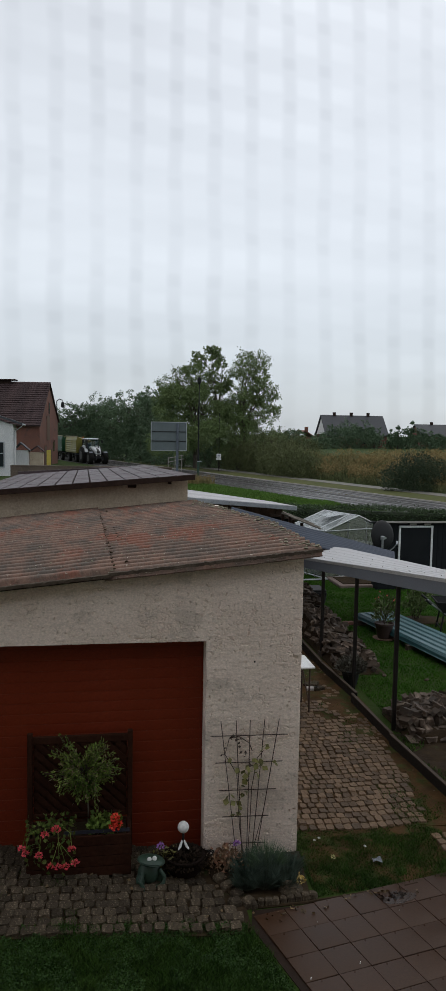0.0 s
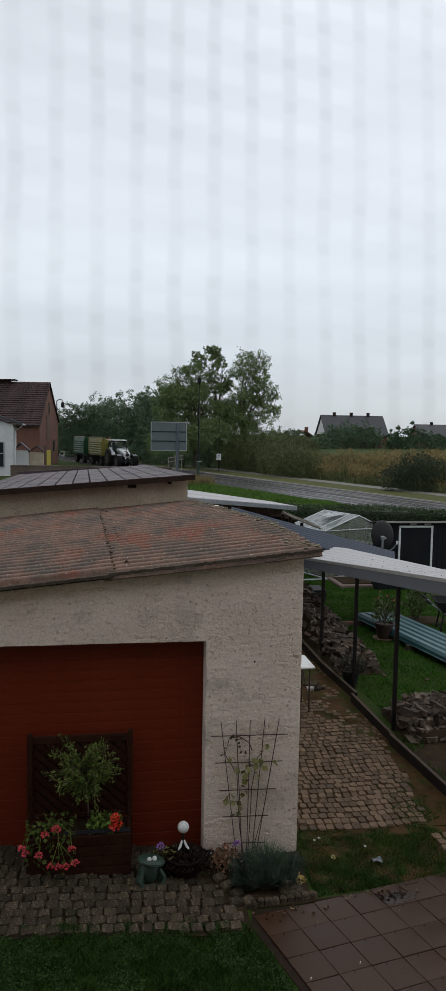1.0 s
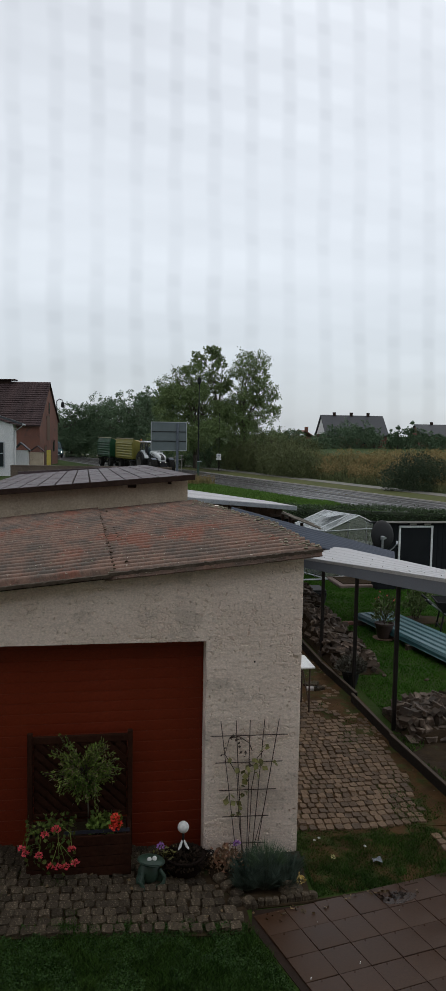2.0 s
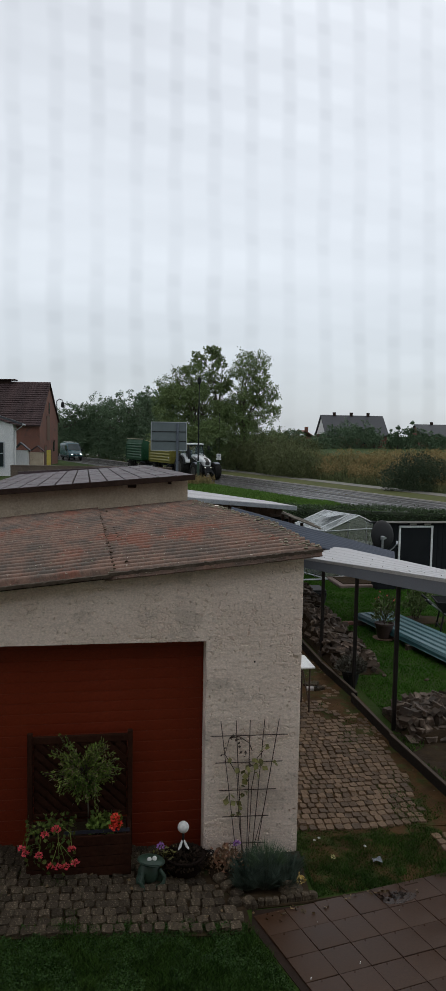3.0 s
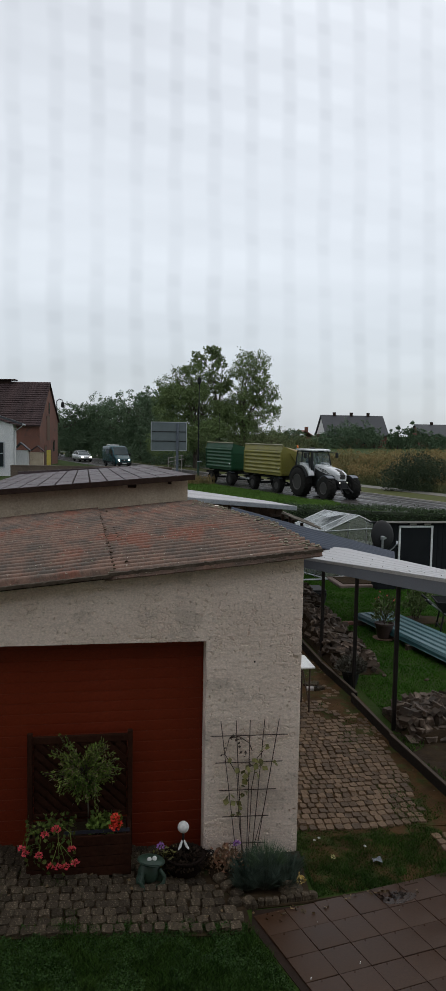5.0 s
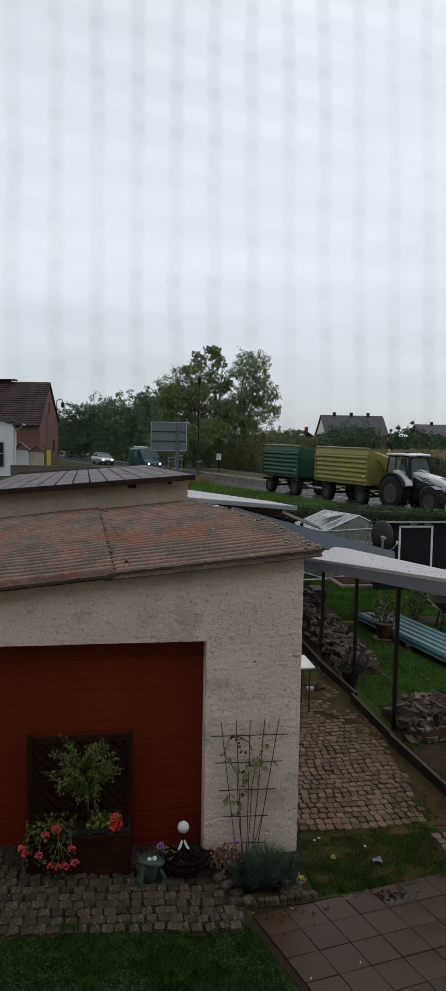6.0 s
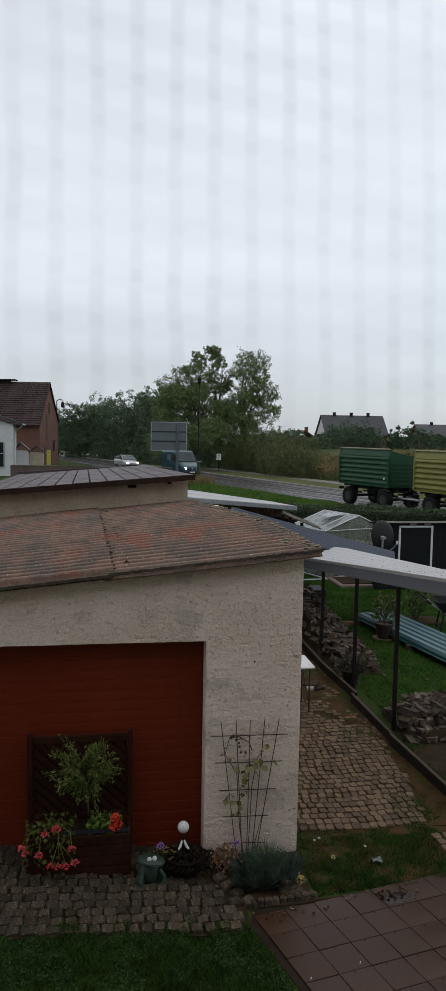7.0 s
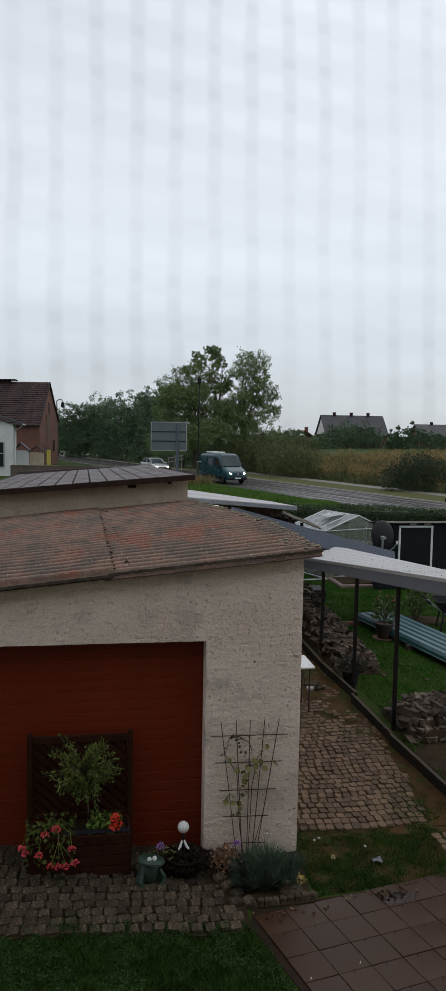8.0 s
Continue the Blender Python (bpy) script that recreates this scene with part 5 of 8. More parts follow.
def van():
    v = thing("van", "dark teal high-roofed van with lit headlights", "van", on_road(-100, 1.0))
    m = Mesh()
    loft(m, [(-5.3, 0.88, 0.5, 2.3), (-5.22, 0.97, 0.38, 2.44), (-3.0, 0.99, 0.34, 2.5), (-2.0, 0.99, 0.34, 2.5), (-1.72, 0.97, 0.34, 2.4), (-0.98, 0.96, 0.34, 1.42), (-0.4, 0.94, 0.34, 1.2), (-0.1, 0.88, 0.36, 1.0), (0.0, 0.8, 0.42, 0.8)], 32, 7)
    body = part("body", m, VANTEAL, v, smooth=True)
    # windscreen and side windows
    m = Mesh()
    m.add([(-1.68, -0.78, 2.30), (-1.68, 0.78, 2.30), (-1.0, 0.86, 1.46), (-1.0, -0.86, 1.46), (-1.66, -0.78, 2.34), (-1.66, 0.78, 2.34), (-0.96, 0.86, 1.49), (-0.96, -0.86, 1.49)], [(3, 2, 1, 0), (4, 5, 6, 7), (0, 1, 5, 4), (1, 2, 6, 5), (2, 3, 7, 6), (3, 0, 4, 7)])
    part("windscreen", m, CABGLASS, body)
    for s in (-1, 1):
        m = Mesh()
        m.prism([(-2.35, 1.5), (-1.2, 1.46), (-1.62, 2.1), (-2.35, 2.14)], s * 0.965, s * 0.995)
        part("side_window", m, DARKGLASS, body)
        # greyish pane, the glass's pale reflection put into its colour
        m = Mesh()
        m.prism([(-3.6, 1.5), (-2.75, 1.5), (-2.75, 2.08), (-3.6, 2.08)], s * 0.97, s * 1.0)
        w = part("side_window", m, FASCIA, body, "side window coloured greyish for its pale reflection")
        part("mirror", Mesh().box((-1.25, s * 1.12, 1.5), (0.14, 0.2, 0.32), bev=0.04), DARKCOAT, v)
        part("headlight", Mesh().box((-0.1, s * 0.68, 0.86), (0.12, 0.30, 0.2), pose(0, 0, 0, 0, -20, s * 18), bev=0.04), HEADLIGHT, v, "lit headlight")
        part("sill", Mesh().box((-2.6, s * 0.985, 0.62), (4.6, 0.03, 0.12), bev=0.01), DARKCOAT, v)
    part("bumper", Mesh().box((-0.05, 0, 0.5), (0.22, 1.75, 0.26), bev=0.06), DARKCOAT, v)
    part("grille", Mesh().box((0.0, 0, 0.86), (0.06, 0.7, 0.14), pose(0, 0, 0, 0, -15), bev=0.02), DARKCOAT, v)
    part("badge", Mesh().prism([(-0.07, 0.84), (0, 0.78), (0.07, 0.84), (0, 0.94)], 0.03, 0.05, "x"), LENS, v)
    part("number_plate", Mesh().box((0.07, 0, 0.52), (0.015, 0.5, 0.11)), WHITEPAINT, v, "pale plate with no legible writing")
    part("roof_hatch", Mesh().box((-4.2, 0, 2.53), (1.6, 1.1, 0.1), bev=0.04), WHITEPAINT, v, "pale roof hatch")
    me = wheel_meshes(0.34, 0.22, 0.2, 0)
    for x in (-0.95, -4.2):
        for s in (-1, 1):
            wheel(v, me, x, s * 0.84, 0.34)
            m = Mesh()
            arc(m, 0.36, 0.42, s * 0.9, s * 1.0, -5, 185, x, 0.36)
            part("wheel_arch", m, DARKCOAT, v)
    return v


def car():
    c = thing("car", "silver estate car with lit headlights", "car", on_road(-110, 1.1))
    m = Mesh()
    loft(m, [(-4.3, 0.74, 0.45, 0.95), (-4.2, 0.83, 0.32, 1.05), (-3.2, 0.86, 0.28, 1.02), (-1.3, 0.86, 0.28, 0.98), (-0.4, 0.82, 0.28, 0.82), (-0.08, 0.76, 0.32, 0.68), (0, 0.68, 0.38, 0.6)], 24, 6)
    body = part("body", m, SILVER, c, smooth=True)
    m = Mesh()
    loft(m, [(-4.15, 0.7, 0.95, 1.1), (-3.9, 0.68, 0.95, 1.38), (-2.9, 0.68, 0.95, 1.47), (-2.1, 0.67, 0.95, 1.42), (-1.2, 0.72, 0.94, 1.0)], 24, 6)
    part("windows", m, CABGLASS, body, "dark windows all round", True)
    m = Mesh()
    loft(m, [(-4.0, 0.62, 1.36, 1.42), (-3.0, 0.65, 1.44, 1.5), (-2.1, 0.62, 1.39, 1.45)], 16, 5)
    part("roof", m, SILVER, body, smooth=True)
    for s in (-1, 1):
        part("pillar", Mesh().tube([(-1.2, s * 0.73, 0.98), (-2.1, s * 0.66, 1.42)], 0.035, 6), SILVER, body)
        part("pillar", Mesh().tube([(-2.7, s * 0.74, 0.98), (-2.75, s * 0.67, 1.46)], 0.03, 6), SILVER, body)
        part("headlight", Mesh().box((-0.13, s * 0.58, 0.66), (0.16, 0.28, 0.13), pose(0, 0, 0, 0, 0, s * 20), bev=0.04), HEADLIGHT, c, "lit headlight")
        part("mirror", Mesh().box((-1.45, s * 0.94, 1.0), (0.12, 0.18, 0.13), bev=0.04), SILVER, c)
    part("bumper", Mesh().box((-0.04, 0, 0.42), (0.16, 1.5, 0.14), bev=0.04), DARKCOAT, c)
    part("grille", Mesh().box((0.0, 0, 0.6), (0.05, 0.6, 0.08), bev=0.02), DARKCOAT, c)
    me = wheel_meshes(0.31, 0.2, 0.19, 0)
    for x in (-0.8, -3.4):
        for s in (-1, 1):
            wheel(c, me, x, s * 0.74, 0.31)
    return c


TRACTOR = tractor()
YELLOW_TRAILER = trailer("olive-yellow ribbed farm trailer heaped with grain", YELLOW, -7.65, -2.15, -2.95, -6.5, on_road(-61, 0.95), True)
GREEN_TRAILER = trailer("dark green ribbed farm trailer heaped with grain", DARKGREEN, -14.5, -9.75, -10.35, -13.7, on_road(-61, 0.95), False)
VAN = van()
CAR = car()
HEADING = math.degrees(math.atan2(ALONG[1], ALONG[0]))
RUNS = ((TRACTOR, 0.95, (-0.1223, 11.137, -61.41)), (YELLOW_TRAILER, 0.95, (-0.1223, 11.137, -61.41)), (GREEN_TRAILER, 0.95, (-0.1223, 11.137, -61.41)), (VAN, 1.0, (-0.1311, 11.099, -100.33)), (CAR, 1.1, (-0.0591, 9.796, -111.1)))


# ------------------------------------------------------------------ garden buildings behind the shelter
def blue_roof():
    b = thing("lean_to", "lean-to with a sloping blue-grey metal roof", "lean-to", (3.0, 13.5, 0), kind="structure")
    inv = pose(-3.0, -13.5, 0)
    NL, NR, FR, FL = Vector((2.4, 15.2, 2.15)), Vector((6.2, 15.2, 1.477)), Vector((6.9, 17.0, 1.381)), Vector((2.9, 17.0, 2.46))
    m = Mesh()

    def spot(a, c):
        p = NL.lerp(NR, a).lerp(FL.lerp(FR, a), c)
        rib = 0.05 * abs(math.cos(math.pi * c * 9)) ** 2
        return (p.x, p.y, p.z + rib)
    m.sheet(spot, 4, 150, 0.02)
    part("roof_sheet", m, BLUEROOF, b, "blue-grey ribbed metal roofing", at=inv)
    part("wall", Mesh().box((2.85, 16.1, 1.02), (0.8, 1.6, 2.04)), BROWNBOARD, b, at=inv)
    part("beam", Mesh().tube([(2.8, 15.4, 2.02), (5.2, 15.4, 1.6)], 0.05, 6), BLACKPOST, b, at=inv)


blue_roof()


def pale_shed():
    s = thing("garden_shed", "brown board shed under a pale flat sheet roof", "shed", (3.6, 20, 0))

    def rz(x, b=0.0):
        return 2.559 - (0.077 + 0.06 * b) * (x - 2.2)
    m = Mesh()
    m.add([(x - 3.6, y, z) for y in (-0.9, 1.8) for x, z in ((1.4, 0), (4.7, 0), (4.7, rz(4.7) - 0.22), (1.4, rz(1.4) - 0.22))], [(3, 2, 1, 0), (4, 5, 6, 7), (0, 1, 5, 4), (1, 2, 6, 5), (2, 3, 7, 6), (3, 0, 4, 7)])
    body = part("wall", m, BROWNBOARD, s)
    for i in range(16):
        x = 1.42 + i * 0.2
        m = Mesh()
        m.box((x + 0.1 - 3.6, -0.915, (rz(x + 0.1) - 0.14) / 2), (0.185, 0.03, rz(x + 0.1) - 0.14))
        part("board", m, BROWNBOARD, body)
    m = Mesh()
    m.sheet(lambda a, b: (1.35 + 3.55 * a - 3.6, -1.3 + 3.1 * b, rz(1.35 + 3.55 * a, b) + 0.01 * max(0, math.cos(b * 90)) ** 3), 6, 74, 0.02)
    part("roof_sheet", m, PALEMET, s, "pale grey metal roof, wet")
    m = Mesh()
    m.add([(x - 3.6, y, rz(x) + dz) for y in (-1.33, -1.3) for x, dz in ((1.35, -0.1), (4.9, -0.1), (4.9, -0.0), (1.35, -0.0))], [(3, 2, 1, 0), (4, 5, 6, 7), (0, 1, 5, 4), (1, 2, 6, 5), (2, 3, 7, 6), (3, 0, 4, 7)])
    part("fascia", m, GREYMET, s)
    # the wall is closed; this black panel imitates a shaded opening
    part("open_front", Mesh().box((0.2, -0.95, 1.6), (1.9, 0.06, 0.9)), BLACKWALL, s, "black panel painted as a shaded open front")
    for x in (-0.6, 0.3, 1.0):
        part("stored_plank", Mesh().box((x, -1.05, 2.05), (0.7, 0.12, 0.05), pose(0, 0, 0, 0, 10)), LOGEND, s)


pale_shed()


def plank_stack():
    s = thing("plank_rack", "rack of old weathered grey boards beside the shed", "planks", (4.8, 18.0, 0))
    rng = random.Random(3)
    for x, y, h in ((-0.34, -0.35, 2.22), (-0.34, 0.4, 2.2), (-0.06, -0.42, 2.06), (-0.06, 0.42, 2.04)):
        part("post", Mesh().box((x, y, h / 2), (0.07, 0.07, h), bev=0.01), DARKBROWN, s)
    for k in range(7):
        y = -0.5 + k * 0.16
        part("plank", Mesh().box((0.02 + rng.uniform(-0.05, 0.05), y, 2.08 + rng.uniform(-0.015, 0.02)), (rng.uniform(0.8, 0.95), 0.12, 0.035), pose(0, 0, 0, rng.uniform(-3, 3), 21 + rng.uniform(-2, 2), rng.uniform(-3, 3)), bev=0.008), OLDBOARD, s)
    for k in range(4):
        z = 1.86 - k * 0.2
        part("plank", Mesh().box((0.04, -0.4, z), (0.86, 0.035, 0.13), pose(0, 0, 0, 0, 18 if k < 2 else rng.uniform(-2, 2)), bev=0.008), OLDBOARD if k < 3 else BROWNBOARD, s)


plank_stack()


def greenhouse():
    g = thing("greenhouse", "small greenhouse with cloudy panes and open vent", "greenhouse", (7.33, 21.17, 0), 20)
    W, L, ez, rz = 2.2, 1.7, 1.42, 1.83
    # gable towards the yard, ridge runs away from it
    AP = 0.14
    bars = []
    for y in (0, L):
        bars += [((-W / 2, y, 0), (-W / 2, y, ez)), ((W / 2, y, 0), (W / 2, y, ez)), ((-W / 2, y, ez), (AP, y, rz)), ((W / 2, y, ez), (AP, y, rz)), ((-W / 2, y, ez), (W / 2, y, ez)), ((-0.25, y, 0), (-0.25, y, rz - 0.2)), ((0.45, y, 0), (0.45, y, rz - 0.25)), ((-W / 2, y, 0.05), (W / 2, y, 0.05))]
    for x, z in ((-W / 2, ez), (W / 2, ez), (AP, rz), (-W / 2, 0.05), (W / 2, 0.05)):
        bars.append(((x, 0, z), (x, L, z)))
    for k in range(1, 4):
        y = L * k / 4
        bars += [((-W / 2, y, ez), (AP, y, rz)), ((W / 2, y, ez), (AP, y, rz)), ((-W / 2, y, 0), (-W / 2, y, ez)), ((W / 2, y, 0), (W / 2, y, ez))]
    for a, b in bars:
        part("bar", Mesh().tube([a, b], 0.02, 4), STEEL, g)
    for k in range(4):
        y0, y1 = L * k / 4 + 0.02, L * (k + 1) / 4 - 0.02
        for s in (-1, 1):
            m = Mesh()
            m.add([(s * W / 2, y0, ez), (s * W / 2, y1, ez), (AP, y1, rz), (AP, y0, rz), (s * W / 2, y0, ez + 0.006), (s * W / 2, y1, ez + 0.006), (AP, y1, rz + 0.006), (AP, y0, rz + 0.006)], [(3, 2, 1, 0), (4, 5, 6, 7), (0, 1, 5, 4), (1, 2, 6, 5), (2, 3, 7, 6), (3, 0, 4, 7)])
            part("pane", m, PANE, g)
            part("pane", Mesh().box((s * W / 2, (y0 + y1) / 2, ez / 2), (0.006, y1 - y0, ez - 0.08)), PANE, g)
    m = Mesh()
    m.prism([(-W / 2, 0.06), (-0.26, 0.06), (-0.26, rz - 0.19), (-W / 2, ez)], 0.0, 0.006)
    part("pane", m, GABLEPANE, g)
    m = Mesh()
    m.prism([(-0.24, 0.06), (0.44, 0.06), (0.44, rz - 0.22), (AP, rz - 0.02), (-0.24, rz - 0.18)], 0.0, 0.006)
    part("pane", m, GABLEPANE, g)
    m = Mesh()
    m.prism([(0.46, 0.06), (W / 2, 0.06), (W / 2, ez), (0.46, rz - 0.23)], 0.0, 0.006)
    part("pane", m, GABLEPANE, g)
    part("vent", Mesh().box((-0.28, 0.75, rz - 0.03), (0.62, 0.55, 0.012), pose(0, 0, 0, 0, -6)), PANE, g, "open roof vent")
    part("shelf", Mesh().box((0.65, 0.5, 0.95), (0.5, 0.9, 0.03)), WHITEPAINT, g)
    rng = np.random.default_rng(6)
    n = 900
    P = np.stack([rng.uniform(-0.85, 0.85, n), rng.uniform(0.15, L - 0.2, n), rng.uniform(0.1, 1.25, n)], 1)
    scatter("plants", P, rng.normal(size=(n, 3)), rng.uniform(0.08, 0.16, n), LEAF, g)


greenhouse()


def dark_shed():
    d = thing("tool_shed", "shallow near-black garden shed with a white-framed door", "shed", (7.35, 19.3, 0), 0)
    part("wall", Mesh().box((2.0, 0.2, 0.92), (4.0, 0.4, 1.84)), BLACKWALL, d)
    part("roof", Mesh().box((2.0, 0.15, 1.85), (4.2, 0.6, 0.05), pose(0, 0, 0, -8), bev=0.01), BLACKWALL, d)
    part("roof_edge", Mesh().box((2.0, -0.16, 1.885), (4.2, 0.03, 0.045)), KERB, d, "pale roof edge")
    for k in range(26):
        part("board", Mesh().box((0.08 + k * 0.155, -0.012, 0.92), (0.145, 0.022, 1.82)), BLACKWALL, d)
    door = part("door", Mesh().box((1.07, -0.035, 0.86), (0.86, 0.03, 1.7)), BLACKWALL, d)
    f = Mesh()
    for x in (0.6, 1.53):
        f.box((x, -0.045, 0.87), (0.05, 0.05, 1.76))
    f.box((1.07, -0.045, 1.75), (0.98, 0.05, 0.05))
    part("frame", f, WHITEPAINT, door, "white door frame")
    for x in (0.98, 1.4):
        part("hinge_plate", Mesh().box((x, -0.045, 1.815), (0.2, 0.03, 0.05), bev=0.01), KERB, d)


dark_shed()


def dish():
    d = thing("satellite_dish", "dark grey satellite dish on a steel mast", "satellite dish", (6.81, 17.55, -0.28))
    part("mast", Mesh().tube([(-0.06, -0.60, 1.66), (-0.06, -0.14, 1.68), (-0.06, -0.14, 2.0)], 0.028, 8), STEEL, d)
    m = Mesh()
    m.lathe([(0.01, 0.075), (0.12, 0.07), (0.22, 0.045), (0.28, 0.012), (0.285, 0.0), (0.275, 0.0), (0.2, 0.03), (0.01, 0.055)], 32, pose(0, 0.04, 2.03, 82, 0, 18) @ Matrix.Diagonal((1.22, 1.3, 1.2, 1)))
    part("reflector", m, DARKCOAT, d, "dark grey dish", True)
    part("bracket", Mesh().box((-0.06, -0.1, 1.98), (0.09, 0.12, 0.1), bev=0.01).box((-0.02, -0.06, 1.97), (0.16, 0.05, 0.05)), STEEL, d)
    part("feed_arm", Mesh().tube([(0.1, -0.1, 1.62), (0.2, -0.2, 1.74), (0.27, -0.26, 1.86)], 0.014, 6).tube([(0.26, -0.27, 1.84), (0.28, -0.24, 1.92)], 0.025, 8), STEEL, d)


dish()


# ------------------------------------------------------------------ the lawn's clutter
def split_log(rng, ln, r):
    """A split log: a wedge or half round of firewood."""
    n = rng.choice((3, 4, 4, 5))
    m = Mesh()
    a0 = rng.uniform(0, 6)
    ring = [(r * rng.uniform(0.75, 1.15) * math.cos(a0 + 2 * math.pi * k / n), r * rng.uniform(0.75, 1.15) * math.sin(a0 + 2 * math.pi * k / n)) for k in range(n)]
    vs = [(-ln / 2, y, z) for y, z in ring] + [(-ln / 2 + 0.012, y * 1.08, z * 1.08) for y, z in ring] + [(ln / 2 - 0.012, y * 1.08, z * 1.08) for y, z in ring] + [(ln / 2, y, z) for y, z in ring]
    fs = [tuple(range(n - 1, -1, -1)), tuple(range(3 * n, 4 * n))] + [(q * n + k, q * n + (k + 1) % n, q * n + n + (k + 1) % n, q * n + n + k) for q in range(3) for k in range(n)]
    return m.add(vs, fs).data("log")


def woodpile(label, x0, x1, y0, y1, height, count, seed, rows=0):
    p = thing("firewood_pile", label, "firewood", ((x0 + x1) / 2, (y0 + y1) / 2, 0), group="firewood")
    rng = random.Random(seed)
    shapes = [split_log(rng, rng.uniform(0.15, 0.21), rng.uniform(0.046, 0.066)) for _ in range(8)]
    cx, cy = (x0 + x1) / 2, (y0 + y1) / 2
    # an added dark sheet fills the heap's low core, loose logs heaped over it
    m = Mesh()
    nx, ny = 8, 20

    def top(a, b):
        x, y = x0 + (x1 - x0) * a, y0 + (y1 - y0) * b
        return height(x, y) * min(1, 6 * min(a, 1 - a, b * 2.5, 2 * (1 - b)) + 0.05)
    m.sheet(lambda a, b: (x0 + (x1 - x0) * a - cx, y0 + (y1 - y0) * b - cy, max(0.015, top(a, b) - 0.13)), nx, ny, 0.02)
    part("bed", m, EARTH, p, "dark filler sheet beneath the logs")
    # courses of blocks laid ends outward along the near face, each set back a little
    for k in range(rows):
        x = x0 + 0.06 * (k % 2)
        while x < x1:
            part("log", rng.choice(shapes), LOGEND, p, at=pose(x - cx + rng.uniform(-0.015, 0.015), y0 + 0.10 + 0.11 * k + rng.uniform(-0.03, 0.04) - cy, 0.055 + 0.085 * k + rng.uniform(-0.012, 0.018), rng.uniform(0, 360), rng.uniform(-12, 12), 90 + rng.gauss(0, 14)))
            x += rng.uniform(0.10, 0.125)
    for i in range(count):
        a, b = rng.uniform(0.03, 0.97), rng.uniform(0.35 if rows else 0.02, 0.98)
        x, y = x0 + (x1 - x0) * a, y0 + (y1 - y0) * b
        z = max(0.05, top(a, b) - 0.05 + rng.uniform(-0.04, 0.05))
        part("log", rng.choice(shapes), LOGEND, p, at=pose(x - cx, y - cy, z, rng.uniform(0, 360), rng.uniform(-18, 18), 90 + rng.gauss(0, 32)))


woodpile("long heap of split firewood along the edging board", 4.06, 4.92, 12.3, 17.6, lambda x, y: 0.24 + 0.105 * (y - 12.3) * (1 - 0.4 * (x - 4.18)), 300, 1)
woodpile("low heap of split firewood on the lawn", 4.16, 5.7, 9.3, 10.5, lambda x, y: 0.33 + 0.04 * math.sin(x * 5), 230, 2, 4)


def teal_sheets():
    s = thing("roofing_sheets", "stack of teal trapezoidal metal sheets on the lawn", "metal sheets", (6.3, 14.6, 0))
    A, D = Vector((5.55, 15.95, 0)), Vector((6.14, 12.5, 0))
    along = (D - A).normalized()
    across = Vector((-along.y, along.x, 0)) * 0.92
    base = Vector((6.3, 14.6, 0))
    for k in range(3):
        m = Mesh()

        def spot(a, b, k=k):
            p = A + along * (4.7 * b + 0.06 * k) + across * (a + 0.02 * k)
            f = (a * 5) % 1
            rib = 0.08 * max(0, min(1, 9 * (0.43 - abs(f - 0.5))))
            return (p.x - base.x, p.y - base.y, 0.12 + 0.018 * k + rib)
        m.sheet(spot, 60, 2, 0.004)
        part("sheet", m, TEAL, s)
    for q in (0.3, 2.3, 4.3):
        p = A + along * q + across * 0.5
        part("batten", Mesh().box((p.x - base.x, p.y - base.y, 0.055), (1.05, 0.1, 0.11), pose(0, 0, 0, 0, 0, math.degrees(math.atan2(across.y, across.x)))), LOGEND, s)


teal_sheets()


POTLEAF = mat("pale_pot_leaf", (0.060, 0.086, 0.028), (0.095, 0.122, 0.046), 3, 0.7, spec=0.2, bump=0, island=0.5)


def pot_plant():
    p = thing("potted_plant", "bushy flowering plant in a dark red tub", "potted plant", (5.745, 14.55, 0))
    part("tub", Mesh().lathe([(0.13, 0.02), (0.19, 0.3), (0.205, 0.31), (0.205, 0.34), (0.18, 0.34), (0.16, 0.3), (0.02, 0.29)], 20), mat("dark_terracotta", (0.032, 0.018, 0.015), (0.045, 0.026, 0.021), 5, 0.6), p, smooth=True)
    part("saucer", Mesh().lathe([(0.2, 0.0), (0.235, 0.025), (0.22, 0.03), (0.1, 0.02)], 20), mat("terracotta", (0.13, 0.07, 0.052), (0.17, 0.095, 0.07), 5, 0.8), p)
    rng = np.random.default_rng(8)
    n = 260
    a = rng.uniform(0, 2 * np.pi, n)
    r = rng.uniform(0, 1, n) ** 0.5 * 0.22
    z = 0.36 + rng.uniform(0, 0.6, n) * (1 - 0.4 * r / 0.22)
    P = np.stack([r * np.cos(a), r * np.sin(a), z], 1)
    scatter("leaves", P, np.stack([np.cos(a), np.sin(a), 0.9 + 0 * a], 1) + rng.normal(size=(n, 3)) * 0.4, rng.uniform(0.08, 0.16, n), POTLEAF, p, shape=3.4)
    m = Mesh()
    for k in range(9):
        a = k * 0.7
        m.tube([(0, 0, 0.3), (0.18 * math.cos(a), 0.18 * math.sin(a), 0.9)], 0.006, 5)
    part("stems", m, BARK, p)
    for k in range(7):
        a = k * 0.9
        part("flower", Mesh().lathe([(0.008, 0), (0.018, 0.015), (0.006, 0.03)], 8, pose(0.2 * math.cos(a), 0.2 * math.sin(a), 0.82 + 0.06 * (k % 3))), mat("coral_petals", (0.4, 0.07, 0.05), (0.5, 0.1, 0.06), 20, 0.7), p)


pot_plant()


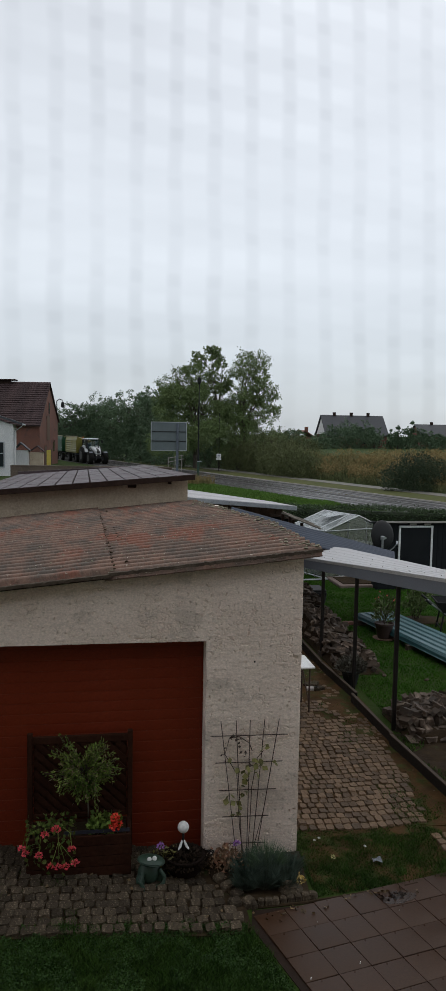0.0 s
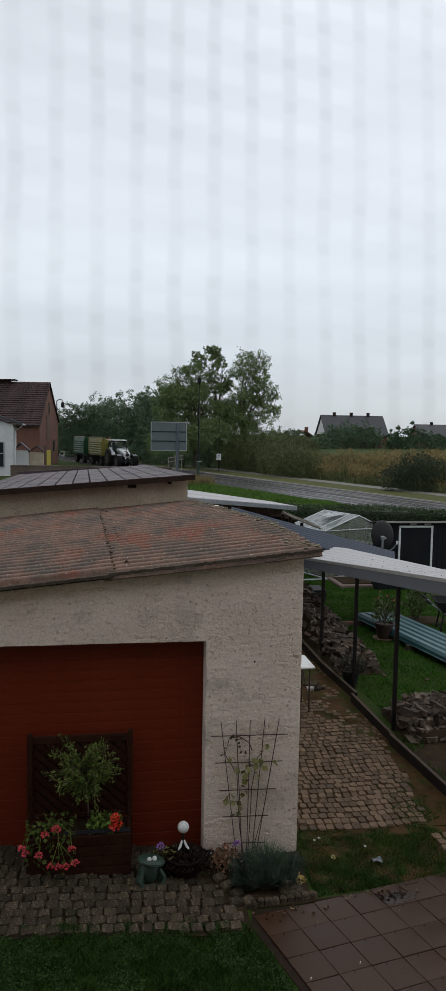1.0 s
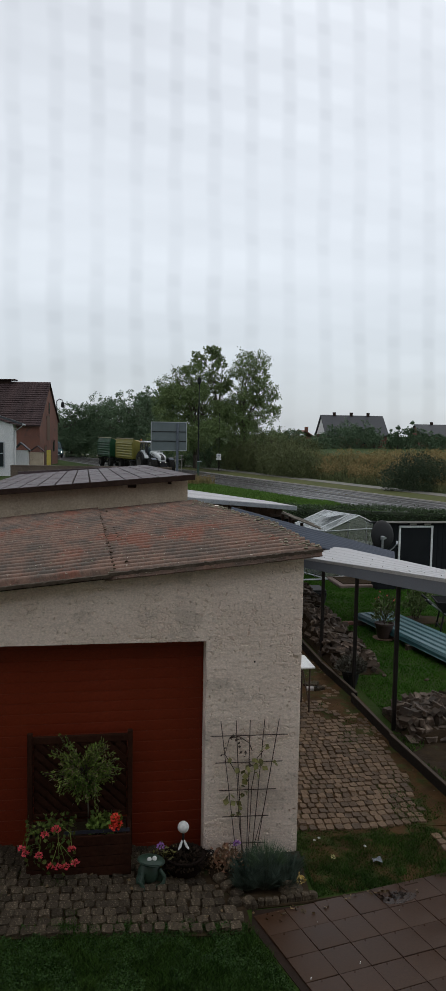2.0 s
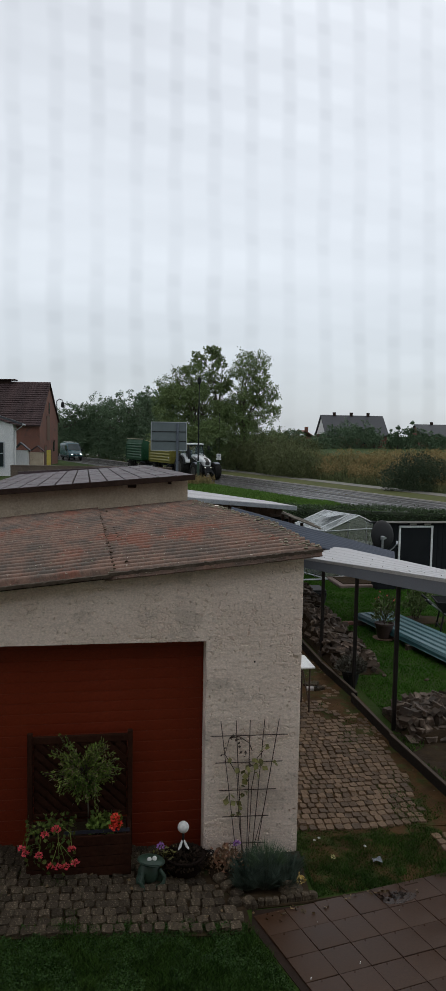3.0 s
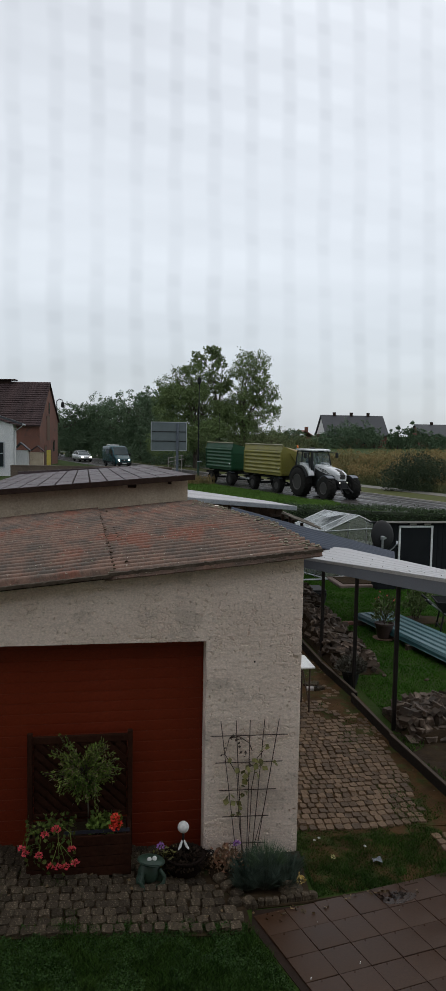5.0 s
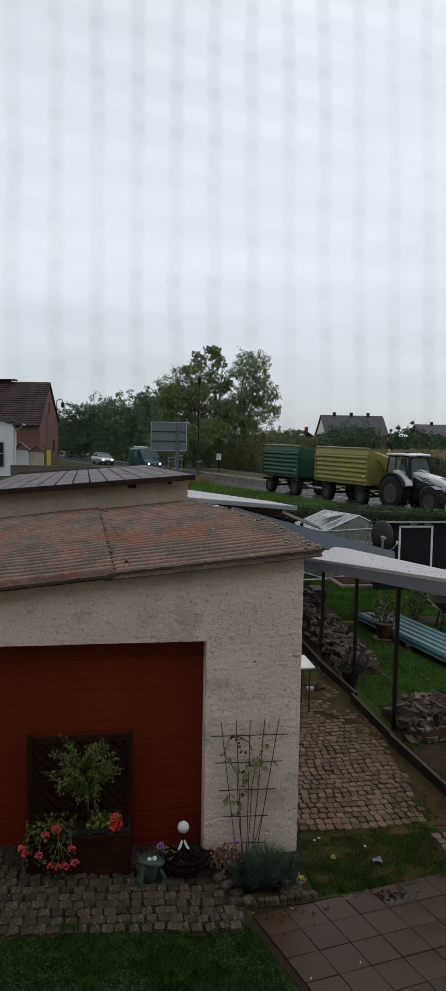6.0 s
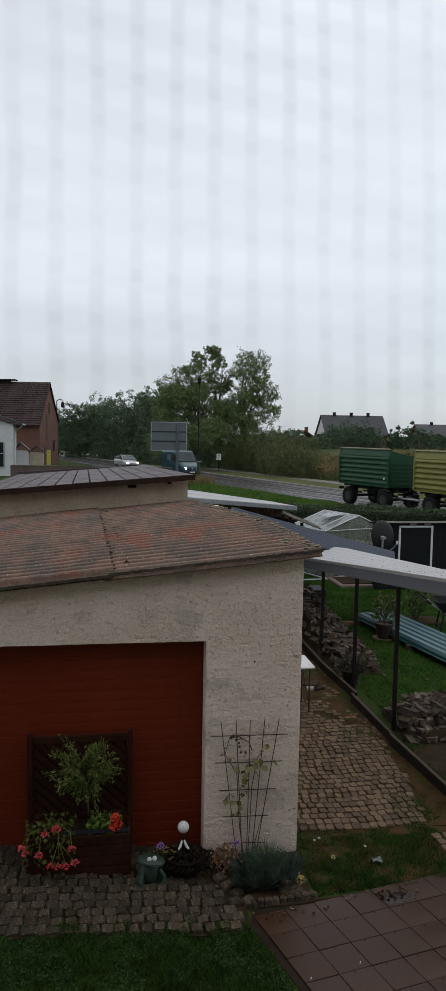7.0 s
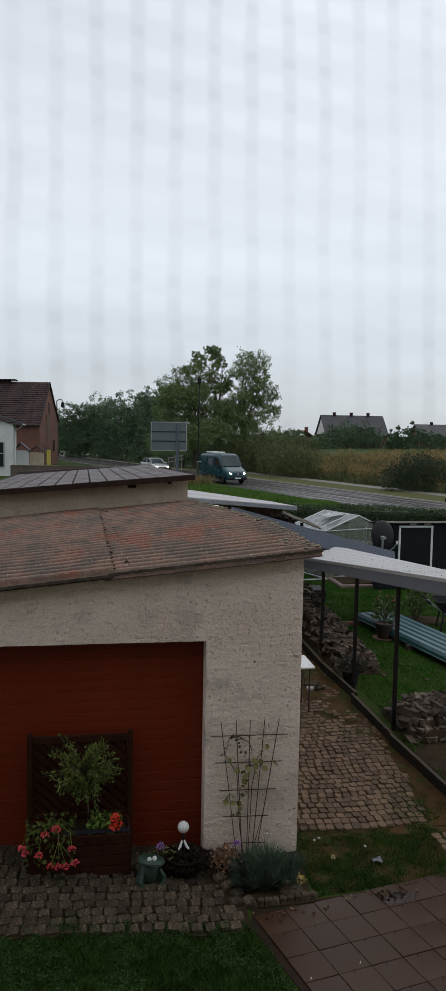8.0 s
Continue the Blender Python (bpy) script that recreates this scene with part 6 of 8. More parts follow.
def grey_plant():
    p = thing("potted_lavender", "grey-leaved plant in a dark tub beside the firewood", "potted plant", (4.13, 11.9, 0))
    part("tub", Mesh().lathe([(0.11, 0.0), (0.15, 0.2), (0.165, 0.21), (0.165, 0.24), (0.145, 0.24), (0.13, 0.21), (0.02, 0.2)], 20), DARKCOAT, p, smooth=True)
    for s in (-1, 1):
        part("handle", Mesh().tube([(s * 0.15, -0.03, 0.22), (s * 0.2, -0.06, 0.28), (s * 0.19, 0.03, 0.29), (s * 0.15, 0.05, 0.23)], 0.01, 6), KERB, p, "pale rope handle")
    rng = np.random.default_rng(23)
    n = 900
    a, q = rng.uniform(0, 2 * np.pi, n), rng.uniform(0, 1, n)
    P = np.stack([0.23 * q ** 0.5 * np.cos(a), 0.23 * q ** 0.5 * np.sin(a), 0.22 + rng.uniform(0, 0.22, n) * (1.1 - 0.6 * q)], 1)
    scatter("leaves", P, np.stack([np.cos(a), np.sin(a), 0.9 + 0 * a], 1) + rng.normal(size=(n, 3)) * 0.5, rng.uniform(0.05, 0.1, n), mat("grey_leaf", (0.058, 0.056, 0.044), (0.098, 0.092, 0.075), 6, 0.8, spec=0.15, bump=0, island=0.4), p, shape=4.0)


grey_plant()


def garden_bush():
    b = thing("garden_bush", "dark green currant bush in bare soil", "bush", (7.06, 15.98, 0))
    m = Mesh()
    for k in range(8):
        a = k * 0.8
        m.tube([(0.05 * math.cos(a), 0.05 * math.sin(a), 0), (0.24 * math.cos(a), 0.24 * math.sin(a), 0.72)], [0.012, 0.005], 5)
    part("stems", m, BARK, b)
    P, W, S = crown_leaves([(-0.16, 0, 0.48, 0.22), (0.17, 0, 0.56, 0.22), (0, 0.06, 0.72, 0.24), (0.03, -0.06, 0.34, 0.22), (0.3, 0.0, 0.72, 0.14)], 1500, 0.075, 5)
    scatter("leaves", P, W, S, LEAF, b)
    part("soil", Mesh().lathe([(0.5, 0.0), (0.45, 0.03), (0.02, 0.06)], 18, pose(0.15, -0.05, 0) @ Matrix.Diagonal((1.15, 0.8, 1, 1))), EARTH, b)


garden_bush()


def wheelbarrow():
    w = thing("wheelbarrow", "dark wheelbarrow with pale handles standing on the lawn", "wheelbarrow", (7.56, 15.05, 0), -14)
    t = 0.02
    # tray: an open tub wider at its rim
    m = Mesh()
    lo, hi = [(-0.28, -0.22), (0.3, -0.2), (0.3, 0.2), (-0.28, 0.22)], [(-0.46, -0.34), (0.5, -0.3), (0.5, 0.3), (-0.46, 0.34)]
    outer = [(x, y, 0.36) for x, y in lo] + [(x, y, 0.66) for x, y in hi]
    inner = [(x * 0.93, y * 0.93, 0.36 + t) for x, y in lo] + [(x * 0.96, y * 0.95, 0.66) for x, y in hi]
    m.add(outer + inner, [(3, 2, 1, 0), (8, 9, 10, 11)] + [(i, (i + 1) % 4, 4 + (i + 1) % 4, 4 + i) for i in range(4)] + [(8 + (i + 1) % 4, 8 + i, 12 + i, 12 + (i + 1) % 4) for i in range(4)] + [(4 + i, 4 + (i + 1) % 4, 12 + (i + 1) % 4, 12 + i) for i in range(4)])
    tray = part("tray", m, DARKCOAT, w, "dark pressed tray")
    part("rim", Mesh().tube([(x, y, 0.67) for x, y in hi + hi[:1]], 0.016, 6), DARKCOAT, tray)
    for s in (-1, 1):
        part("handle", Mesh().tube([(0.45, s * 0.12, 0.2), (-0.2, s * 0.22, 0.36), (-0.66, s * 0.26, 0.68)], 0.018, 8), STEEL, w, "pale steel handle")
        part("grip", Mesh().tube([(-0.57, s * 0.25, 0.615), (-0.69, s * 0.263, 0.705)], 0.024, 8), DARKCOAT, w)
        part("leg", Mesh().tube([(-0.3, s * 0.23, 0.37), (-0.36, s * 0.25, 0.0)], 0.018, 8), DARKCOAT, w)
    part("crossbar", Mesh().tube([(-0.35, -0.25, 0.1), (-0.35, 0.25, 0.1)], 0.014, 6), DARKCOAT, w)
    wh = part("wheel", Mesh().lathe([(0.14, -0.03), (0.18, -0.045), (0.195, 0), (0.18, 0.045), (0.14, 0.03)], 20, pose(0.62, 0, 0.195, 90)), RUBBER, w, smooth=True)
    part("hub", Mesh().lathe([(0.14, -0.012), (0.03, -0.05), (0.03, 0.05), (0.14, 0.012)], 16, pose(0.62, 0, 0.195, 90)), STEEL, wh)
    part("fork", Mesh().tube([(0.4, -0.12, 0.22), (0.62, -0.07, 0.195)], 0.014, 6).tube([(0.4, 0.12, 0.22), (0.62, 0.07, 0.195)], 0.014, 6), STEEL, w)


wheelbarrow()


def lawn_bits():
    r = thing("raised_bed", "low pinkish concrete bed surround in the lawn", "raised bed", (7.15, 20.2, 0))
    part("slab", Mesh().box((0, 0, 0.04), (1.5, 1.3, 0.09), bev=0.015), mat("pink_concrete", (0.13, 0.095, 0.08), (0.17, 0.125, 0.108), 4, 0.8), r)
    part("soil", Mesh().box((0, 0, 0.09), (1.2, 1.0, 0.03)), EARTH, r)
    c = thing("compost_box", "low black plastic compost box beside the lawn", "compost box", (5.12, 18.0, 0))
    part("box", Mesh().box((0, 0, 0.16), (0.62, 0.62, 0.32), taper=(1.1, 1.1), bev=0.03), DARKCOAT, c)
    part("lid", Mesh().box((0, 0, 0.345), (0.66, 0.66, 0.05), bev=0.02), DARKCOAT, c)
    p = thing("tarpaulin_pole", "thin pale pole lying across the lawn", "pole", (6.0, 20.6, 0))
    part("pole", Mesh().tube([(-0.9, 0, 0.04), (0.8, 0.1, 0.04)], 0.025, 6), STEEL, p)
    for x, y in ((5.5, 11.9), (6.35, 12.75), (4.85, 12.2)):
        s = thing("stone", "small brown stone in the grass", "stone", (x, y, 0), group="loose stones")
        part("stone", Mesh().box((0, 0, 0.02), (0.09, 0.06, 0.04), pose(0, 0, 0, 0, 0, 30), bev=0.015), COBBLE, s)
    m = Mesh()
    m.sheet(lambda a, b: (1.96 + 2.3 * a, 6.36 + 0.09 * (1.26 + 2.3 * a - 2.0) + (0.98 - 0.16 * a) * b, 0.0 + 0.014 * b + 0.006 * noise.noise((a * 9, b * 5, 2))), 40, 18, 0.04)
    whole("worn_earth", m, PATHEARTH, "bare trodden earth showing through the grass", "soil", "structure", smooth=True)
    m = Mesh()
    m.sheet(lambda a, b: (3.96 + 2.74 * a, 7.9 + 1.75 * b + 0.1 * noise.noise((a * 5, b * 3, 0)), 0.035 + 0.03 * noise.noise((a * 9, b * 7, 2))), 26, 18, 0.06)
    whole("soil_bed", m, EARTH, "strip of bare dark soil before the firewood", "soil", "structure")
    t = thing("side_table", "white-topped folding table against the garage wall", "table", (2.72, 10.85, 0))
    part("top", Mesh().box((0, 0, 0.74), (0.78, 0.62, 0.03), bev=0.008), WHITEPAINT, t)
    for x, y in ((-0.3, -0.22), (0.33, -0.22), (-0.3, 0.22), (0.33, 0.22)):
        part("leg", Mesh().tube([(x, y, 0), (x, y, 0.73)], 0.014, 6), IRON, t)
    part("stretcher", Mesh().tube([(0.33, -0.22, 0.15), (0.33, 0.22, 0.6)], 0.01, 6), IRON, t)
    k = thing("prop_brick", "red-brown brick lying under the metal sheets", "brick", (5.36, 15.72, 0))
    part("brick", Mesh().box((0, 0, 0.036), (0.24, 0.115, 0.071), pose(0, 0, 0, 0, 0, 12), bev=0.006), BRICK, k)
    b = thing("loose_bricks", "few pale broken bricks on the cobbles", "bricks", (3.38, 11.6, 0))
    for k in range(4):
        part("brick", Mesh().box((0.1 * (k % 2), 0.22 * (k // 2), 0.04), (0.2, 0.11, 0.07), pose(0, 0, 0, 0, 0, 20 * k), bev=0.01), KERB if k == 0 else COBBLE, b)


lawn_bits()


# ------------------------------------------------------------------ in front of the garage
def rise(x):
    """The paving climbs a little along the garage door."""
    return 0.075 * max(0.0, 0.9 - x)


RED = mat("scarlet_petals", (0.62, 0.035, 0.02), (0.72, 0.06, 0.03), 30, 0.6, bump=0, island=0.25)
PINK = mat("coral_pink_petals", (0.56, 0.04, 0.07), (0.68, 0.085, 0.10), 30, 0.6, bump=0, island=0.3)
VIOLET = mat("violet_petals", (0.3, 0.12, 0.42), (0.38, 0.18, 0.5), 30, 0.6, bump=0, island=0.3)
YOUNGLEAF = mat("yellow_green_leaf", (0.13, 0.13, 0.03), (0.165, 0.15, 0.04), 6, 0.55, bump=0, island=0.4)
OLIVELEAF = mat("narrow_olive_leaf", (0.078, 0.142, 0.024), (0.160, 0.205, 0.046), 3, 0.7, spec=0.2, bump=0, island=0.5)
SEDUM = mat("reddish_sedum", (0.30, 0.135, 0.085), (0.21, 0.155, 0.085), 12, 0.7, bump=0, island=0.4)
PALETIP = mat("pale_pinkish_tip", (0.30, 0.20, 0.13), (0.22, 0.17, 0.10), 12, 0.7, bump=0, island=0.4)
BLUEGRASS = mat("blue_fescue", (0.044, 0.068, 0.052), (0.075, 0.100, 0.078), 4, 0.8, spec=0.15, bump=0, island=0.4)
FROGGREEN = mat("glazed_green", (0.017, 0.042, 0.028), (0.025, 0.056, 0.036), 6, 0.55, bump=0.05)


def umbel(name, c, r, material, parent, seed):
    rng = np.random.default_rng(seed)
    n = 46
    d = rng.normal(size=(n, 3))
    d /= np.linalg.norm(d, axis=1, keepdims=True)
    d[:, 2] = np.abs(d[:, 2]) * 0.9 - 0.2
    return scatter(name, np.array(c) + d * r * 0.7, d + rng.normal(size=(n, 3)) * 0.5, rng.uniform(0.7, 1.1, n) * r * 0.8, material, parent, shape=1.3, seed=seed)


def planter():
    p = thing("planter", "dark wooden planter box with a lattice back", "planter", (-0.22, 6.9, rise(-0.22)))
    w = 0.47
    for s in (-1, 1):
        part("post", Mesh().box((s * w, 0.14, 0.63), (0.05, 0.05, 1.26), bev=0.006), PLANTERWOOD, p)
        part("side_panel", Mesh().box((s * (w - 0.01), -0.04, 0.21), (0.03, 0.32, 0.40)), PLANTERWOOD, p)
    for k in range(4):
        part("board", Mesh().box((0, -0.2, 0.06 + k * 0.1), (2 * w, 0.022, 0.094), bev=0.005), PLANTERWOOD, p)
    part("back_panel", Mesh().box((0, 0.1, 0.21), (2 * w - 0.06, 0.02, 0.4)), PLANTERWOOD, p)
    # panel added behind the lattice to keep its gaps dark
    part("backing", Mesh().box((0, 0.158, 0.81), (2 * w - 0.06, 0.012, 0.74)), PLANTERWOOD, p)
    part("rail", Mesh().box((0, 0.14, 1.19), (2 * w, 0.035, 0.07), bev=0.005), PLANTERWOOD, p)
    part("rail", Mesh().box((0, 0.14, 0.44), (2 * w, 0.035, 0.05), bev=0.005), PLANTERWOOD, p)
    for s in (-1, 1):
        for k in range(-6, 18):
            # slanting lattice laths, cut by the frame
            x0 = -w + k * 0.105
            pts = []
            for t in np.linspace(0, 1, 60):
                x, z = x0 + s * (t - 0.5) * 0.72, 0.46 + t * 0.71
                if abs(x) < w - 0.03:
                    pts.append((x, z))
            if len(pts) > 4:
                a, b = pts[0], pts[-1]
                ang = math.degrees(math.atan2(b[0] - a[0], b[1] - a[1]))
                part("lath", Mesh().box(((a[0] + b[0]) / 2, 0.14 + s * 0.006, (a[1] + b[1]) / 2), (0.05, 0.01, math.hypot(b[0] - a[0], b[1] - a[1])), pose(0, 0, 0, 0, ang)), PLANTERWOOD, p)
    part("soil", Mesh().box((0, -0.05, 0.36), (2 * w - 0.08, 0.28, 0.06)), EARTH, p)
    part("liner", Mesh().box((0.16, -0.185, 0.435), (0.6, 0.012, 0.03)), mat("blue_liner", (0.02, 0.022, 0.035), (0.028, 0.03, 0.045), 4, 0.5), p, "bluish liner edge")
    return p


planter()


def standard_shrub():
    s = thing("standard_shrub", "small round-headed shrub on a thin stem", "shrub", (-0.17, 6.86, rise(-0.17) + 0.38))
    part("stem", Mesh().tube([(0.02, 0, 0), (0.03, 0, 0.2), (0, 0, 0.5)], 0.009, 6), BARK, s)
    rng = np.random.default_rng(15)
    tw, P, W = Mesh(), [], []
    for k in range(150):
        d = rng.normal(size=3)
        d /= np.linalg.norm(d)
        d[1] *= 0.75
        r = rng.uniform(0.16, 0.36) * (1.25 if k % 9 == 0 else 1)
        a, b = np.array([0, 0, 0.55]) + d * 0.05, np.array([0, 0, 0.57]) + d * r * np.array([1.05, 0.6, 0.9])
        tw.tube([a, b], 0.0022, 4, False)
        for q in range(30):
            f = rng.uniform(0.25, 1)
            P.append(a + (b - a) * f + rng.normal(size=3) * 0.012)
            W.append(d + rng.normal(size=3) * 0.6)
    part("twigs", tw, BARK, s)
    scatter("leaves", P, W, rng.uniform(0.024, 0.044, len(P)), OLIVELEAF, s, shape=3.0)
    tagged(scatter("leaf_tips", P[::7], W[::7], rng.uniform(0.025, 0.05, len(P[::7])), PALETIP, s, shape=3.5), kind="stuff")


standard_shrub()


def geraniums():
    g = thing("geranium", "trailing coral-pink geranium spilling over the planter", "flower", (-0.45, 6.78, rise(-0.45) + 0.42))
    rng = np.random.default_rng(5)
    n = 240
    P = np.stack([rng.uniform(-0.24, 0.2, n), rng.uniform(-0.2, 0.08, n), rng.normal(0.05, 0.04, n)], 1)
    P[:, 2] -= np.maximum(0, -0.06 - P[:, 1]) * 1.9
    scatter("leaves", P, rng.normal(size=(n, 3)) + [0, -0.4, 0.5], rng.uniform(0.035, 0.055, n), mat("geranium_leaf", (0.046, 0.082, 0.016), (0.105, 0.120, 0.030), 9, 0.75, spec=0.15, bump=0, island=0.5), g, shape=1.3)
    st = Mesh()
    heads = [(-0.27, -0.17, -0.06), (-0.24, -0.18, -0.1), (-0.07, -0.18, 0.06), (-0.12, -0.2, -0.12), (-0.02, -0.22, -0.22), (0.05, -0.22, -0.23), (0.03, -0.18, 0.10), (0.12, -0.22, -0.23), (0.2, -0.22, -0.2), (0.17, -0.2, -0.08)]
    for h in heads:
        if h[2] < -0.15:
            st.tube([(0.04, -0.12, 0.06), (0.05, -0.2, 0.0), (0.5 * h[0] + 0.03, -0.235, 0.45 * h[2]), h], 0.003, 4, False)
        else:
            st.tube([(h[0] * 0.5, -0.05, 0.05), (h[0] * 0.9, -0.16, max(h[2], 0) + 0.05), h], 0.003, 4, False)
    part("stems", st, OLIVELEAF, g)
    for i, h in enumerate(heads):
        umbel("bloom", h, 0.030 if i != 6 else 0.036, PINK, g, i)
    r = thing("geranium", "upright geranium with one scarlet bloom in the planter", "flower", (0.03, 6.82, rise(0.03) + 0.38))
    n = 260
    P = np.stack([rng.uniform(-0.16, 0.12, n), rng.uniform(-0.1, 0.1, n), rng.uniform(0.02, 0.15, n)], 1)
    scatter("leaves", P, rng.normal(size=(n, 3)) + [0, 0, 0.6], rng.uniform(0.04, 0.065, n), OLIVELEAF, r, shape=1.3)
    part("stem", Mesh().tube([(0.04, 0, 0), (0.08, -0.06, 0.14)], 0.004, 5), YOUNGLEAF, r)
    for k, c in enumerate(((0.08, -0.08, 0.15), (0.055, -0.09, 0.12), (0.105, -0.09, 0.12), (0.08, -0.1, 0.095), (0.08, -0.08, 0.19))):
        umbel("bloom", c, 0.037, RED, r, 20 + k)


geraniums()


def frog():
    m = Mesh()
    def ball(c, r, s=(1, 1, 1), n=14):
        m.lathe([(r * math.sin(math.pi * k / 10) + 1e-4, -r * math.cos(math.pi * k / 10)) for k in range(11)], n, pose(*c) @ Matrix.Diagonal((*s, 1)))
    ball((0, 0, 0.11), 0.095, (1.1, 0.9, 1.1))
    tilt = pose(0.008, -0.025, 0.222, 0, 13)
    m.lathe([(0.012, -0.034), (0.05, -0.03), (0.07, -0.014), (0.079, -0.004), (0.073, 0.0), (0.077, 0.006), (0.066, 0.022), (0.04, 0.036), (0.006, 0.041)], 24, tilt @ Matrix.Diagonal((1.62, 1.2, 1, 1)))
    ball((-0.024, -0.05, 0.256), 0.027), ball((0.022, -0.05, 0.256), 0.027)
    for s in (-1, 1):
        ball((s * 0.085, -0.02, 0.06), 0.05, (0.8, 1.1, 1.2))
        ball((s * 0.07, -0.09, 0.018), 0.04, (1.2, 1.4, 0.45))
        m.tube([(s * 0.07, -0.06, 0.15), (s * 0.11, -0.09, 0.09), (s * 0.09, -0.11, 0.04)], 0.018, 8)
    green = len(m.f)
    for x in (-0.024, 0.022):
        m.lathe([(0.021, 0), (0.019, 0.007), (0.005, 0.011)], 12, pose(x, -0.071, 0.263, 70))
    ob = whole("frog_figure", m, FROGGREEN, "glazed green garden figure sitting on the cobbles", "garden figure", smooth=True, at=pose(0.42, 6.62, 0.035, 0, 0, 15) @ Matrix.Scale(1.06, 4))
    ob.data.materials.append(WHITEPAINT)
    for f in list(ob.data.polygons)[green:]:
        f.material_index = 1


frog()


def globe_lamp():
    g = thing("garden_lamp", "white globe garden lamp standing in a dark bowl", "garden lamp", (0.75, 6.8, 0.23))
    part("globe", Mesh().lathe([(0.055 * math.sin(math.pi * k / 12) + 1e-4, 0.23 - 0.055 * math.cos(math.pi * k / 12)) for k in range(13)], 20), WHITEPAINT, g, "white globe", True)
    part("stem", Mesh().tube([(0, 0, -0.02), (0, 0, 0.18)], 0.012, 8), DARKCOAT, g)
    for s in (-1, 1):
        part("foot", Mesh().tube([(s * 0.008, 0, 0.1), (s * 0.03, -0.03, 0.055), (s * 0.05, -0.06, 0.04)], [0.008, 0.014, 0.006], 8), WHITEPAINT, g, "small white foot")
    b = thing("planting_bowl", "dark round planting bowl with a violet flower", "pot", (0.76, 6.76, 0.0))
    part("bowl", Mesh().lathe([(0.11, 0.0), (0.17, 0.09), (0.185, 0.19), (0.195, 0.2), (0.195, 0.22), (0.17, 0.22), (0.15, 0.19), (0.01, 0.18)], 24), mat("weathered_bowl", (0.012, 0.008, 0.007), (0.020, 0.014, 0.011), 9, 0.95, spec=0.05, bump=0.4, grain=40), b, smooth=True)
    part("soil", Mesh().lathe([(0.165, 0.195), (0.01, 0.215)], 16), PEAT, b)
    rng = np.random.default_rng(52)
    n = 1500
    a, q = rng.uniform(0, 2 * np.pi, n), rng.uniform(0, 1, n) ** 0.5
    P = np.stack([0.22 * q * np.cos(a), 0.21 * q * np.sin(a), 0.17 + 0.10 * (1 - q * q) * rng.uniform(0.2, 1, n)], 1)
    scatter("dry_foliage", P, np.stack([np.cos(a), np.sin(a), 0.3 + 0 * a], 1) + rng.normal(size=(n, 3)) * 0.7, rng.uniform(0.025, 0.05, n), mat("withered_leaf", (0.018, 0.012, 0.009), (0.032, 0.022, 0.015), 9, 0.85, spec=0.1, bump=0, island=0.5), b, shape=2.0)
    f = thing("violet_flower", "small violet-flowered plant beside the bowl", "flower", (0.56, 6.74, 0.0))
    rng = np.random.default_rng(12)
    n = 150
    P = np.stack([rng.normal(0.02, 0.06, n), rng.normal(0, 0.04, n), rng.uniform(0.05, 0.3, n)], 1)
    scatter("leaves", P, rng.normal(size=(n, 3)) + [0, 0, 0.6], rng.uniform(0.025, 0.05, n), YOUNGLEAF, f)
    part("stem", Mesh().tube([(0, 0, 0), (0, 0, 0.3)], 0.005, 5), YOUNGLEAF, f)
    umbel("bloom", (-0.03, -0.03, 0.335), 0.032, VIOLET, f, 3)


globe_lamp()


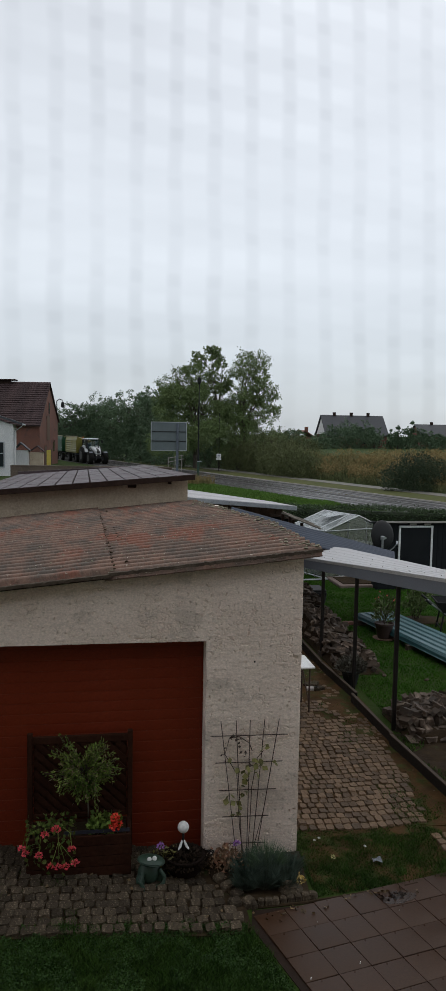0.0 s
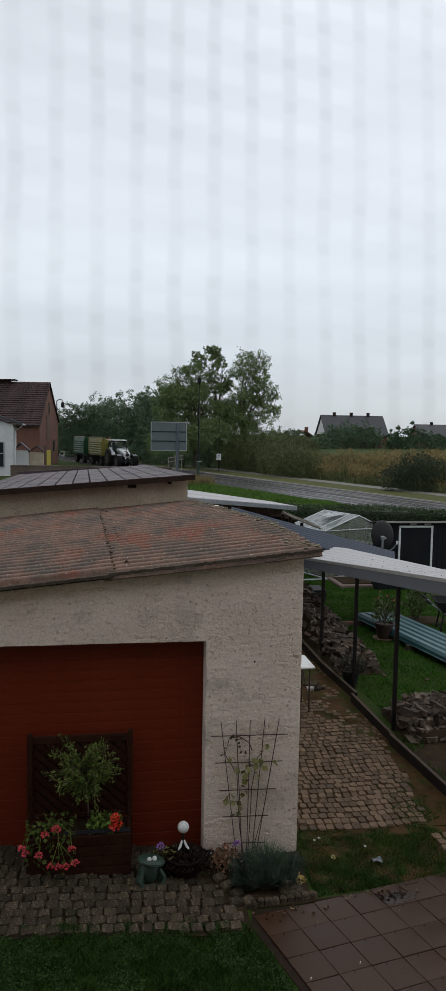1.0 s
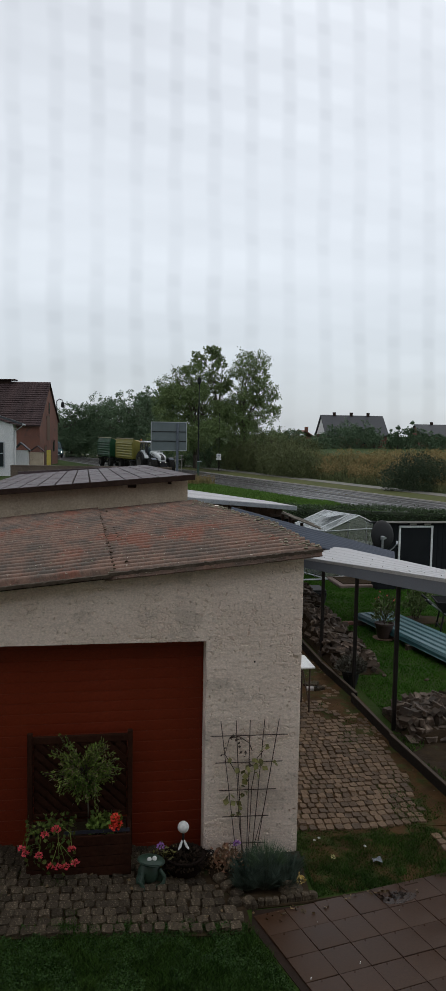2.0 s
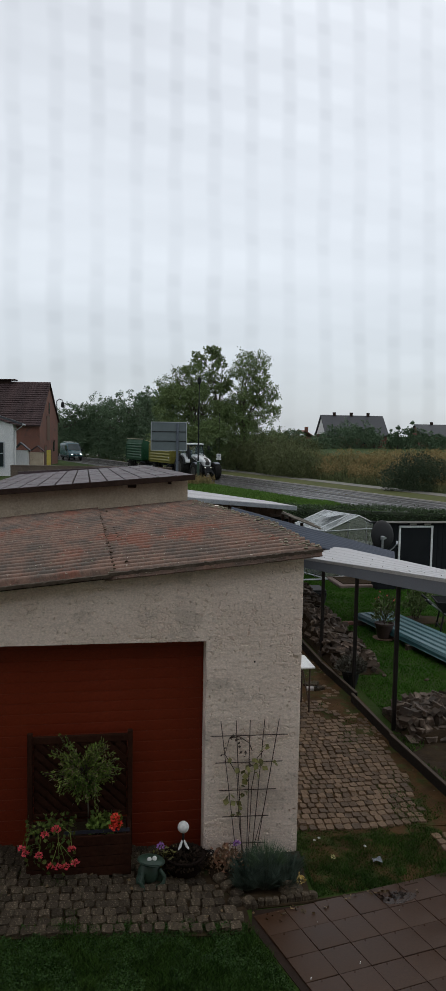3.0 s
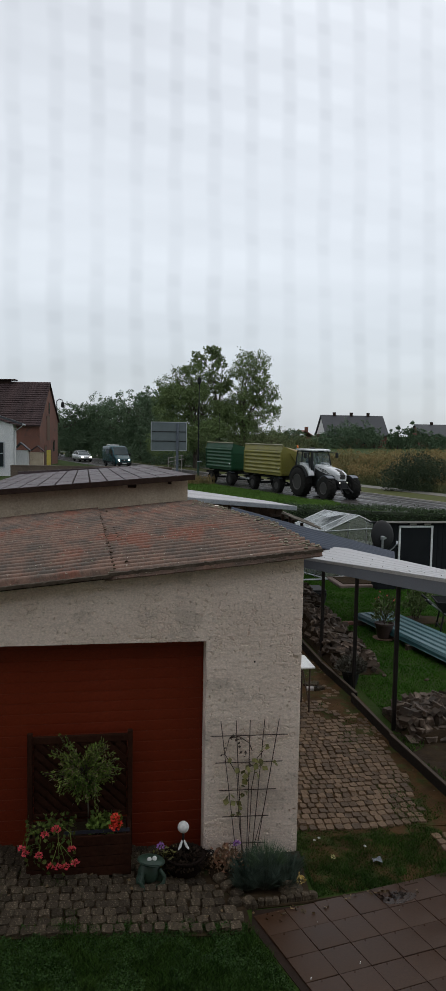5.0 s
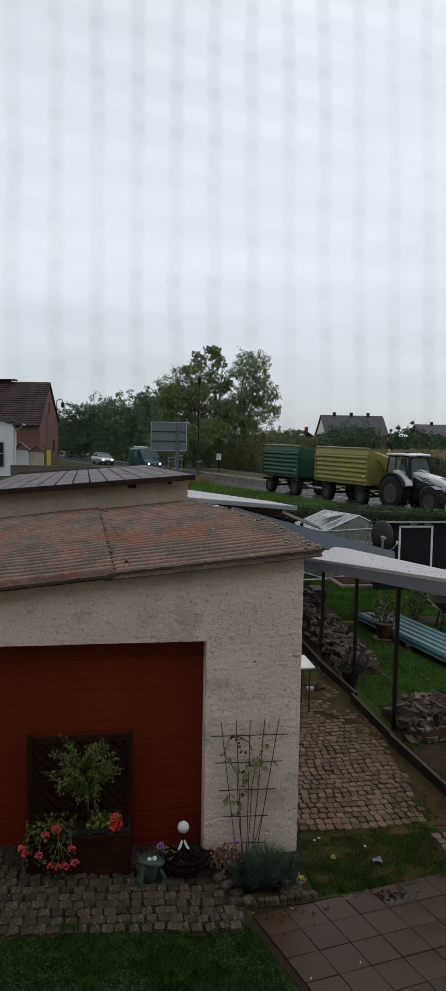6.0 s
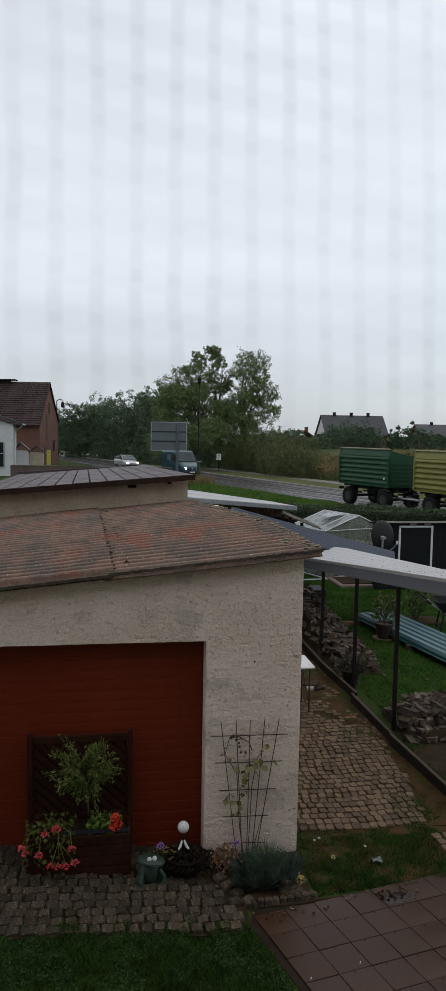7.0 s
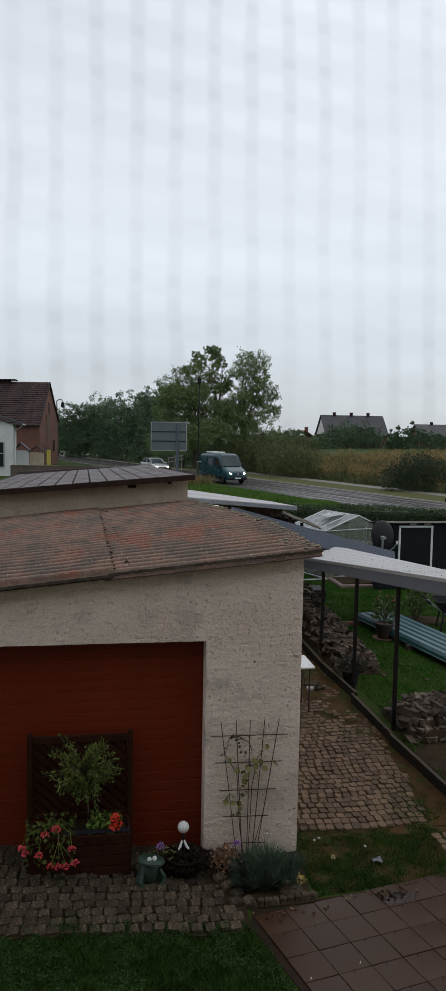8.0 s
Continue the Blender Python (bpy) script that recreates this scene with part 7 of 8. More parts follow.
def trellis():
    t = thing("trellis", "fan-shaped rusty iron trellis against the wall", "trellis", (1.4, 6.955, 0))
    for x0, x1 in ((1.30, 1.12), (1.355, 1.27), (1.40, 1.41), (1.45, 1.555), (1.49, 1.70)):
        part("rod", Mesh().tube([(x0 - 1.4, 0, 0.02), (x1 - 1.4, 0, 1.42)], 0.0042, 6), IRON, t)
    for z, a, b in ((1.275, 1.02, 1.79), (1.005, 1.07, 1.74), (0.725, 1.11, 1.68), (0.455, 1.15, 1.61), (0.18, 1.22, 1.58)):
        part("cross_rod", Mesh().tube([(a - 1.4, -0.008, z), (b - 1.4, -0.008, z - 0.012)], 0.0045, 6), IRON, t)
    v = thing("climbing_vine", "sparse climber with yellow-green leaves on the trellis", "climber", (1.4, 6.92, 0))
    rng = random.Random(14)
    st = Mesh()
    st.tube([(-0.03, 0, 0), (-0.08, 0.01, 0.35), (-0.1, 0, 0.6), (-0.12, 0.0, 0.9), (-0.24, 0, 1.1), (-0.2, 0, 1.26), (-0.1, 0, 1.27), (0.0, 0, 1.2), (0.03, 0, 1.12)], 0.0045, 5)
    st.tube([(0.0, 0, 0), (0.02, 0, 0.4), (0.03, 0, 0.75), (0.08, 0, 1.05), (0.14, 0, 1.12)], 0.004, 5)
    st.tube([(0.03, 0, 0), (0.1, 0, 0.3), (0.15, 0, 0.5)], 0.0035, 5)
    part("stem", st, IRON, v)
    P = [(-0.2, 0.66), (-0.19, 0.7), (-0.12, 0.62), (-0.1, 0.58), (-0.08, 0.68), (-0.07, 0.78), (-0.06, 0.85), (-0.05, 0.91), (-0.1, 0.95), (0.0, 0.98), (0.02, 0.92), (0.08, 1.0), (0.1, 1.05), (0.12, 0.97), (0.16, 1.18), (0.14, 1.15), (-0.13, 0.5), (-0.11, 0.47), (0.24, 1.0), (0.05, 1.05), (-0.02, 0.72), (0.09, 0.9), (-0.18, 1.05)]
    P = [(x + rng.uniform(-0.012, 0.012), rng.uniform(-0.02, 0.02), z) for x, z in P for _ in range(2)]
    scatter("leaves", P, [(rng.uniform(-1, 1), -0.4, rng.uniform(-1, 0.4)) for _ in P], [rng.uniform(0.045, 0.08) for _ in P], YOUNGLEAF, v, shape=1.2)
    Q = [(-0.27 + 0.012 * k + rng.uniform(-0.02, 0.02), -0.01, 1.1 + 0.2 * math.sin(k * 0.16) + rng.uniform(-0.03, 0.02)) for k in range(26)]
    scatter("dry_leaves", Q, [(rng.uniform(-1, 1), -0.3, rng.uniform(-1, 0.2)) for _ in Q], [rng.uniform(0.025, 0.045) for _ in Q], IRON, v, shape=1.6)


trellis()


def flower_bed():
    m = Mesh()
    m.prism([(0.98, 6.98), (1.02, 6.6), (1.2, 6.25), (1.86, 6.28), (1.94, 6.98)], -0.02, 0.03, "z")
    whole("bed_soil", m, EARTH, "dark wet soil of the flower bed", "soil", "structure")
    s = thing("sedum", "reddish-brown fading sedum in the flower bed", "plant", (1.17, 6.8, 0.03))
    rng = np.random.default_rng(4)
    n = 700
    P = np.stack([rng.normal(0, 0.10, n), rng.normal(0, 0.07, n), rng.uniform(0.03, 0.2, n)], 1)
    P[:, 2] *= np.clip(1.2 - np.hypot(P[:, 0], P[:, 1]) * 4, 0.2, 1)
    scatter("leaves", P, rng.normal(size=(n, 3)) * 0.7 + [0, 0, 0.8], rng.uniform(0.02, 0.045, n), SEDUM, s, shape=1.5)
    part("stems", Mesh().tube([(0, 0, 0), (0.03, 0, 0.12)], 0.01, 5).tube([(0.02, 0, 0), (-0.06, 0.02, 0.12)], 0.01, 5), SEDUM, s)
    umbel("bloom", (0.1, -0.02, 0.24), 0.03, VIOLET, s, 9)
    for i, (x, y, r) in enumerate(((1.35, 6.62, 0.19), (1.55, 6.72, 0.2), (1.72, 6.62, 0.17), (1.48, 6.45, 0.17), (1.66, 6.42, 0.15), (1.29, 6.44, 0.13))):
        f = thing("fescue_tuft", "blue-green tuft of fine grass in the bed", "grass tuft", (x, y, 0.03), group="fescue tufts")
        rng = np.random.default_rng(40 + i)
        n = 1500
        a = rng.uniform(0, 2 * np.pi, n)
        W = np.stack([np.cos(a) * 0.9, np.sin(a) * 0.9, rng.uniform(0.5, 1.8, n)], 1)
        scatter("foliage", np.stack([0.25 * r * np.cos(a), 0.25 * r * np.sin(a), 0 * a], 1), W, rng.uniform(0.6, 1.3, n) * r * 1.1, BLUEGRASS if i != 1 else LEAFDARK, f, shape=70, seed=i)
    rng2 = random.Random(8)
    for i in range(9):
        x = 1.32 + i * 0.07
        st = thing("border_stone", "rough grey border stone of the flower bed", "stone", (x, 6.2 + 0.008 * i, 0), group="border stones")
        part("stone", Mesh().box((0, 0, 0.03), (rng2.uniform(0.06, 0.1), rng2.uniform(0.06, 0.09), rng2.uniform(0.06, 0.1)), pose(0, 0, 0, 0, 0, rng2.uniform(-20, 20)), taper=(0.85, 0.85), bev=0.014), COBBLE, st)
    for x, y2, r in ((1.08, 6.62, 20), (1.13, 6.49, 30), (1.2, 6.36, 25), (1.28, 6.24, 35), (1.16, 6.24, 10)):
        st = thing("border_stone", "rough granite block at the corner of the cobbles", "stone", (x, y2, 0), group="border stones")
        part("stone", Mesh().box((0, 0, 0.028), (0.125, 0.105, 0.085), pose(0, 0, 0, 3, -3, r), taper=(0.88, 0.88), bev=0.016), COBBLE, st)
    w = thing("wire_scroll", "dark curled iron wire ornament beside the sedum", "ornament", (1.0, 6.82, 0))
    curl = [(0.035 * (1 - q / 26) * math.cos(q * 0.5) + 0.02, 0, 0.17 + 0.035 * (1 - q / 26) * math.sin(q * 0.5)) for q in range(22)]
    part("wire", Mesh().tube([(-0.09, 0, 0.0), (-0.07, 0, 0.12), (-0.01, 0, 0.20)] + curl, 0.006, 6), DARKCOAT, w)
    st = thing("field_stone", "rounded grey field stone beside the fescue", "stone", (1.7, 6.36, 0.0))
    part("stone", Mesh().lathe([(0.08, 0), (0.1, 0.04), (0.07, 0.09), (0.01, 0.105)], 10, Matrix.Diagonal((1.2, 0.9, 1, 1))), COBBLE, st, smooth=True)
    y = thing("yellow_leaf", "fallen yellow leaf at the bed's edge", "leaf", (1.8, 6.46, 0.05))
    scatter("leaf", [(0.0, 0, 0.02), (0.01, 0.0, 0.05), (-0.02, 0, 0.03), (0.0, 0, 0.0)], [(0.3, -0.5, 0.9), (-0.3, -0.4, 0.8), (0.6, -0.3, 0.3), (-0.5, -0.5, 0.5)], [0.07, 0.06, 0.06, 0.06], mat("yellow_leaf", (0.5, 0.34, 0.1), (0.56, 0.4, 0.14), 20, 0.6), y, shape=1.2)
    w = thing("paper_scrap", "crumpled bluish scrap of paper on the grass", "paper", (2.66, 6.7, 0.05))
    m = Mesh()
    m.sheet(lambda a, b: (0.095 * a - 0.05, 0.07 * b - 0.03, 0.012 * math.sin(a * 5 + b * 3)), 6, 4, 0.002)
    part("sheet", m, mat("pale_paper", (0.13, 0.15, 0.175), (0.17, 0.19, 0.215), 20, 0.7), w)
    for k, (x, yy) in enumerate(((2.24, 6.8), (2.2, 7.16), (2.14, 7.12), (2.62, 6.95))):
        d = thing("daisy", "small pale flower in the grass", "flower", (x, yy, 0.0), group="lawn flowers")
        umbel("bloom", (0, 0, 0.05), 0.02 if k == 0 else 0.012, mat("pale_yellow_petals", (0.5, 0.5, 0.2), (0.6, 0.58, 0.3), 20, 0.6) if k == 0 else WHITEPAINT, d, 60 + k)
        part("stem", Mesh().tube([(0, 0, 0), (0, 0, 0.05)], 0.003, 4), YOUNGLEAF, d)


flower_bed()


# ------------------------------------------------------------------ along the road
def road_sign():
    s = thing("direction_sign", "large grey direction sign seen from behind", "road sign", (5.52, 58, 0))
    x0, x1, z0, z1 = 3.5 - 5.52, 6.23 - 5.52, 2.8, 4.98
    panel = part("panel", Mesh().box(((x0 + x1) / 2, 0, (z0 + z1) / 2), (x1 - x0, 0.05, z1 - z0), bev=0.02), mat("grey_sign_back", (0.095, 0.118, 0.124), (0.125, 0.148, 0.156), 0.8, 0.5, metal=0.2, bump=0.05), s, "plain grey back")
    for k in (1, 2):
        part("rail", Mesh().box(((x0 + x1) / 2, -0.05, z0 + (z1 - z0) * k / 3), (x1 - x0 - 0.1, 0.06, 0.06)), DARKCOAT, panel)
    f = Mesh()
    for z in (z0, z1):
        f.box(((x0 + x1) / 2, -0.03, z), (x1 - x0, 0.08, 0.05))
    for x in (x0, x1):
        f.box((x, -0.03, (z0 + z1) / 2), (0.05, 0.08, z1 - z0))
    part("rim", f, STEEL, panel)
    part("post", Mesh().tube([(0, -0.12, 0), (0, -0.12, z1 - 0.1)], 0.1, 10), FASCIA, s)


road_sign()


def street_furniture():
    p = thing("lamp_post", "tall thin dark green lamp post on the verge", "lamp post", (7.8, 63, 0))
    part("base", Mesh().tube([(0, 0, 0), (0, 0, 1.75)], 0.11, 10), mat("dark_green_paint", (0.012, 0.04, 0.025), (0.018, 0.05, 0.03), 4, 0.4), p)
    part("collar", Mesh().box((0.1, 0, 1.78), (0.36, 0.2, 0.07), bev=0.02), GREYMET, p)
    part("shaft", Mesh().tube([(0, 0, 1.75), (0, 0, 8.3)], [0.07, 0.04], 8), DARKCOAT, p)
    part("lantern", Mesh().lathe([(0.03, 8.25), (0.16, 8.4), (0.17, 8.75), (0.05, 8.9)], 10), DARKCOAT, p)
    q = thing("street_lamp", "hanging street lantern on a curved arm by the barn", "street lamp", (-6.2, 99.5, 0))
    part("pole", Mesh().tube([(0, 0, 0), (0, 0, 8.0), (0.35, 0, 8.25), (0.75, 0, 8.1)], 0.06, 8), DARKCOAT, q)
    part("lantern", Mesh().lathe([(0.06, 7.95), (0.2, 7.75), (0.26, 7.3), (0.1, 7.15)], 10, pose(0.75, 0, 0)), DARKCOAT, q)
    n = thing("notice_sign", "small white notice on a thin post", "sign", (12.45, 82, 0))
    part("post", Mesh().tube([(0, 0, 0), (0, 0, 6.4)], 0.035, 6), DARKCOAT, n)
    part("plate", Mesh().box((-0.02, -0.06, 1.72), (0.5, 0.03, 0.42)).box((-0.02, -0.06, 1.36), (0.55, 0.03, 0.16)), WHITEPAINT, n)
    part("mark", Mesh().box((-0.02, -0.08, 1.74), (0.3, 0.01, 0.22)), GREYMET, n, "grey plain bars of unreadable writing")
    r = thing("railing", "white tubular railing at the road's far edge", "railing", (7.5, 80, 0))
    for x, z in ((-0.85, 1.45), (-0.1, 1.6), (0.65, 1.75)):
        part("post", Mesh().tube([(x, 0.3 * x, 0), (x, 0.3 * x, z + 0.1)], 0.035, 6), KERB, r)
    for dz in (0, -0.42):
        part("rail", Mesh().tube([(-0.85, -0.25, 1.45 + dz), (0.85, 0.25, 1.8 + dz)], 0.035, 6), KERB, r)
    o = thing("outhouse", "small pale outhouse with a steep roof", "outhouse", (-8.1, 76, 0))
    part("wall", Mesh().box((0, 0, 1.1), (1.3, 1.2, 2.2)), WHITEWALL, o)
    m = Mesh()
    m.prism([(-0.8, 2.1), (-0.1, 2.85), (0.85, 2.1), (0.85, 2.2), (-0.1, 3.0), (-0.8, 2.2)], -0.8, 0.7)
    part("roof", m, GREYTILE, o)
    o = thing("outhouse", "small grey-brown shed beside the barn", "outhouse", (-6.75, 77, 0))
    part("wall", Mesh().box((0, 0, 1.0), (1.3, 1.2, 2.0)), PLASTER2, o)
    m = Mesh()
    m.prism([(-0.75, 2.0), (0.1, 2.55), (0.75, 2.0), (0.75, 2.1), (0.1, 2.68), (-0.75, 2.1)], -0.8, 0.7)
    part("roof", m, TILE, o)
    y = thing("noticeboard", "yellow board leaning at the barn's gable", "board", (-6.25, 86, 0))
    part("board", Mesh().box((0, 0, 1.15), (0.45, 0.06, 1.7)), mat("yellow_board", (0.42, 0.33, 0.05), (0.5, 0.4, 0.08), 3, 0.6), y)
    part("post", Mesh().tube([(0.28, 0, 0), (0.28, 0, 2.1)], 0.04, 6), BARK, y)
    v = thing("verge_weeds", "clump of dry weeds round the lamp post", "weeds", (7.7, 61.5, 0))
    rng = np.random.default_rng(31)
    n = 500
    a, rr = rng.uniform(0, 6.28, n), rng.uniform(0, 1, n) ** 0.5 * 1.3
    blades("stalks", np.stack([rr * np.cos(a), rr * np.sin(a), 0 * a], 1), rng.uniform(0.3, 0.9, n), 0.07, REED, 0.4, v)


street_furniture()


# ------------------------------------------------------------------ grass
def turf(name, label, inside, box, n, height, width, seed, lift=0.0, material=None):
    rng = np.random.default_rng(seed)
    x, y = rng.uniform(box[0], box[1], n), rng.uniform(box[2], box[3], n)
    keep = np.array([inside(a, b) for a, b in zip(x, y)])
    x, y = x[keep], y[keep]
    lump = np.array([0.75 + 0.75 * noise.noise((a * 2.2, b * 2.2, seed)) + 0.6 * noise.noise((a * 8, b * 8, seed)) for a, b in zip(x, y)])
    z = np.array([rise(a) if b < 8 else 0.0 for a, b in zip(x, y)]) + lift
    h = rng.uniform(0.5, 1.2, len(x)) * height * np.clip(lump, 0.25, 1.7)
    return tagged(blades(name, np.stack([x, y, z], 1), h, width, material or BLADE, 0.55, seed=seed), label, "grass", kind="stuff")


def near_edge(x):
    return 6.02 + 0.05 * math.sin(x * 3.1) - 0.03 * x + 0.03 * noise.noise((x * 5, 0, 0))


turf("front_lawn", "short wet lawn grass before the cobbles", lambda x, y: y < near_edge(x) and x < 1.22 + (5.95 - y) * 0.31, (-1.5, 1.6, 4.9, 6.1), 80000, 0.055, 0.010, 1)
turf("grass_patch", "patchy grass between path and slabs", lambda x, y: y > 6.34 + 0.09 * (x - 2.7) and y < 7.4 - 0.02 * x and noise.noise((x * 2.5, y * 2.5, 1)) > -0.5 + max(0, y - 6.8 + 0.22 * max(0, x - 2.5)) * 1.05 and x > 1.92, (1.9, 4.3, 6.1, 7.42), 62000, 0.045, 0.006, 2)
turf("garden_lawn", "green garden lawn behind the firewood", lambda x, y: (x > 6.7 or y > 9.65) and x > 4.2 and noise.noise((x * 0.8, y * 0.8, 7)) > -0.6, (4.2, 9.5, 9.6, 21.5), 170000, 0.045, 0.012, 3, 0.0, LAWNBLADE)
turf("bank_grass", "bright verge grass between shed and road", lambda x, y: True, (1.5, 14, 24, 46), 95000, 0.16, 0.05, 4, 0.0, VERGEBLADE)
turf("road_verge", "bright green grass verge along the near side of the road", lambda x, y: -11 < (x - 15.9) * 0.9524 + (y - 41.2) * 0.3048 < -0.75, (-4, 22, 30, 76), 210000, 0.13, 0.07, 15, 0.0, VERGEBLADE)
turf("edge_weeds", "grass and moss creeping over the path edge", lambda x, y: noise.noise((x * 2.2, y * 1.6, 5)) > (-0.2 if y < 8.6 else 0.22), (3.2, 4.0, 7.0, 13), 22000, 0.028, 0.009, 9, 0.02)
turf("path_weeds", "moss and small weeds in the path's joints", lambda x, y: noise.noise((x * 1.6, y * 1.1, 3)) > 0.3, (1.95, 4.0, 7.4, 13), 12000, 0.022, 0.008, 5)
turf("rim_moss", "low moss and grass along the path's lower end", lambda x, y: noise.noise((x * 3.1, y * 3.1, 6)) > -0.15, (1.95, 3.4, 6.95, 7.42), 6500, 0.022, 0.007, 14, 0.012)
turf("soil_weeds", "sparse weeds on the bare soil by the firewood", lambda x, y: noise.noise((x * 2.2, y * 2.2, 4)) > -0.05, (4.0, 6.6, 7.95, 9.6), 9000, 0.06, 0.012, 12, 0.04)
turf("cobble_weeds", "small weeds between the front cobbles", lambda x, y: noise.noise((x * 3, y * 3, 8)) > 0.22, (-1.3, 1.1, 5.98, 6.9), 5000, 0.035, 0.007, 6, 0.02)


def tufts():
    """Tufts of long grass growing out of the cobble joints."""
    rng = np.random.default_rng(61)
    for x, y, r, n, h in ((-0.43, 6.56, 0.07, 70, 0.09), (-0.95, 6.38, 0.09, 90, 0.08), (-0.3, 6.12, 0.06, 70, 0.07), (-0.98, 6.6, 0.06, 40, 0.07)):
        a, q = rng.uniform(0, 2 * np.pi, n), rng.uniform(0, 1, n) ** 0.6 * r
        ob = blades("grass_tuft", np.stack([x + q * np.cos(a), y + q * np.sin(a), np.full(n, rise(x) + 0.01)], 1), rng.uniform(0.5, 1, n) * h, 0.006, BLADE, 0.9, seed=int(n + h * 100))
        tagged(ob, "tuft of long grass in the cobble joints", "grass", "cobble tufts", kind="stuff")


tufts()


def clover():
    rng = np.random.default_rng(33)
    n = 46000
    x, y = rng.uniform(-1.5, 1.6, n), rng.uniform(4.9, 6.08, n)
    keep = np.array([b < near_edge(a) - 0.01 and a < 1.2 + (5.95 - b) * 0.31 and noise.noise((a * 3.4, b * 3.4, 2)) > -0.12 for a, b in zip(x, y)])
    x, y = x[keep], y[keep]
    lump = np.array([0.6 + 0.9 * noise.noise((a * 8, b * 8, 1)) for a, b in zip(x, y)])
    z = np.array([rise(a) for a in x]) + 0.012 + rng.uniform(0.2, 1, len(x)) * 0.045 * np.clip(lump, 0.2, 1.5)
    W = rng.normal(size=(len(x), 3)) * [1, 1, 0.35] + [0, 0, 0.15]
    ob = scatter("clover", np.stack([x, y, z], 1), W, rng.uniform(0.010, 0.019, len(x)), CLOVER, shape=1.25, seed=4)
    tagged(ob, "small round clover leaves in the front lawn", "clover", kind="stuff")


CLOVER = mat("clover_leaf", (0.021, 0.054, 0.010), (0.034, 0.074, 0.016), 3, 0.7, spec=0.2, bump=0, island=0.5)
clover()


def litter():
    """Wet brown leaves blown together at the slabs' edge."""
    rng = np.random.default_rng(17)
    n = 30
    x = np.concatenate([rng.normal(2.55, 0.16, n), rng.uniform(1.3, 2.0, 24), rng.uniform(1.95, 4.0, 90), rng.uniform(-1.0, 1.1, 70)])
    y = np.concatenate([6.24 + 0.1 * (x[:n] - 2.4) - np.abs(rng.normal(0, 0.045, n)), rng.uniform(5.95, 6.15, 24), rng.uniform(7.4, 11, 90), rng.uniform(6.0, 6.8, 70)])
    z = np.full(len(x), 0.028) + np.concatenate([np.zeros(n + 24), np.full(90, 0.01), np.array([rise(a) + 0.018 for a in x[-70:]])])
    W = rng.normal(size=(len(x), 3)) * [1, 1, 0.12]
    ob = scatter("leaf_litter", np.stack([x, y, z], 1), W, rng.uniform(0.02, 0.05, len(x)), mat("fallen_leaf", (0.075, 0.045, 0.022), (0.14, 0.095, 0.04), 20, 0.7, island=0.5), shape=1.6, seed=3)
    tagged(ob, "wet brown leaf litter on the paving", "leaves", kind="stuff")
    n = 34
    x = rng.normal(2.60, 0.09, n)
    y = 6.15 + 0.2 * (x - 2.60) + rng.normal(0, 0.025, n)
    ob = scatter("leaf_sludge", np.stack([x, y, np.full(n, 0.03)], 1), rng.normal(size=(n, 3)) * [1, 1, 0.12], rng.uniform(0.03, 0.06, n), mat("rotted_leaf", (0.012, 0.007, 0.005), (0.024, 0.014, 0.009), 20, 0.6, island=0.5), shape=1.6, seed=8)
    tagged(ob, "dark rotted leaves lying in the puddle", "leaves", kind="stuff")
    at = [(a + q * 0.012, b + q * 0.009, 0.027) for a, b in ((1.81, 5.886), (2.576, 5.949), (1.576, 5.248), (2.012, 5.364)) for q in (0, 1)]
    ob = scatter("fallen_petals", at, [(1, 0.2, 0), (0.2, 1, 0.1)] * 4, np.full(len(at), 0.013), WHITEPAINT, shape=1.4, seed=2)
    tagged(ob, "few white petals fallen on the slabs", "petals", kind="stuff")


litter()


def yellow_flower():
    f = thing("yellow_flower", "pale yellow bloom beside the blue-green grass", "flower", (1.80, 6.37, 0.0))
    part("stem", Mesh().tube([(0, 0.03, 0), (0.01, 0.02, 0.05), (0, 0, 0.1)], 0.004, 5), YOUNGLEAF, f)
    umbel("bloom", (0, 0, 0.11), 0.04, mat("yellow_petals", (0.42, 0.30, 0.07), (0.55, 0.42, 0.14), 30, 0.6, bump=0, island=0.25), f, 71)


yellow_flower()


# ------------------------------------------------------------------ paving, stone by stone
def stone_mesh(w, d, h, seed):
    rng = random.Random(seed)
    b = 0.014
    m = Mesh()

    def ring(s, z, j):
        pts = [(-w / 2 + b, -d / 2), (w / 2 - b, -d / 2), (w / 2, -d / 2 + b), (w / 2, d / 2 - b), (w / 2 - b, d / 2), (-w / 2 + b, d / 2), (-w / 2, d / 2 - b), (-w / 2, -d / 2 + b)]
        return [(x * s + rng.uniform(-j, j), y * s + rng.uniform(-j, j), z + rng.uniform(-j, j) * 0.5) for x, y in pts]
    vs = ring(1, 0, 0.004) + ring(1.0, h * 0.66, 0.006) + ring(0.9, h, 0.005)
    fs = [tuple(range(16, 24))] + [(r * 8 + i, r * 8 + (i + 1) % 8, r * 8 + 8 + (i + 1) % 8, r * 8 + 8 + i) for r in range(2) for i in range(8)]
    return m.add(vs, fs).data("cobble")


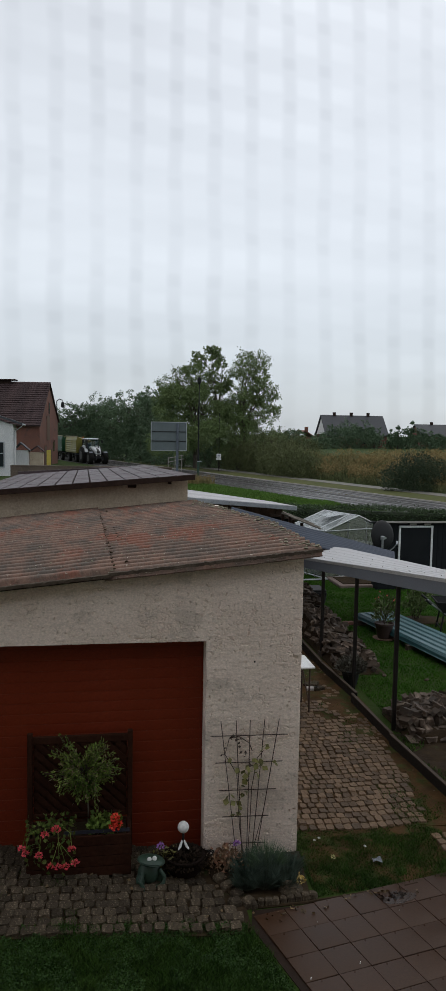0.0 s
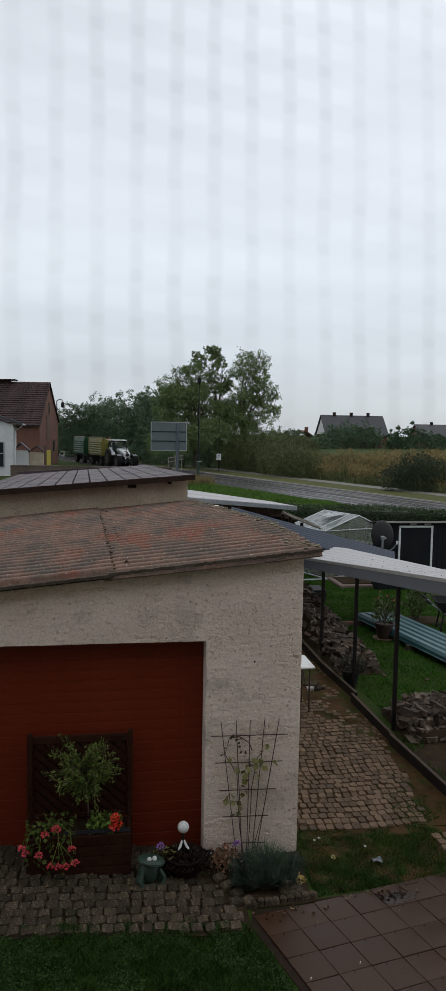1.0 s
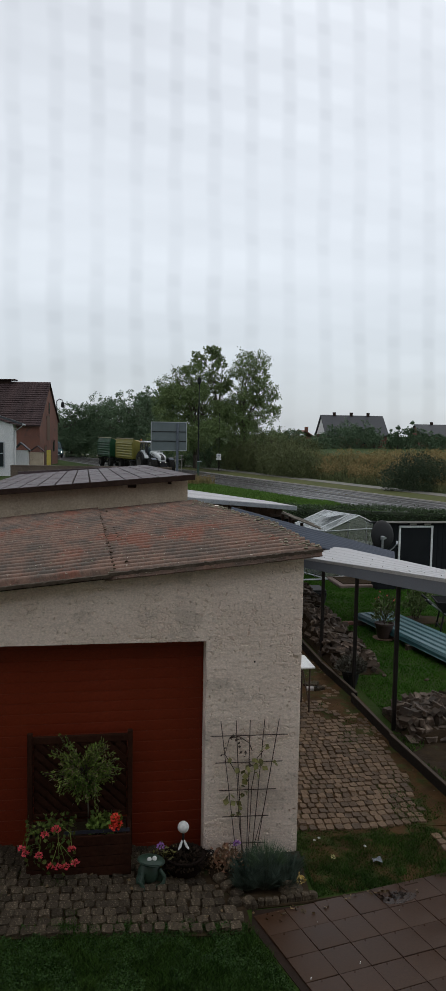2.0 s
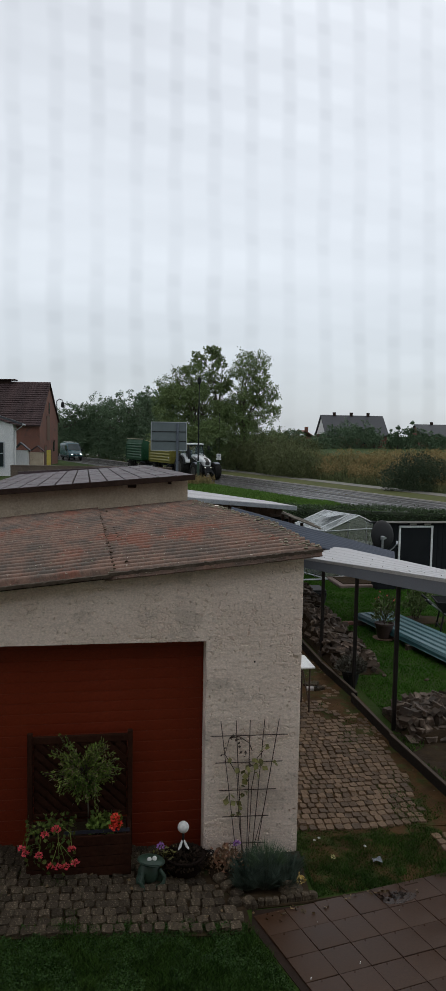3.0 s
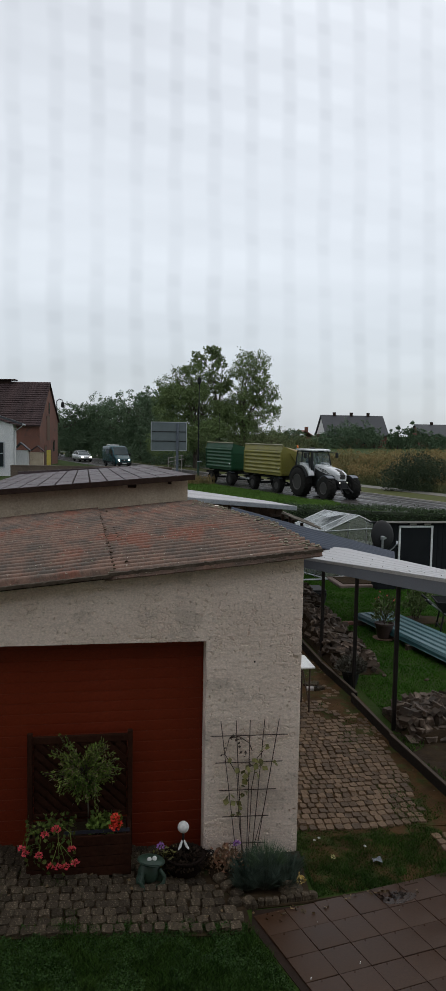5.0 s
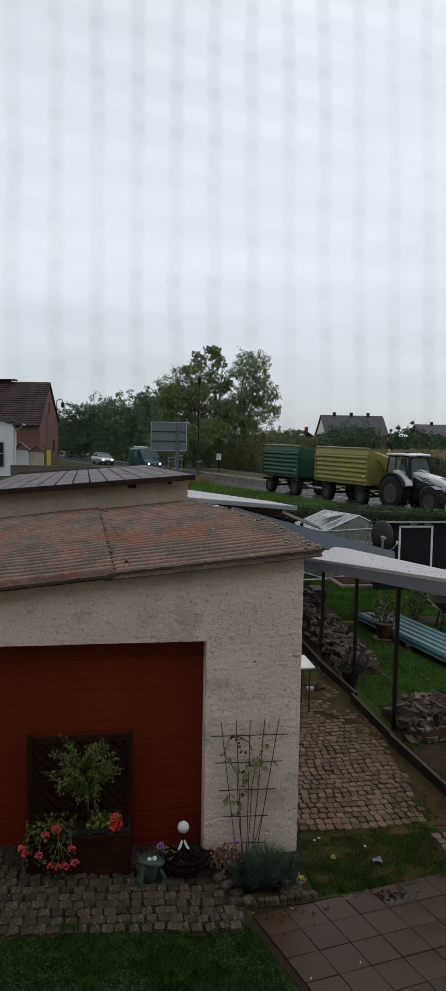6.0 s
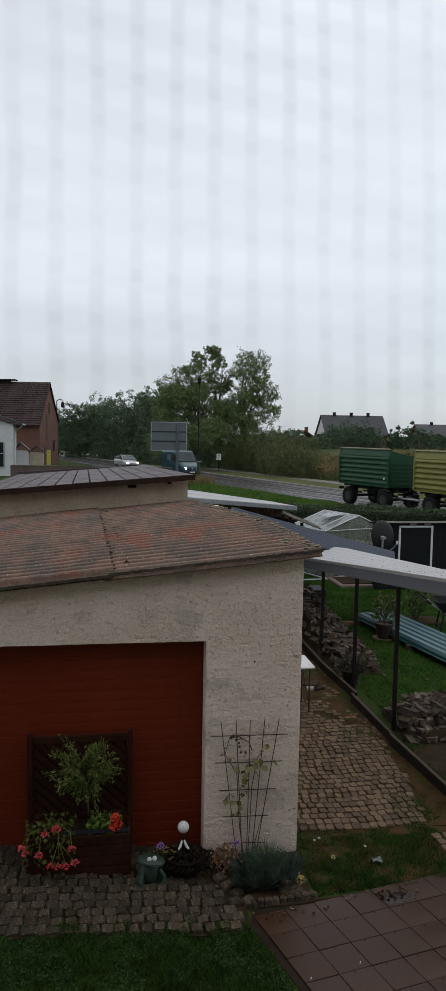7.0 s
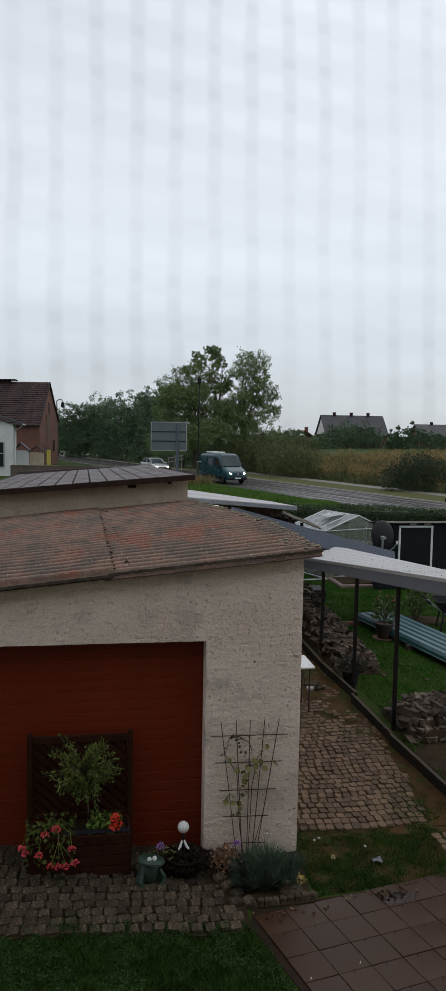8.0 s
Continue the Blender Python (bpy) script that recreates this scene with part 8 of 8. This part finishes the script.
def front_paving():
    bed = Mesh()
    bed.prism([(-4.0, -0.05), (-4.0, rise(-4.0) + 0.02), (0.9, 0.02), (1.25, 0.02), (1.25, -0.05)], 5.85, 7.2)
    yard = whole("yard_paving", bed, EARTH, "old granite cobbles before the garage door", "paving", "structure")
    meshes = [stone_mesh(0.090 + 0.010 * (k % 3), 0.100 + 0.007 * (k % 2), 0.06, 100 + k) for k in range(9)]
    rng = random.Random(6)
    for j in range(13):
        y = 5.93 + j * 0.108
        x = -1.45 + rng.uniform(0, 0.1)
        while x < 1.2:
            w = rng.uniform(0.096, 0.116)
            lim = 1.22 - (y - 5.94) * 0.36
            if x < lim and not (y > 6.6 and x > 1.0):
                part("cobble", rng.choice(meshes), COBBLE, yard, at=pose(x + rng.uniform(-0.008, 0.008), y + 0.012 * math.sin(x * 3) + rng.uniform(-0.008, 0.008), rise(x) - 0.012 + rng.uniform(-0.007, 0.006), rng.uniform(-3.5, 3.5), rng.uniform(-3.5, 3.5) + 3.0 * (x < 0.9), rng.uniform(-6, 6) + 180 * rng.randint(0, 1)))
            x += w


def side_paving():
    front = [(1.93 + 0.07 * k, 7.06 + 0.16 * noise.noise((k * 0.31, 2, 0)) + 0.05 * noise.noise((k * 1.3, 5, 0))) for k in range(31)]
    bed = Mesh()
    bed.prism(front + [(4.03, 15.4), (1.93, 15.4)], -0.05, 0.01, "z")
    path = whole("side_path", bed, PATHEARTH, "cobbled garden path with mossy earth along its edge", "path", "structure")
    meshes = [stone_mesh(0.08 + 0.008 * (k % 3), 0.098 + 0.007 * (k % 2), 0.045, 200 + k) for k in range(9)]
    rng = random.Random(7)
    rest = Mesh()
    made = 0
    rows = int(7.6 / 0.114)
    for j in range(rows):
        y = 7.40 + j * 0.114
        x = 1.99 + rng.uniform(0, 0.05)
        edge = 3.5 + 0.13 * noise.noise((y * 1.7, 0, 0)) + min(0.36, max(0, (y - 7.4) * 0.16))
        while x < edge:
            if not (x > 3.3 and noise.noise((x * 3, y * 2, 2)) > 0.38) and noise.noise((x * 2.6, y * 2.2, 5)) < 0.75 - 0.8 * max(0, min(1, (y - 9.8) * 0.8)) * min(1, max(0, x - 2.2)):
                p = pose(x, y + 0.02 * math.sin(x * 4) + rng.uniform(-0.006, 0.006), -0.012 + rng.uniform(-0.006, 0.005), rng.uniform(-3, 3), rng.uniform(-3, 3), rng.uniform(-6, 6))
                me = rng.choice(meshes)
                if made < 300:
                    part("cobble", me, PATHCOBBLE, path, at=p)
                    made += 1
                else:
                    rest.add([p @ v.co for v in me.vertices], [tuple(f.vertices) for f in me.polygons])
            x += rng.uniform(0.091, 0.101)
    for k in range(9):
        p = pose(3.46 + 0.11 * (k % 3) + rng.uniform(-0.01, 0.01), 6.86 + 0.11 * (k // 3), -0.01, 0, 0, rng.uniform(-10, 10))
        me = rng.choice(meshes)
        rest.add([p @ v.co for v in me.vertices], [tuple(f.vertices) for f in me.polygons])
    ob = part("cobble_rest", rest, COBBLE_REST, path)
    # soil washed over the stones along the edging and up the path
    m = Mesh()

    def washed(a, b):
        x, y = 1.95 + 2.07 * a, 7.32 + 5.8 * b
        lie = 0.034 * max(0, a - 0.6) / 0.4 + 0.021 * min(1, max(0, (y - 9.3) * 0.4)) * min(1, 0.45 + a)
        return (x, y + 0.05 * noise.noise((x * 4, y, 1)), min(0.036, 0.004 + lie + 0.020 * noise.noise((x * 2.4, y * 1.9, 4)) + 0.012 * noise.noise((x * 8, y * 7, 2))))
    m.sheet(washed, 90, 260, 0.02)
    part("washed_soil", m, PATHEARTH, path, "brown soil washed over the cobbles", True)
    tagged(ob, kind="stuff")


COBBLE_REST = mat("granite_cobble_far", (0.090, 0.056, 0.032), (0.142, 0.094, 0.057), 9, 0.68, spec=0.25, bump=0.9, grain=60, island=0.4, depth=0.006)


def slab_paving():
    poly = [(1.25, 5.93), (1.3, 6.15), (1.83, 6.17), (2.78, 6.28), (3.23, 6.37), (4.6, 6.6), (4.6, 4.2), (1.8, 4.2), (1.48, 5.17)]
    m = Mesh()
    m.prism(poly, -0.02, 0.008, "z")
    pav = whole("terrace", m, mat("terrace_joint", (0.014, 0.008, 0.005), (0.022, 0.013, 0.009), 6, 0.8, spec=0.15, bump=0.3), "wet brown concrete slabs laid in a square grid", "paving", "structure")

    def inside(x, y):
        c = False
        for i in range(len(poly)):
            (ax, ay), (bx, by) = poly[i], poly[i - 1]
            if (ay > y) != (by > y) and x < (bx - ax) * (y - ay) / (by - ay) + ax:
                c = not c
        return c
    a, b = math.radians(11.5), math.radians(106.0)
    ux, uy = Vector((math.cos(a), math.sin(a))), Vector((math.cos(b), math.sin(b)))
    o = Vector((2.31, 5.675))
    s = 0.292
    lean = Matrix(((1, math.tan(a - b + math.pi / 2), 0, 0), (0, 1, 0, 0), (0, 0, 1, 0), (0, 0, 0, 1)))
    tile = Mesh().box((0, 0, 0.0), (s - 0.004, s - 0.004, 0.04), lean, bev=0.003).data("slab")
    rng = random.Random(9)
    for i in range(-7, 10):
        for j in range(-7, 7):
            c = o + ux * (i + 0.5) * s + uy * (j + 0.5) * s
            if inside(c.x, c.y) and c.y > 4.6:
                part("slab", tile, SLAB, pav, at=pose(c.x, c.y, 0.0 + rng.uniform(-0.002, 0.003), rng.uniform(-0.5, 0.5), rng.uniform(-0.5, 0.5), math.degrees(a) + rng.uniform(-0.4, 0.4)))
    m = Mesh()
    ring = [(2.66 + 0.17 * math.cos(q * math.pi / 12) * (1 + 0.2 * noise.noise((q * 0.7, 3, 0))), 6.13 + 0.07 * math.sin(q * math.pi / 12) * (1 + 0.3 * noise.noise((q * 0.9, 5, 0))) + 0.03 * math.cos(q * math.pi / 12)) for q in range(24)]
    m.prism(ring, 0.015, 0.0245, "z")
    whole("puddle", m, mat("rain_puddle", (0.022, 0.0115, 0.007), (0.030, 0.016, 0.010), 3, 0.26, rvar=0.12, spec=0.5, bump=0), "shallow rain puddle on the brown slabs", "puddle", "structure")
    e = thing("slab_edging", "thin dark edging along the slabs", "edging", (2.3, 6.24, 0), kind="structure")
    for (x0, y0), (x1, y1) in zip(poly[1:5], poly[2:6]):
        part("edge_strip", Mesh().tube([(x0 - 2.3, y0 - 6.24 + 0.03, 0.01), (x1 - 2.3, y1 - 6.24 + 0.03, 0.006)], 0.014, 6), EARTH, e)


front_paving()
side_paving()
slab_paving()


# ------------------------------------------------------------------ all that moves
def motions():
    """The tractor and its two trailers, the van and the car come down the lane; their wheels roll."""
    speed = {}
    for ob, v, (a, b, c) in RUNS:
        rows = []
        for i in range(17):
            t = i * 0.5
            rows.append((t, pose(*on_road(a * t * t + b * t + c, v, 0.02), 0, 0, HEADING)))
        walk(ob, rows)
        speed[ob] = (a, b, c)
    for w, x, y, r, parent in ROLLING:
        a, b, c = speed[parent]
        step = 2 if r > 0.45 else 1
        walk(w, [(f / FPS, pose(x, y, r, 0, math.degrees((a * (f / FPS) ** 2 + b * f / FPS) / r), 0)) for f in range(0, 241, step)])


motions()
